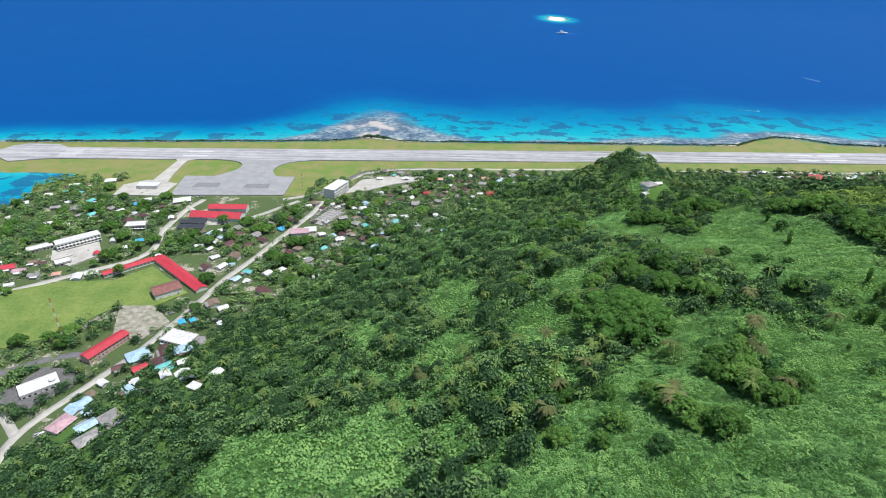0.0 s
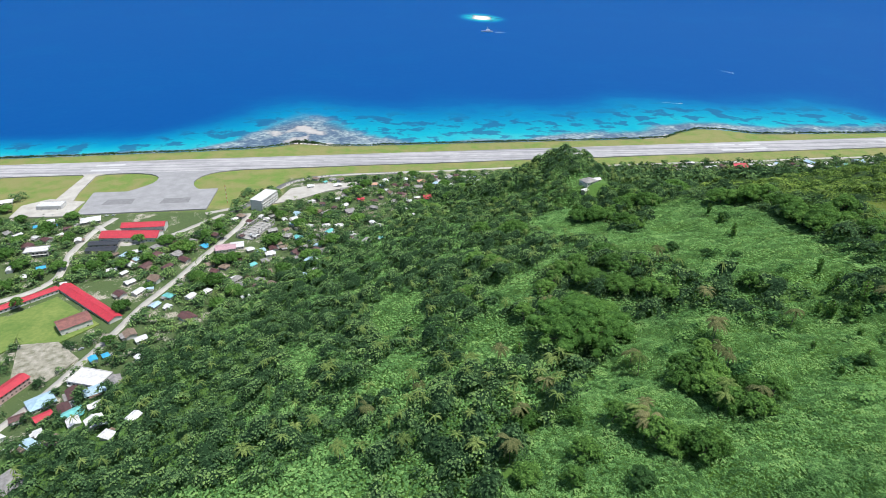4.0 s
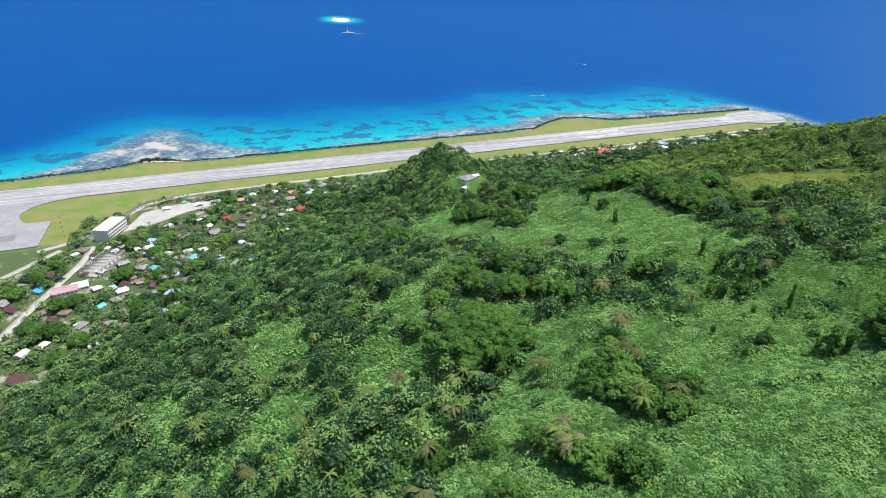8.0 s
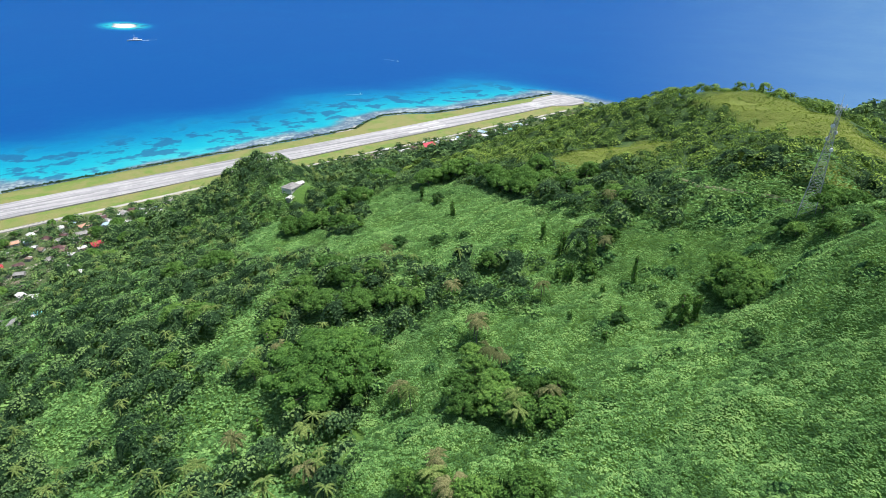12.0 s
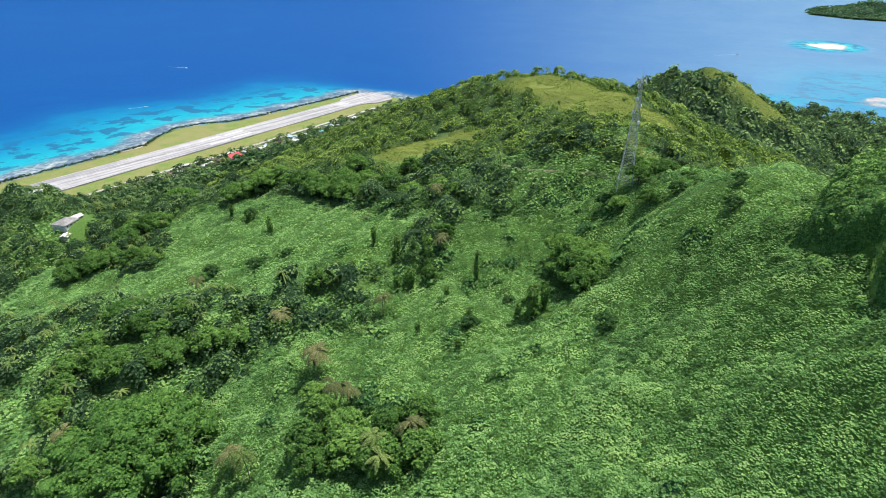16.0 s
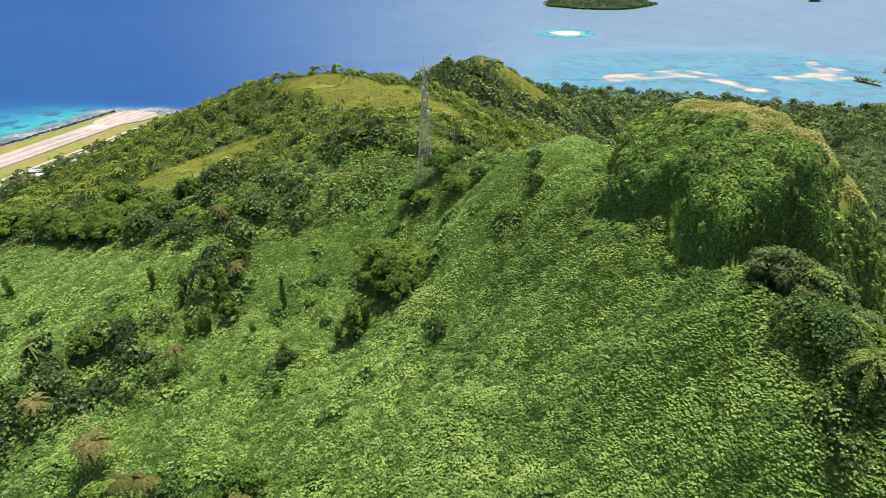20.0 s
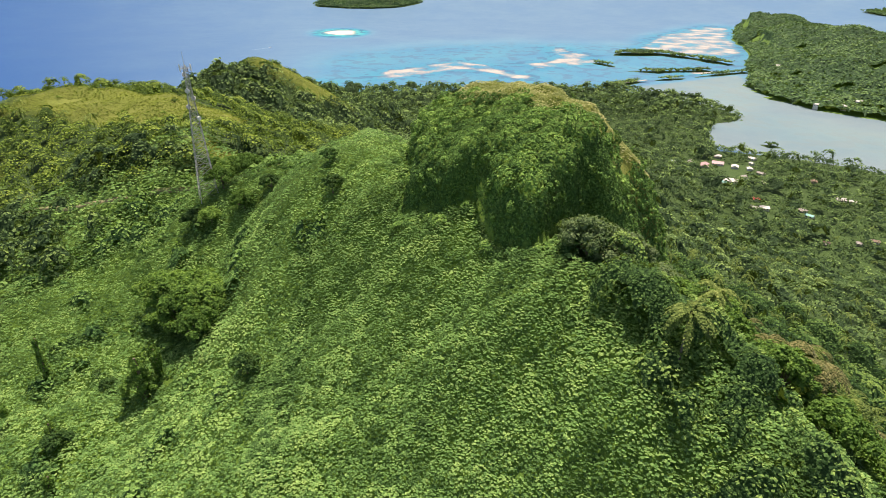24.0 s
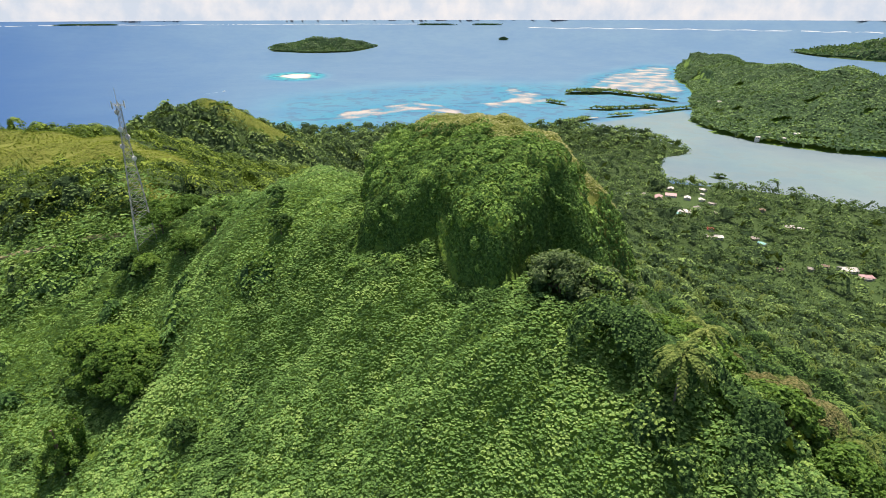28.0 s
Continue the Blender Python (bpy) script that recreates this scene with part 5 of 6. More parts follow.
def set_out(kinds, places, rng, sizes=(.8, 1.2)):
    """The first use of a kind is the original, the rest are copies."""
    used = set()
    for x, y, k, s in places:
        ob = kinds[k]
        s = s * rng.uniform(*sizes)
        m = Matrix.LocRotScale((x, y, height_at(x, y) - .3), Euler((0, 0, rng.uniform(0, 6.28))), None)
        target = ob if k not in used else copy_thing(ob, m)
        target.matrix_basis = m @ Matrix.Diagonal((s, s, s * rng.uniform(.9, 1.1), 1))
        used.add(k)


# trees by name of the stand: (x, y, kind, size)
TREES = [broad_tree(rng, 11, 9, 22, .78, 62, LEAF_TREE, "round-crowned dark green tree on the vine slope"),
         broad_tree(rng, 9, 11, 19, .75, 62, LEAF_TREE, "tall green tree with an uneven crown"),
         broad_tree(rng, 14, 9.5, 28, .8, 60, LEAF_TREE, "wide spreading green tree on the slope"),
         broad_tree(rng, 7, 6, 13, .7, 58, LEAF_VINE, "low bright green tree draped in vines"),
         broad_tree(rng, 44, 22, 120, .95, 60, LEAF_RAIN, "very wide rain tree with a domed crown", (.055, .1)),
         broad_tree(rng, 12, 10, 22, .72, 66, LEAF_GREY, "grey-green tree beside the rock")]
CLUMP_LOW = [(128, 215, 1, 1.22), (138, 207, 0, 1.22), (132, 196, 0, 1.28), (132, 186, 2, 0.98), (138, 179, 0, 1.1), (150, 187, 1, 1.16), (144, 193, 2, 0.98), (124, 207, 0, 0.98), (140, 219, 1, 1.1), (146, 229, 1, 0.98)]
CLUMP_FRONT = [(100, 165, 2, 1.0), (106, 159, 0, 1.25), (94, 168, 1, 1.25), (92, 180, 0, 1.12), (88, 190, 1, 1.0), (112, 163, 0, 0.88), (70, 172, 0, 0.9), (62, 160, 1, 0.8), (48, 168, 2, 0.7), (80, 150, 3, 1.2), (36, 186, 0, 0.9), (74, 196, 1, 0.9), (58, 205, 2, 0.8)]
CLUMP_VINES = [(228, 172, 1, 1.5), (236, 176, 0, 1.5), (232, 165, 2, 1.2), (243, 180, 1, 1.4), (222, 167, 0, 1.2), (240, 170, 0, 1.4), (248, 183, 2, 1.1), (199, 199, 3, 1.1), (208, 180, 1, .9), (218, 193, 3, .8), (194, 148, 3, 1.1), (160, 108, 3, .42), (166, 101, 3, .34), (248, 243, 1, 1.0), (222, 234, 1, .8), (230, 240, 3, 1.2)]
RAIN_TREE = [(104, 272, 4, 1.08), (160, 380, 4, .5), (314, 572, 4, .6), (300, 470, 2, 1.6), (318, 455, 2, 1.6), (308, 462, 0, 1.6), (326, 448, 1, 1.5), (268, 414, 3, 1.2), (203, 368, 3, 1.4), (201, 280, 0, 1), (206, 286, 3, 1.3), (188, 330, 3, 1.3), (215, 345, 3, 1.1), (226, 330, 3, .9)]
HOUSE_TREES = [(232, 508, 2, 1.5), (246, 498, 2, 1.5), (255, 506, 0, 1.5), (240, 518, 1, 1.6), (222, 500, 0, 1.4), (182, 498, 2, 1.3), (194, 490, 2, 1.4), (203, 484, 0, 1.4), (200, 500, 1, 1.5), (207, 456, 0, 1.5), (213, 449, 2, 1.2), (186, 508, 1, 1.5), (262, 520, 0, 1.3), (212, 492, 2, 1.3)]
BAND = [(120, 356, 0, 1.5), (129, 326, 2, 1.35), (141, 312, 2, 1.3), (153, 298, 0, 1.4), (159, 285, 0, 1.1), (136, 369, 0, 1.3), (152, 349, 0, 1.4), (161, 329, 1, 1.3), (103, 333, 0, 1.3), (126, 340, 1, 1.4), (147, 325, 1, 1.4), (112, 345, 1, 1.2), (119, 478, 2, 1.6), (112, 486, 0, 1.5), (83, 400, 2, 1.3), (73, 419, 0, 1.5), (95, 515, 0, 1.5), (58, 363, 0, 1.2), (73, 344, 3, 1.4), (82, 306, 1, 1.2)]
BOWL_END = [(298, 350, 2, 1.7), (306, 360, 1, 1.9), (312, 372, 0, 1.8), (290, 344, 0, 1.4), (304, 382, 2, 1.5), (318, 360, 1, 1.8), (296, 364, 0, 1.5), (310, 345, 0, 1.6), (322, 318, 1, 1.5), (316, 326, 0, 1.3), (310, 398, 0, 1.5), (316, 412, 2, 1.4), (318, 430, 0, 1.5)]
ROCK_SIDE = [(176, 72, 5, 1.0), (182, 66, 5, 1.15), (186, 60, 5, 1.1), (172, 66, 5, .9), (178, 58, 5, 1.1), (166, 66, 3, 1.0), (164, 58, 0, .9), (190, 50, 5, 1.2), (184, 46, 0, 1.1), (196, 40, 5, 1.1), (172, 50, 1, .9), (192, 34, 0, 1.1), (204, 26, 5, 1.2), (212, 16, 0, 1.2), (222, 6, 2, 1.1), (180, 36, 0, 1.0), (158, 64, 3, .9), (186, 70, 3, 1.2)]
RIDGE_SIDE = [(158, 52, 0, 1), (150, 46, 2, .9), (142, 50, 1, 1), (134, 47, 0, 1), (166, 44, 3, 1.1), (128, 40, 2, .9), (146, 38, 0, 1.1), (160, 34, 1, 1), (138, 36, 1, 1), (172, 38, 2, .8), (180, 30, 0, 1.1), (190, 38, 1, 1), (120, 46, 3, 1), (152, 28, 2, 1), (168, 26, 0, 1)]
FOOT_TREES = [(236, 175, 2, .7), (247, 176, 0, 1), (237, 126, 3, .9), (266, 158, 0, .8), (266, 148, 3, 1.1), (271, 171, 0, .8), (250, 127, 3, .8), (264, 251, 3, 1.1), (292, 296, 2, 1.1), (300, 318, 0, 1.3), (294, 276, 0, 1.1), (284, 262, 1, 1)]
TOWN_TREES = [(-343, 417, 0, 1), (-338, 424, 2, 1.2), (-386, 551, 1, 0.9), (-442, 490, 0, 1.1), (-375, 408, 2, 1), (-348, 533, 1, 1.2), (-381, 581, 0, 0.9), (-347, 612, 2, 1.1), (-322, 605, 1, 1), (-285, 672, 0, 1.2), (-200, 703, 2, 0.9), (-189, 674, 1, 1.1), (-241, 468, 0, 1), (-250, 522, 2, 1.2), (-542, 705, 1, 0.9), (-519, 647, 0, 1.1), (-502, 687, 2, 1), (-444, 675, 1, 1.2), (-138, 529, 0, 0.9), (-193, 572, 2, 1.1), (-243, 594, 1, 1), (-572, 703, 0, 1.2), (-486, 624, 2, 0.9), (-356, 591, 1, 1.1), (-368, 685, 0, 1), (-470, 699, 2, 1.2), (-203, 715, 1, 0.9), (137, 648, 0, 1.1), (-211, 680, 2, 1), (-82, 651, 1, 1.2), (-68, 632, 0, 0.9), (-56, 638, 2, 1.1), (30, 557, 1, 1), (-32, 816, 0, 1.2), (-45, 773, 2, 0.9), (33, 864, 1, 1.1), (2, 800, 0, 1), (74, 775, 2, 1.2), (56, 654, 1, 0.9), (-78, 565, 0, 1.1), (-335, 408, 2, 1), (-350, 412, 1, 1.2)]
TOWN_GROVES = []
for x0_, x1_, y0_, y1_, n_ in ((-300, -190, 500, 690, 16), (-190, -60, 500, 760, 26), (-100, 170, 690, 872, 26), (-540, -350, 560, 780, 26), (-350, -300, 560, 650, 6)):
    for k in range(6 * n_):
        x, y = trng.uniform(x0_, x1_), trng.uniform(y0_, y1_)
        if n_ and 2 < height_at(x, y) < 40 and not in_clearing(np.array([x]), np.array([y]))[0]:
            n_ -= 1
            TOWN_GROVES.append((x, y, trng.choice((0, 1, 2, 2)), trng.uniform(.8, 1.35)))
RIDGE_TREES = [(292, 160, 2, .8), (300, 168, 0, 1), (284, 168, 0, .9), (275, 178, 3, 1.2), (308, 176, 1, .9), (268, 160, 3, 1)]
set_out(TREES, CLUMP_LOW + CLUMP_FRONT + CLUMP_VINES + RAIN_TREE + ROCK_SIDE + RIDGE_SIDE + HOUSE_TREES + BAND + BOWL_END + FOOT_TREES + TOWN_TREES + TOWN_GROVES + RIDGE_TREES, rng, (.92, 1.08))
stumps = [vine_stump(rng, 17, 1.0), vine_stump(rng, 9, 1.5), vine_stump(rng, 6, 1.3)]
STUMP_SPOTS = [(226, 213, 0, 1.0), (239, 280, 1, 1.1), (230, 260, 1, .95), (266, 432, 1, 1.2), (265, 413, 2, 1.4), (251, 375, 1, 1.1), (249, 371, 2, 1.3), (237, 254, 2, 1.1), (217, 243, 1, 1.2), (214, 246, 2, 1.2), (210, 276, 1, 1.1), (213, 272, 2, 1.3), (213, 219, 2, .9), (201, 201, 1, .9), (210, 185, 2, 1.0)]
STUMP_GROUP = [(234, 244, 1, 1.4), (230, 240, 1, 1.2), (238, 248, 1, 1.1), (222, 234, 1, 1.2), (226, 238, 2, 1.4), (215, 239, 1, 1.3), (208, 179, 1, 1.5), (212, 176, 1, 1.2), (242, 257, 1, .9), (235, 262, 1, 1.2), (190, 217, 2, .8), (186, 196, 2, 1.0), (148, 302, 1, 1.4), (166, 296, 1, 1.2), (96, 322, 1, 1.5), (62, 330, 1, 1.3), (70, 268, 1, 1.3)]
set_out(stumps, STUMP_SPOTS + STUMP_GROUP, rng, (.9, 1.1))
palms = [palm_tree(rng, 12.5, (1.2, .3), LEAF_PALM, "tall coconut palm with drooping fronds"),
         palm_tree(rng, 10, (-.5, .8), LEAF_PALM, "coconut palm with a slender trunk"),
         palm_tree(rng, 11, (.4, -.6), LEAF_DRY, "coconut palm with brown drying fronds")]
PALM_SPOTS = [(148, 220, 2, 1.1), (149, 214, 2, .95), (155, 236, 2, 1.2), (157, 240, 2, 1.0), (197, 240, 2, .95), (170, 272, 2, 1.1), (34, 189, 1, 1), (117, 238, 2, 1.0), (117, 229, 0, 1.05), (89, 246, 1, 1.1), (81, 244, 1, 1.1), (55, 207, 2, 1), (45, 181, 2, 1.1), (99, 190, 2, 1), (91, 172, 2, 1.1), (91, 181, 0, 1), (45, 258, 1, 1), (57, 260, 2, 1.1)]
PALM_SLOPE = [(14, 262, 0, 1), (-22, 214, 1, 1), (-46, 247, 1, 1), (-36, 248, 0, 1), (-109, 274, 1, 1), (71, 222, 2, 1), (186, 358, 2, 1), (183, 341, 1, 1), (281, 272, 2, 1), (239, 240, 2, 1), (134, 190, 1, 1), (142, 184, 2, 1), (-33, 301, 1, 1), (-59, 255, 0, .9), (-10, 243, 2, 1), (6, 205, 1, 1), (16, 252, 2, .9), (-66, 230, 0, 1), (128, 186, 0, .9), (112, 300, 1, 1.1), (96, 306, 2, 1)]
PALM_RIDGE = [(152, 60, 0, .85), (157, 42, 2, 1.0), (164, 28, 2, 1.05), (168, 22, 2, 1), (173, 18, 0, 1.1), (170, 9, 2, 1), (160, 6, 1, 1), (178, 24, 1, 1), (184, 4, 2, 1.1), (196, -8, 0, 1.2), (214, -30, 2, 1.1), (202, -21, 2, 1.2), (143, 69, 1, .95), (150, 35, 2, 1.4), (145, 33, 2, 1.2), (139, 32, 2, 1.05), (152, 37, 2, 1.0), (190, 20, 2, 1), (146, 30, 0, 1.3)]
set_out(palms, PALM_SPOTS + PALM_SLOPE + PALM_RIDGE, rng, (.92, 1.1))


def stuff_of(name, chunks, mat, tones, label, category):
    """Joins many leaf pieces into one mesh; tone: how light each plant is, lowest for painted shade inside woods."""
    co = np.concatenate([c for c, _ in chunks])
    q, base = [], 0
    for c, f in chunks:
        q.append(np.asarray(f) + base)
        base += len(c)
    ob = sheet(name, co, np.concatenate(q), mat)
    at_ = ob.data.attributes.new("tone", "FLOAT", "POINT")
    at_.data.foreach_set("value", np.concatenate(tones).astype(np.float32))
    return tagged(ob, label, category, kind="stuff")


def canopy(spots, per, rng, size=.42, low=-.1, lumps=6):
    """Tree crowns at (x, y, radius, height) spots: each a few rounded lumps of leaf clumps."""
    n, each = len(spots), max(3, per // lumps)
    x, y, r, h = spots.T
    ld = ball_points(n * lumps, rng, -.1).reshape(n, lumps, 3)
    ld[:, 0] = (0, 0, 1)
    lr = r[:, None] * rng.uniform(.36, .6, (n, lumps))
    lc = np.stack([x, y, ground_height(x, y) + h - .8 * r], 1)[:, None] + ld * (r[:, None] * rng.uniform(.5, .8, (n, lumps)))[..., None] * (1, 1, .8)
    d = ball_points(n * lumps * each, rng, low).reshape(n, lumps, each, 3)
    c = lc[:, :, None] + d * (lr[..., None] * rng.uniform(.85, 1.1, (n, lumps, each)))[..., None]
    co, q = leaf_cards(c.reshape(-1, 3), (d + (0, 0, .45)).reshape(-1, 3), np.repeat((lr * size * 1.75).ravel(), each), rng, .8, .3)
    return (co, q), np.repeat(rng.uniform(0, 1, n), lumps * each * 4)


def scatter(x0, x1, y0, y1, step, rng):
    gx_, gy_ = np.meshgrid(np.arange(x0, x1, step), np.arange(y0, y1, step))
    gx_ = gx_ + rng.uniform(-.5, .5, gx_.shape) * step
    gy_ = gy_ + rng.uniform(-.5, .5, gy_.shape) * step
    return gx_.ravel(), gy_.ravel()


def wooded(x, y):
    """Where woods stand: on land, off the open slopes, the airfield, the town's plots and roads."""
    h = ground_height(x, y)
    w = 7 * wobble(x, y, 15, 9.0)
    ok = (h > 1.6) & (y < 872 + .047 * x) & (rock_inset(x, y) < -3) & (np.hypot(x - 668, y - 212) > 30)
    for ring in (FIELD, BOWL, *OPEN.values(), *MEADOWS.values()):
        meadow = ring in MEADOWS.values()
        ok &= outline_distance(x, y, ring) + w * (1.6 if meadow else .5) < (-5 if meadow else -1)
    return ok & ~in_clearing(x, y)


def town_plot(x, y):
    h = ground_height(x, y)
    return (h < 13) & (y > 250) & ((x < 260) | (y > 800))


def crown_height(x, y, box_, cell, cells):
    """Height of the leaf roof over the ground and the tone of the tree, at each point; below the ground where none stands."""
    cx_, cy_, cr, ct, tone = cells
    i, j = ((x - box_[0]) / cell + 1).astype(int), ((y - box_[2]) / cell + 1).astype(int)
    best, which = np.full(x.shape, -2.0), np.zeros(x.shape)
    for di in (-1, 0, 1):
        for dj in (-1, 0, 1):
            a, b = np.clip(j + dj, 0, cx_.shape[0] - 1), np.clip(i + di, 0, cx_.shape[1] - 1)
            r = cr[a, b]
            px, py = x - cx_[a, b], y - cy_[a, b]
            turn = np.arctan2(py, px) + 9 * tone[a, b]
            rr = r * (1 + .13 * np.sin(3 * turn) + .09 * np.sin(5 * turn + 2))
            d = (px * px + py * py) / np.maximum(rr, .01) ** 2
            h = np.where((r > 0) & (d < 1), ct[a, b] + .95 * r * np.sqrt(np.clip(1 - d, 0, 1)), -2.0)
            which = np.where(h > best, tone[a, b], which)
            best = np.maximum(best, h)
    return best, which

# ---------------------------------------------------------------- far shores and islands
EYE = np.array(MID)


def set_far(co):
    """Draws far land in towards the middle, so that it stands on the rising sheet."""
    co = np.asarray(co, float)
    r = np.hypot(co[:, 0] - EYE[0], co[:, 1] - EYE[1])
    w = np.clip(r - FLAT, 0, None)
    s = np.where(r > FLAT, (FLAT + w / (1 + w / RISE)) / r, 1.0)
    return EYE + (co - EYE) * s[:, None]


def far_land(name, ring, lines, step, label, tree_step, per=12, size=.6, base=1.5, mat=None, rolling=1.0, glade=9.0):
    """A stretch of land beyond the bay: ground sheet and the woods on it."""
    xs, ys = [p[0] for p in ring], [p[1] for p in ring]
    gx_, gy_ = np.arange(min(xs) - step, max(xs) + 2 * step, step), np.arange(min(ys) - step, max(ys) + 2 * step, step)

    def height(x, y):
        h = np.full(np.shape(x), -50.0)
        for line in lines:
            h = blend(h, crest(x, y, line, 40.0), 12)
        d = outline_distance(x, y, ring) + 12 * wobble(x, y, 70, 3.0)
        h = np.maximum(h, base) + np.clip(h / 30, 0, 1) * rolling * (7 * wobble(x, y, 95, 2.0) + 12 * wobble(x, y, 210, 5.0))
        return np.where(d < 60, np.minimum(h, d * .5 - .5), h)
    X_, Y_ = np.meshgrid(gx_, gy_)
    Z_ = np.clip(height(X_, Y_), -8, None)
    land = sheet(name, set_far(np.stack([X_, Y_, Z_], -1).reshape(-1, 3)), grid_quads(len(gx_), len(gy_)), LAND)
    paint_ = land.data.color_attributes.new("cover", "FLOAT_COLOR", "POINT")
    paint_.data.foreach_set("color", np.tile(np.array([.1 if glade > 5 else .9, 0, 0, 1], np.float32), X_.size))
    tagged(land, label, "island", kind="structure")
    fine = max(tree_step * .48, 3.0)
    fx, fy = np.arange(min(xs), max(xs) + fine, fine), np.arange(min(ys), max(ys) + fine, fine)
    X_, Y_ = np.meshgrid(fx, fy)
    h = height(X_, Y_)
    box_ = (min(xs), max(xs), min(ys), max(ys))
    nx, ny = int((box_[1] - box_[0]) / tree_step) + 3, int((box_[3] - box_[2]) / tree_step) + 3
    cx_, cy_ = np.meshgrid(box_[0] + (np.arange(nx) - .5) * tree_step, box_[2] + (np.arange(ny) - .5) * tree_step)
    cr_ = tree_step * rng.uniform(.6, .95, cx_.shape)
    roof, tone = crown_height(X_, Y_, box_, tree_step, (cx_ + rng.uniform(-.4, .4, cx_.shape) * tree_step, cy_ + rng.uniform(-.4, .4, cx_.shape) * tree_step, cr_, .25 * cr_, rng.uniform(0, 1, cx_.shape)))
    roof = .95 * np.clip(roof, 1, 14) + rng.uniform(-.8, .8, roof.shape)
    q = grid_quads(len(fx), len(fy))
    roof = np.where(wobble(X_, Y_, 75, 6.0) + .5 * wobble(X_, Y_, 28, 3.0) < glade, roof, -3)
    q = q[((roof.ravel()[q] > -1) & (h.ravel()[q] > .6)).all(1)]
    used, back = np.unique(q, return_inverse=True)
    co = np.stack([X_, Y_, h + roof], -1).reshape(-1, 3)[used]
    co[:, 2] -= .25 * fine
    gy_, gx_ = np.gradient(h + roof, fine)
    keep_ = used[rng.uniform(0, 1, len(used)) < .9]
    nn = np.stack([-gx_, -gy_, np.ones_like(gx_)], -1).reshape(-1, 3)[keep_]
    c = np.stack([X_, Y_, h + roof], -1).reshape(-1, 3)[keep_] + rng.uniform(-.4, .4, (len(keep_), 3)) * (fine, fine, .4 * fine)
    leaves, lq = leaf_cards(c, nn / np.linalg.norm(nn, axis=1, keepdims=True), 1.05 * fine, rng, .85, .45)
    # The lowered sheet is toned dark, painting the shadowed gaps between far trees.
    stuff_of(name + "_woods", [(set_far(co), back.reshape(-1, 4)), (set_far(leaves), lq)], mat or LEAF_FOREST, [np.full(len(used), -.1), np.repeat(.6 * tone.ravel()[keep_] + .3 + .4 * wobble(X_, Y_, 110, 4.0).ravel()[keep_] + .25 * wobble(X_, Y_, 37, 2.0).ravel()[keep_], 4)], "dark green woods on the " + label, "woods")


HEADLAND = [(1700, -1045), (1786, -1075), (1900, -1160), (2116, -1321), (2504, -1499), (2950, -1790), (3420, -2150), (3300, -2420), (2700, -2350), (2300, -2400), (1900, -2250), (1300, -1500),
            (1010, -1060), (1074, -979), (1158, -914), (1230, -872), (1342, -848), (1416, -868), (1500, -895), (1600, -960)]
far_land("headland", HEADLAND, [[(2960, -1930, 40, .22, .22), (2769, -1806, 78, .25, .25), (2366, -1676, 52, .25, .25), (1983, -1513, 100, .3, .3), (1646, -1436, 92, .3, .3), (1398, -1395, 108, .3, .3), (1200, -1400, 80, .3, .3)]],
         22, "wooded headland across the bay", 14.5, 9, .62, mat=LEAF_FAR_HAZE, rolling=2.0, glade=.95)
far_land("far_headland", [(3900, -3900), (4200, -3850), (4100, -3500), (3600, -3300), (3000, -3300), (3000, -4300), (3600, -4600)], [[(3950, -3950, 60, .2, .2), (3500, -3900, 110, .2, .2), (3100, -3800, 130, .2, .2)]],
         60, "distant wooded headland", 46, 10, mat=LEAF_FAR_HAZE)
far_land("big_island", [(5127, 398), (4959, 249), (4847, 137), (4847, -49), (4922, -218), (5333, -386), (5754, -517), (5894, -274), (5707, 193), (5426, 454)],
         [[(5330, 315, 35, .2, .2), (5280, 62, 80, .25, .25), (5290, -135, 72, .25, .25), (5430, -320, 38, .2, .2)]], 40, "low wooded island far out in the lagoon", 34, 10, mat=LEAF_FAR_HAZE)
far_land("small_island", [(6800, -1985), (6720, -2005), (6720, -2095), (6850, -2115)], [[(6765, -2020, 28, .3, .3), (6785, -2080, 24, .3, .3)]], 20, "tiny wooded island far out", 22, 10, mat=LEAF_FAR_HAZE)
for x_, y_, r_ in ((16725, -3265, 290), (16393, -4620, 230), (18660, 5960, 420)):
    far_land("reef_island", [(x_ - r_, y_ - 2 * r_), (x_ + r_, y_ - r_), (x_ + r_, y_ + r_), (x_ - r_, y_ + 2 * r_)], [[(x_, y_ - r_, 14, .02, .02), (x_, y_ + r_, 14, .02, .02)]], 90, "low island on the horizon", 60, 10, mat=LEAF_FAR_HAZE)
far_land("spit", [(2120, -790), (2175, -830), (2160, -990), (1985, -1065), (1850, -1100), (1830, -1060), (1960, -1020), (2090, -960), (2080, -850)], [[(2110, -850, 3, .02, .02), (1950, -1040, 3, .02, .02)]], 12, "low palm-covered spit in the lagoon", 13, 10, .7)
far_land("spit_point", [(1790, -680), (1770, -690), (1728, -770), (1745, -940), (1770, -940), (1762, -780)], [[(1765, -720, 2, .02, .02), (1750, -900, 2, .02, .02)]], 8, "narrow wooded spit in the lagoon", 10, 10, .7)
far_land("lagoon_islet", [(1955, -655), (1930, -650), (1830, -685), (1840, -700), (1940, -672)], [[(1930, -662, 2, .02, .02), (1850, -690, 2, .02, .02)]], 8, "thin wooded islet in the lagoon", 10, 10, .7)
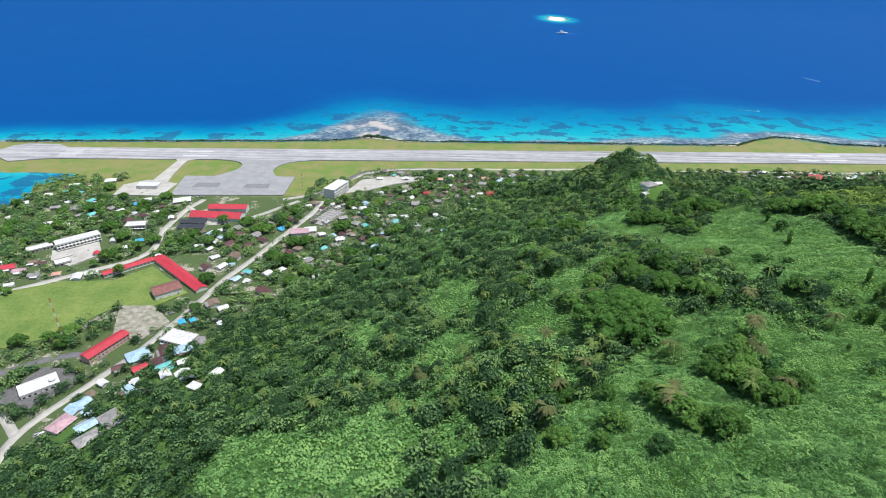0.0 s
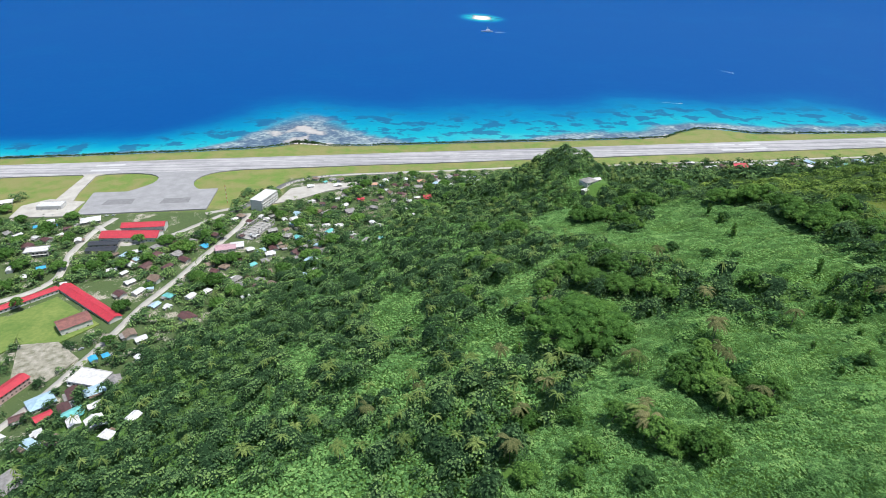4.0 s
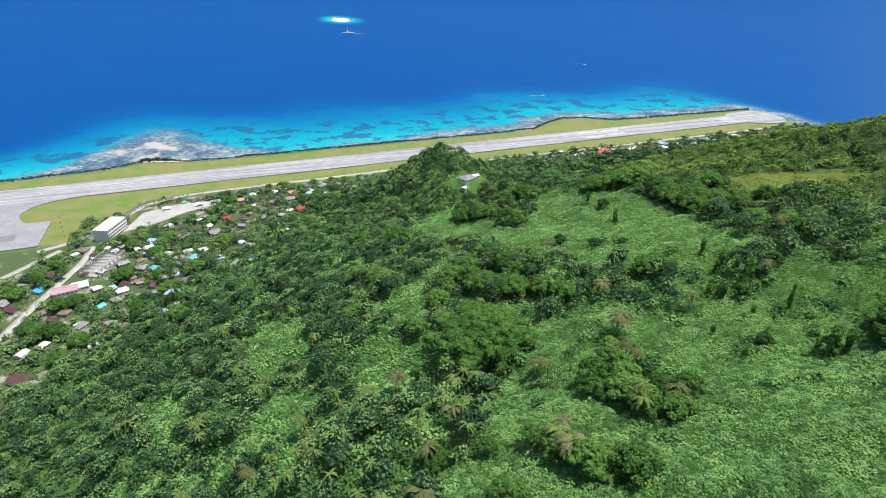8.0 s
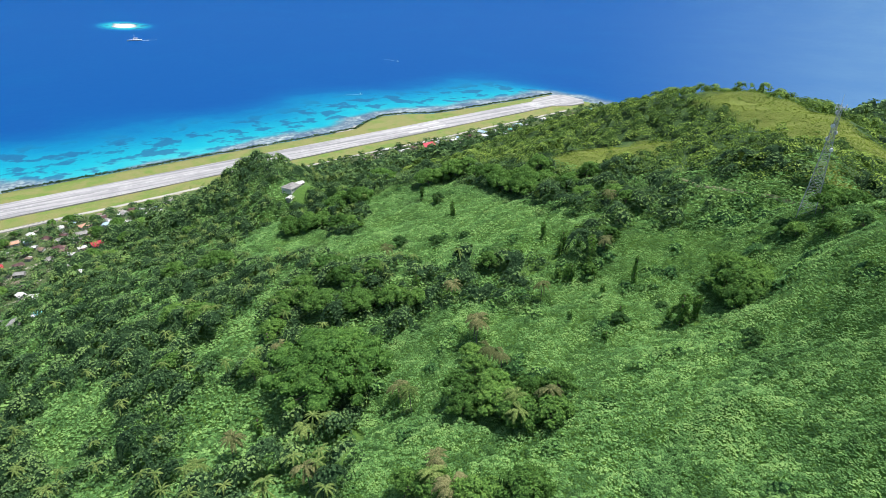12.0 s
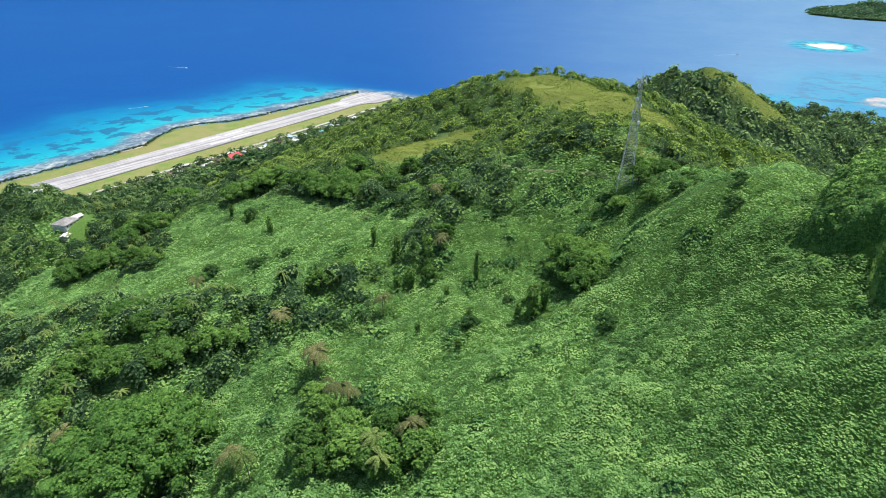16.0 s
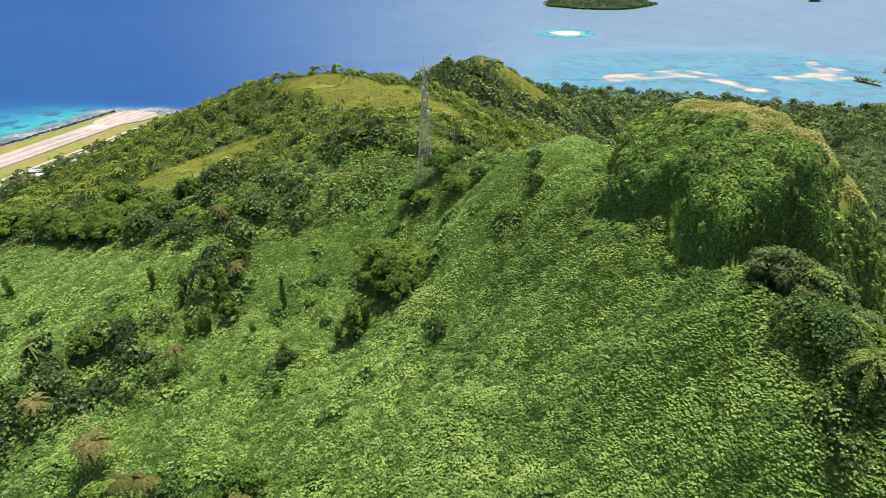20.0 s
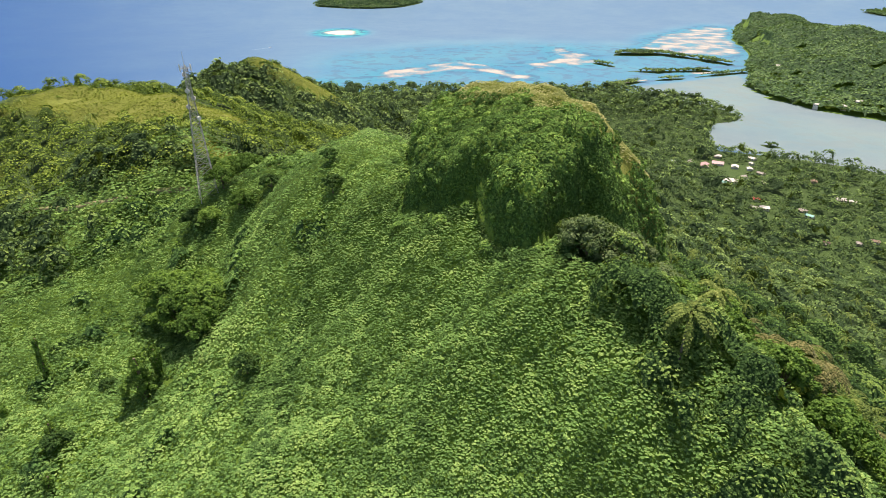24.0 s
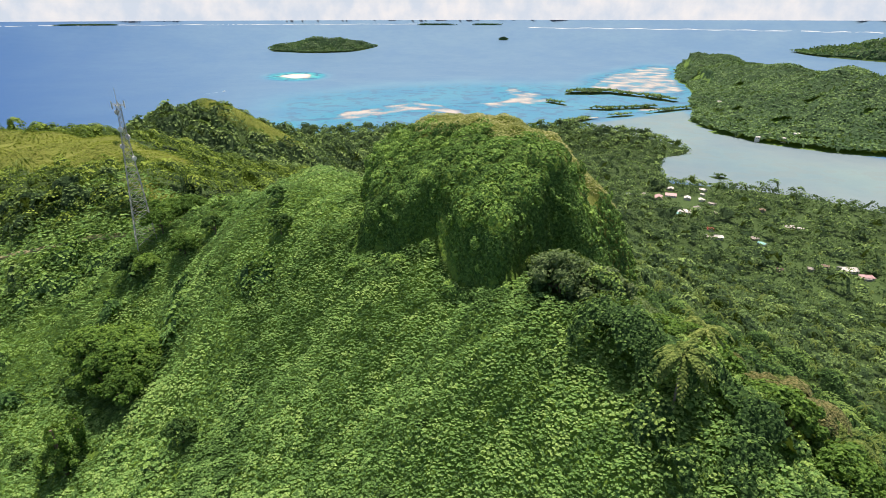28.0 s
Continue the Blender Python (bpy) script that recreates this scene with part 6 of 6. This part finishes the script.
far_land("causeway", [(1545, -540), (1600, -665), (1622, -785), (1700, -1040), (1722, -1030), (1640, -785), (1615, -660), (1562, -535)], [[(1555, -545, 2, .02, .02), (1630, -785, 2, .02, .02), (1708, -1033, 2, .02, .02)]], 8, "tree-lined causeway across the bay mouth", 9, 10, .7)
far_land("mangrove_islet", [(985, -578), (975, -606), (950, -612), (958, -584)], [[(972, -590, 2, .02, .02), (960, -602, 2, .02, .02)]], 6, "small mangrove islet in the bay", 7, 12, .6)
tagged(sheet("bridge_deck", np.array([(1562, -548, 4), (1608, -668, 4), (1600, -671, 4), (1554, -551, 4), (1562, -548, 5), (1608, -668, 5), (1600, -671, 5), (1554, -551, 5)]),
             [[4, 5, 6, 7], [0, 1, 5, 4], [2, 3, 7, 6], [1, 2, 6, 5], [3, 0, 4, 7]], CORAL_ROAD), "pale causeway road at the bay mouth", "road", kind="structure")
for x, y, l in ((1693, -1130, 22), (1666, -1141, 18), (1252, -942, 12), (1239, -1000, 14), (1345, -1140, 10), (1916, -1239, 12), (1225, -881, 10), (1200, -930, 10)):
    hb = new("house")
    hb.matrix_basis = pose(x, y, 6 if y > -1100 else 16, 0, 0, 30 + x % 50)
    part("wall", box(bmesh.new(), l, l * .6, 14, Matrix.Translation((0, 0, -8))), WALL_WHITE, hb)
    rf = part("roof", roof_mesh(l, l * .6, 2.2), ROOFS["w"], hb)
    rf.location = (0, 0, 6)
    windows_on(hb, l, l * .6, 1, 3, 2, 4)
    tagged(hb, "white house on the shore of the headland", "house", "headland houses")

# ---------------------------------------------------------------- woods and ground cover
def crown_cells(box_, cell, rng, keep, plots, open_, size, free=False, tall=1.5):
    """A jittered net of tree crowns: centre, radius, height of the crown's foot, tone; radius 0 where none stands."""
    x0, x1, y0, y1 = box_
    nx, ny = int((x1 - x0) / cell) + 3, int((y1 - y0) / cell) + 3
    cx_, cy_ = np.meshgrid(x0 + (np.arange(nx) - .5) * cell, y0 + (np.arange(ny) - .5) * cell)
    cx_ = cx_ + rng.uniform(-.38, .38, cx_.shape) * cell
    cy_ = cy_ + rng.uniform(-.38, .38, cx_.shape) * cell
    stand = wobble(cx_, cy_, 21, 5.0) + .6 * wobble(cx_, cy_, 9, 2.0)
    left = smooth(-30 - cx_, -60, 140)
    ok = (rng.uniform(0, 1, cx_.shape) < np.where(town_plot(cx_, cy_), plots, keep)) & (stand > open_ - left)
    if not free:
        ok &= wooded(cx_, cy_)
    r = cell * (size[0] + (size[1] - size[0]) * rng.uniform(0, 1, cx_.shape) ** 1.5) * (1 + .15 * np.clip(stand, -1, 1))
    r = np.where(town_plot(cx_, cy_), .95 * r, r)
    return cx_, cy_, np.where(ok, r, 0), r * np.where(town_plot(cx_, cy_), .5, rng.uniform(.1, tall, cx_.shape)), rng.uniform(0, 1, cx_.shape)


def slopes_of(roof, x, y, h, e):
    """Normals of a leaf roof, leaning a little upwards."""
    sx_, sy_ = (roof(x + e, y)[0] - h) / e, (roof(x, y + e)[0] - h) / e
    nn = np.stack([-np.clip(sx_, -2.5, 2.5), -np.clip(sy_, -2.5, 2.5), np.full(len(x), 1.15)], 1)
    return nn / np.linalg.norm(nn, axis=1, keepdims=True)


def lump_net(box_, lc, rng, low=.5, high=.85):
    """A jittered net of leaf clumps."""
    nx, ny = int((box_[1] - box_[0]) / lc) + 3, int((box_[3] - box_[2]) / lc) + 3
    lx, ly = np.meshgrid(box_[0] + (np.arange(nx) - .5) * lc, box_[2] + (np.arange(ny) - .5) * lc)
    return (lx + rng.uniform(-.4, .4, lx.shape) * lc, ly + rng.uniform(-.4, .4, lx.shape) * lc, lc * rng.uniform(low, high, lx.shape), np.zeros(lx.shape), rng.uniform(0, 1, lx.shape))


def wood(name, box_, cell, step, mat, label, keep=1.0, plots=.3, open_=-2.0, size=(.42, .8), leaf=1.6, where=None, free=False, rough=.7, tall=1.5):
    """Woods over a stretch: rounded crowns built of leaf clumps, with the shade inside them painted as a dark sheet."""
    cells = crown_cells(box_, cell, rng, keep, plots, open_, size, free, tall)
    inner = (cells[0] > box_[0]) & (cells[0] < box_[1]) & (cells[1] > box_[2]) & (cells[1] < box_[3])
    if where:
        inner &= where(cells[0], cells[1])
    cells = (cells[0], cells[1], np.where(inner, cells[2], 0), *cells[3:])
    lump_box = (box_[0] - 2 * cell, box_[1] + 2 * cell, box_[2] - 2 * cell, box_[3] + 2 * cell)
    lc = cell / 3.4
    lumps = lump_net(lump_box, lc, rng)

    def roof(x, y):
        h, tone = crown_height(x, y, box_, cell, cells)
        l, lt = crown_height(x, y, lump_box, lc, lumps)
        return np.where(h > -1.9, h + rough * np.clip(l, 0, None) - .25 * lc, h), .8 * tone + .2 * lt

    def net(gap, jitter):
        xs, ys = np.arange(box_[0] - cell, box_[1] + cell, gap), np.arange(box_[2] - cell, box_[3] + cell, gap)
        x, y = np.meshgrid(xs, ys)
        return x + rng.uniform(-jitter, jitter, x.shape) * gap, y + rng.uniform(-jitter, jitter, x.shape) * gap, len(xs), len(ys)
    x, y, nx, ny = net(max(2.1 * step, 2.0), .2)
    h, tone = roof(x, y)
    q = grid_quads(nx, ny)
    hv = h.ravel()
    q = q[(hv[q] > -1.9).any(1)]
    used, back = np.unique(q, return_inverse=True)
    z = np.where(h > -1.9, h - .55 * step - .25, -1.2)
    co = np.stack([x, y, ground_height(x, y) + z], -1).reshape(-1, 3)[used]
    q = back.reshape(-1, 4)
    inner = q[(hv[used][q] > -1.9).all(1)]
    # The inner sheet's tone of -.15 colours in the shade within the crowns.
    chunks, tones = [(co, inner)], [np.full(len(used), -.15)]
    # leaves on the outer sides of the crowns, kept to the darker tones
    steep = q[np.ptp(z.ravel()[used][q], axis=1) > 2.2]
    if len(steep):
        drop = np.ptp(z.ravel()[used][steep], axis=1)
        steep = np.repeat(steep, np.clip(drop * 1.1 / step, 1, 8).astype(int), axis=0)
        u, v = rng.uniform(.02, .98, (len(steep), 1)), rng.uniform(.02, .98, (len(steep), 1))
        p = co[steep]
        c = (p[:, 0] * (1 - u) + p[:, 1] * u) * (1 - v) + (p[:, 3] * (1 - u) + p[:, 2] * u) * v
        nn = np.cross(p[:, 1] - p[:, 0], p[:, 3] - p[:, 0])
        nn = nn / (np.linalg.norm(nn, axis=1, keepdims=True) + 1e-9)
        chunks.append(leaf_cards(c + nn * rng.uniform(.1, .8, (len(c), 1)) * step, nn + (0, 0, .6), leaf * .85, rng, .85, .2, .14))
        tones.append(np.repeat(rng.uniform(.05, .5, len(c)), 4))
    x, y, _, _ = net(step, .5)
    h, tone = roof(x, y)
    ok = h > -1.9
    x, y, h, tone = x[ok], y[ok], h[ok], tone[ok]
    nn = slopes_of(roof, x, y, h, .35 * lc)
    c = np.stack([x, y, ground_height(x, y) + h], 1) + nn * rng.uniform(-.2, .2, (len(x), 1)) * step
    chunks.append(leaf_cards(c, nn, leaf, rng, .85, .17, .14))
    tones.append(np.repeat(tone, 4))
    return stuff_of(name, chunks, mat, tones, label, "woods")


def beyond_ridge(x, y):
    return x > np.interp(y, [120, 150, 170, 190, 215, 240, 268, 300, 345, 420], [330, 330, 314, 311, 310, 320, 338, 330, 330, 345])


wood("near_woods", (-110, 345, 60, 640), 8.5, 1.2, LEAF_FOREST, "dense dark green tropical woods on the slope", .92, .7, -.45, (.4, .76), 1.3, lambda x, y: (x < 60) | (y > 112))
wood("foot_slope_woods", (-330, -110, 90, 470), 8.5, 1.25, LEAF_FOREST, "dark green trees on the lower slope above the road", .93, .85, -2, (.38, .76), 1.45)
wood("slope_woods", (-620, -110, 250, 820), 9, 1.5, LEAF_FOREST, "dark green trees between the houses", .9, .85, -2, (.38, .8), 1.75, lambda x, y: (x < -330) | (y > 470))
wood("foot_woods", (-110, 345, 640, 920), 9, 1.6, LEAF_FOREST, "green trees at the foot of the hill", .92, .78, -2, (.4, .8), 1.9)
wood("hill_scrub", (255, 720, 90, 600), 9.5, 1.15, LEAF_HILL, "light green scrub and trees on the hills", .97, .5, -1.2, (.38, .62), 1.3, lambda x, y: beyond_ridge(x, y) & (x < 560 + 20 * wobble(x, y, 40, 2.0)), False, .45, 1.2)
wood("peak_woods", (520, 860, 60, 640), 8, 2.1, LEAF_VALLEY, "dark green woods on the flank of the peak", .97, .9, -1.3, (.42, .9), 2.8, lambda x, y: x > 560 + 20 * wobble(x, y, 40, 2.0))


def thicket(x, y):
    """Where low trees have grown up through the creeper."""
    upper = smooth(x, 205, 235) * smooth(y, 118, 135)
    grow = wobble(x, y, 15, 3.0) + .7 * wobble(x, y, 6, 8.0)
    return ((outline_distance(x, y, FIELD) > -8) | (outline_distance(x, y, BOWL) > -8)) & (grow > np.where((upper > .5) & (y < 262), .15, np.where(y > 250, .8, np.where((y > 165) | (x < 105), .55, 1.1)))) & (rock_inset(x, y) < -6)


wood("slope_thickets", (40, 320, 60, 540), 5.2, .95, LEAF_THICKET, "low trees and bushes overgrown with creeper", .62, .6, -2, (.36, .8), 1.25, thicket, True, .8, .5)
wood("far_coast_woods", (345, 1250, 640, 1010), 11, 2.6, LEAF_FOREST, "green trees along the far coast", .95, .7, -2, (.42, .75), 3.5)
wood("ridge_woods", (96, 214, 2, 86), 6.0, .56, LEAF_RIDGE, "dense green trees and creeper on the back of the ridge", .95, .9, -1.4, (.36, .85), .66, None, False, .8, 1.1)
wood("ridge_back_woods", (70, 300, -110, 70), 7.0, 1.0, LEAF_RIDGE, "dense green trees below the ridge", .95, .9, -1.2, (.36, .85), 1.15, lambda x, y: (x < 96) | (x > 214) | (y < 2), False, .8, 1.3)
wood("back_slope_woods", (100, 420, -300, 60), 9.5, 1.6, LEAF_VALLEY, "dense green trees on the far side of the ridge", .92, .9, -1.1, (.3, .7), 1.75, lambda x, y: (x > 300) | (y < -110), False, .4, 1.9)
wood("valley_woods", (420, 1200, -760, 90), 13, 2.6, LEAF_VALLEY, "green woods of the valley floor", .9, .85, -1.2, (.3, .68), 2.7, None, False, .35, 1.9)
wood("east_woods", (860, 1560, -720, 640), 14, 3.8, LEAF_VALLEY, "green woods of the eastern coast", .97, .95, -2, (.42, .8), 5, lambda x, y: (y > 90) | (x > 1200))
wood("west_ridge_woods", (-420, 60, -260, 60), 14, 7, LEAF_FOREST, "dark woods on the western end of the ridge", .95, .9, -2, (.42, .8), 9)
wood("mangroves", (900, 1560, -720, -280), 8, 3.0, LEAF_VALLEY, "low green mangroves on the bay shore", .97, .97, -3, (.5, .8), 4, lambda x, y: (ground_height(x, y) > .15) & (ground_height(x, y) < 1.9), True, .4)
# low hedge along the shore
hx_ = np.arange(-780, 1115, 2.3)
hy_ = np.interp(hx_, [p[0] for p in COAST[1:17]], [p[1] for p in COAST[1:17]]) - 7 + rng.uniform(-2, 2, len(hx_))
hr_ = rng.uniform(1.3, 2.4, len(hx_)) * (1 + .8 * np.exp(-((hx_ + 130) / 22) ** 2))
chunk_, tone_ = canopy(np.stack([hx_, hy_, hr_ * 1.35, hr_ * 1.9], 1), 30, rng, .75)
stuff_of("shore_hedge", [chunk_], LEAF_FOREST, [tone_ * .35], "low dark green hedge of shore bushes", "hedge")


def palm_grove(name, stretches, label):
    """Coconut palms too many to count, each with trunk and fronds."""
    chunks, tones = [], []
    for x0, x1, y0, y1, n in stretches:
        x, y = rng.uniform(x0, x1, n), rng.uniform(y0, y1, n)
        ok = wooded(x, y)
        for px, py, pz in zip(x[ok], y[ok], ground_height(x[ok], y[ok])):
            high = rng.uniform(8, 13.5)
            lx, ly = rng.normal(0, .8, 2)
            co, q = palm_arrays(rng, high, (lx, ly), 10, 4.4)
            t0 = np.array([[s * .2 * (1 - .4 * u) + lx * u, .12 * s2 + ly * u, high * u] for u in (0, 1) for s, s2 in ((-1, 1), (1, -1))])
            co = np.concatenate([co, t0]) + (px, py, pz)
            q = np.concatenate([q, [[len(co) - 4, len(co) - 3, len(co) - 1, len(co) - 2]]])
            chunks.append((co, q))
            tones.append(np.full(len(co), rng.uniform(0, 1)))
    return stuff_of(name, chunks, LEAF_PALM, tones, label, "palms")


palm_grove("slope_palms", [(-80, 120, 180, 420, 130), (100, 300, 290, 640, 130), (300, 520, 250, 500, 30)], "coconut palms standing among the slope woods")
palm_grove("town_palms", [(-560, -120, 260, 760, 260), (-120, 260, 560, 880, 190), (340, 1120, 780, 905, 260)], "coconut palms between the town houses")
palm_grove("valley_palms", [(170, 480, -260, 20, 150), (320, 800, -560, -100, 160)], "coconut palms of the valley")


def vines(ring, step, leaf, clump, rng, lift=1.0, leave_out=None, up=.25):
    """Creeper over a stretch of ground: leaf clumps crowding on low mounds."""
    xs, ys = [p[0] for p in ring], [p[1] for p in ring]
    box_ = (min(xs) - 10, max(xs) + 10, min(ys) - 10, max(ys) + 10)
    lumps, mounds = lump_net(box_, clump, rng, .45, .95), lump_net(box_, clump * 4.3, rng, .4, .95)

    def roof(x, y):
        h, tone = crown_height(x, y, box_, clump, lumps)
        m, mt = crown_height(x, y, box_, clump * 4.3, mounds)
        return lift * (.75 * np.clip(h, -.1, None) + .16 * np.clip(m, 0, None)), .6 * tone + .4 * mt
    x, y = scatter(*box_, step, rng)
    ok = outline_distance(x, y, ring) + 6 * wobble(x, y, 17, 8.0) > -7
    ok &= rock_inset(x, y) < 2
    if leave_out:
        ok &= outline_distance(x, y, leave_out) < 0
    x, y = x[ok], y[ok]
    h, tone = roof(x, y)
    nn = slopes_of(roof, x, y, h, .3 * clump) + (0, 0, up)
    c = np.stack([x, y, ground_height(x, y) + h + rng.uniform(-.08, .2, len(x))], 1)
    return leaf_cards(c, nn, leaf, rng, .85, .22, .13), np.repeat(tone, 4)


SLOPE = [(-120, 210), (-60, 130), (20, 150), (70, 230), (125, 275), (200, 260), (170, 400), (140, 500), (60, 480), (-60, 420)]
FOOT = [(-130, 420), (60, 480), (140, 500), (200, 555), (250, 650), (150, 760), (20, 700), (-60, 600), (-120, 500)]
HILLSIDE = [(270, 500), (345, 420), (345, 190), (300, 150), (296, 205), (262, 250), (300, 354)]
CREST_END = [(78, 60), (82, 120), (150, 138), (218, 132), (222, 66), (150, 60)]
stuff = [vines(FIELD, .58, .82, 2.1, rng, 1.3, CREST_END, .45), vines(CREST_END, .43, .72, 2.0, rng, 1.2, None, .75), vines(BOWL, .95, 1.2, 2.4, rng), vines(SLOPE, 1.35, 1.6, 3.0, rng, .8), vines(HILLSIDE, 1.3, 1.55, 3.0, rng), vines(FOOT, 1.9, 2.2, 3.6, rng)]
stuff_of("vine_cover", [c for c, _ in stuff], LEAF_VINE, [t for _, t in stuff], "bright green creeper leaves covering the open slope", "vines")
# low bushes draped in creeper, singly and in groups
bx_, by_ = rng.uniform(40, 310, 900), rng.uniform(80, 520, 900)
grow_ = wobble(bx_, by_, 26, 11.0) + .5 * wobble(bx_, by_, 9, 5.0)
ok_ = ((outline_distance(bx_, by_, FIELD) > 0) & (grow_ > .55) | (outline_distance(bx_, by_, BOWL) > -4) & (grow_ > .45)) & (rock_inset(bx_, by_) < -5)
bx_, by_ = bx_[ok_], by_[ok_]
br_ = rng.uniform(.8, 2.3, len(bx_)) * (1 + .5 * (by_ > 240))
chunk_, tone_ = canopy(np.stack([bx_, by_, br_, br_ * 1.25], 1), 100, rng, .34)
stuff_of("slope_bushes", [chunk_], LEAF_FOREST, [.3 + .6 * tone_], "low green bushes scattered over the creeper slope", "bushes")

# high grass and single bushes on the hill meadows
mx_, my_ = scatter(290, 710, 110, 410, 1.25, rng)
ok_ = np.zeros(len(mx_), bool)
for key_ in ("low", "high", "peak", "tower"):
    ok_ |= outline_distance(mx_, my_, MEADOWS[key_]) + 5 * wobble(mx_, my_, 9, 4.0) > -6
mx_, my_ = mx_[ok_], my_[ok_]
m_ = np.stack([mx_, my_, ground_height(mx_, my_) + .25], 1)
stuff_of("hill_grass", [leaf_cards(m_, np.stack([rng.normal(0, .45, len(mx_)), rng.normal(0, .45, len(mx_)), np.full(len(mx_), 1.5)], 1), 1.5, rng, .6, .15)], GRASS_HILL, [np.repeat(.5 + .6 * wobble(mx_, my_, 16, 3.0), 4)], "yellow-green high grass on the hill meadows", "grass")
bx_, by_ = rng.uniform(300, 700, 260), rng.uniform(115, 405, 260)
ok_ = np.zeros(260, bool)
for key_ in ("low", "high", "peak", "tower"):
    ok_ |= outline_distance(bx_, by_, MEADOWS[key_]) + 6 * wobble(bx_, by_, 14, 2.0) > -3
bx_, by_ = bx_[ok_], by_[ok_]
br_ = rng.uniform(.7, 2.4, len(bx_))
chunk_, tone_ = canopy(np.stack([bx_, by_, br_, br_ * 1.2], 1), 60, rng, .42)
stuff_of("hill_bushes", [chunk_], LEAF_HILL, [tone_ * .8], "green bushes dotted over the hill meadows", "bushes")

# the rock: creeper in rounded bulges over its top, hanging down its steep sides
def rock_spread(n):
    """Places and normals spread evenly over the rock's faces and top."""
    x, y = rng.uniform(178, 302, n * 6), rng.uniform(0, 112, n * 6)
    ok = rock_inset(x, y) > -1.5
    x, y = x[ok], y[ok]
    gx_ = (ground_height(x + .7, y) - ground_height(x - .7, y)) / 1.4
    gy_ = (ground_height(x, y + .7) - ground_height(x, y - .7)) / 1.4
    area = np.minimum(np.sqrt(1 + gx_ ** 2 + gy_ ** 2), 7) * np.where((x > 262) | (y < 20), .35, 1)
    ok = rng.uniform(0, 7, len(x)) < area
    x, y, gx_, gy_ = x[ok][:n], y[ok][:n], gx_[ok][:n], gy_[ok][:n]
    up = np.stack([-gx_, -gy_, np.ones_like(gx_)], 1)
    return np.stack([x, y, ground_height(x, y)], 1), up / np.linalg.norm(up, axis=1, keepdims=True)


bulge_at, bulge_up = rock_spread(950)
bulge_r = rng.uniform(1.1, 2.7, len(bulge_at)) * np.where(bulge_up[:, 2] > .5, 1.15, .55)
bulge_at = bulge_at - bulge_up * (bulge_r * .15)[:, None]
bulge_tone = rng.uniform(0, 1, len(bulge_at))
p_, up_ = rock_spread(120000)
ok_ = (outline_distance(p_[:, 0], p_[:, 1], MEADOWS["rock"]) + 3 * wobble(p_[:, 0], p_[:, 1], 7, 2.0) < 1) | (up_[:, 2] < .52)
p_, up_ = p_[ok_], up_[ok_]
out_, which_ = np.zeros(len(p_)), np.full(len(p_), -1)
for k in range(len(bulge_at)):
    d_ = p_ - bulge_at[k]
    along = (d_ * up_).sum(1)
    side = (d_ * d_).sum(1) - along ** 2
    reach = np.where(side < bulge_r[k] ** 2, np.sqrt(np.clip(bulge_r[k] ** 2 - side, 0, None)) - along, 0)
    reach = np.where((d_ * d_).sum(1) < 4 * bulge_r[k] ** 2, reach, 0)
    which_ = np.where(reach > out_, k, which_)
    out_ = np.maximum(out_, reach)
c_ = p_ + up_ * (out_ * rng.uniform(.82, 1.04, len(p_)) + .2)[:, None]
nn_ = np.where((which_ >= 0)[:, None], c_ - bulge_at[which_], up_)
nn_ = nn_ / np.linalg.norm(nn_, axis=1, keepdims=True) + up_[:, 2:] * (0, 0, .55)
tone_ = np.where(which_ >= 0, .25 + .6 * bulge_tone[which_], .4)
stuff_of("rock_creeper", [leaf_cards(c_, nn_, .74, rng, .85, .28, .18)], LEAF_ROCK, [np.repeat(tone_, 4)], "green creeper bulging over the steep rock", "vines")
# high dry grass along the back of the rock
x_, y_ = scatter(216, 304, -8, 92, .52, rng)
steep_ = np.hypot(ground_height(x_ + 1, y_) - ground_height(x_ - 1, y_), ground_height(x_, y_ + 1) - ground_height(x_, y_ - 1)) / 2
ok_ = (outline_distance(x_, y_, MEADOWS["rock"]) + 3 * wobble(x_, y_, 7, 2.0) > -1) & (steep_ < 1.7)
x_, y_ = x_[ok_], y_[ok_]
t_ = np.stack([x_, y_, ground_height(x_, y_) + .35], 1)
stuff_of("rock_grass", [leaf_cards(t_, np.stack([rng.normal(0, .6, len(x_)), rng.normal(0, .6, len(x_)), np.full(len(x_), 2.0)], 1), .85, rng, .5, .3)], GRASS_DRY, [np.repeat(.5 + .5 * wobble(x_, y_, 6, 3.0), 4)], "pale dry high grass on the back of the rock", "grass")
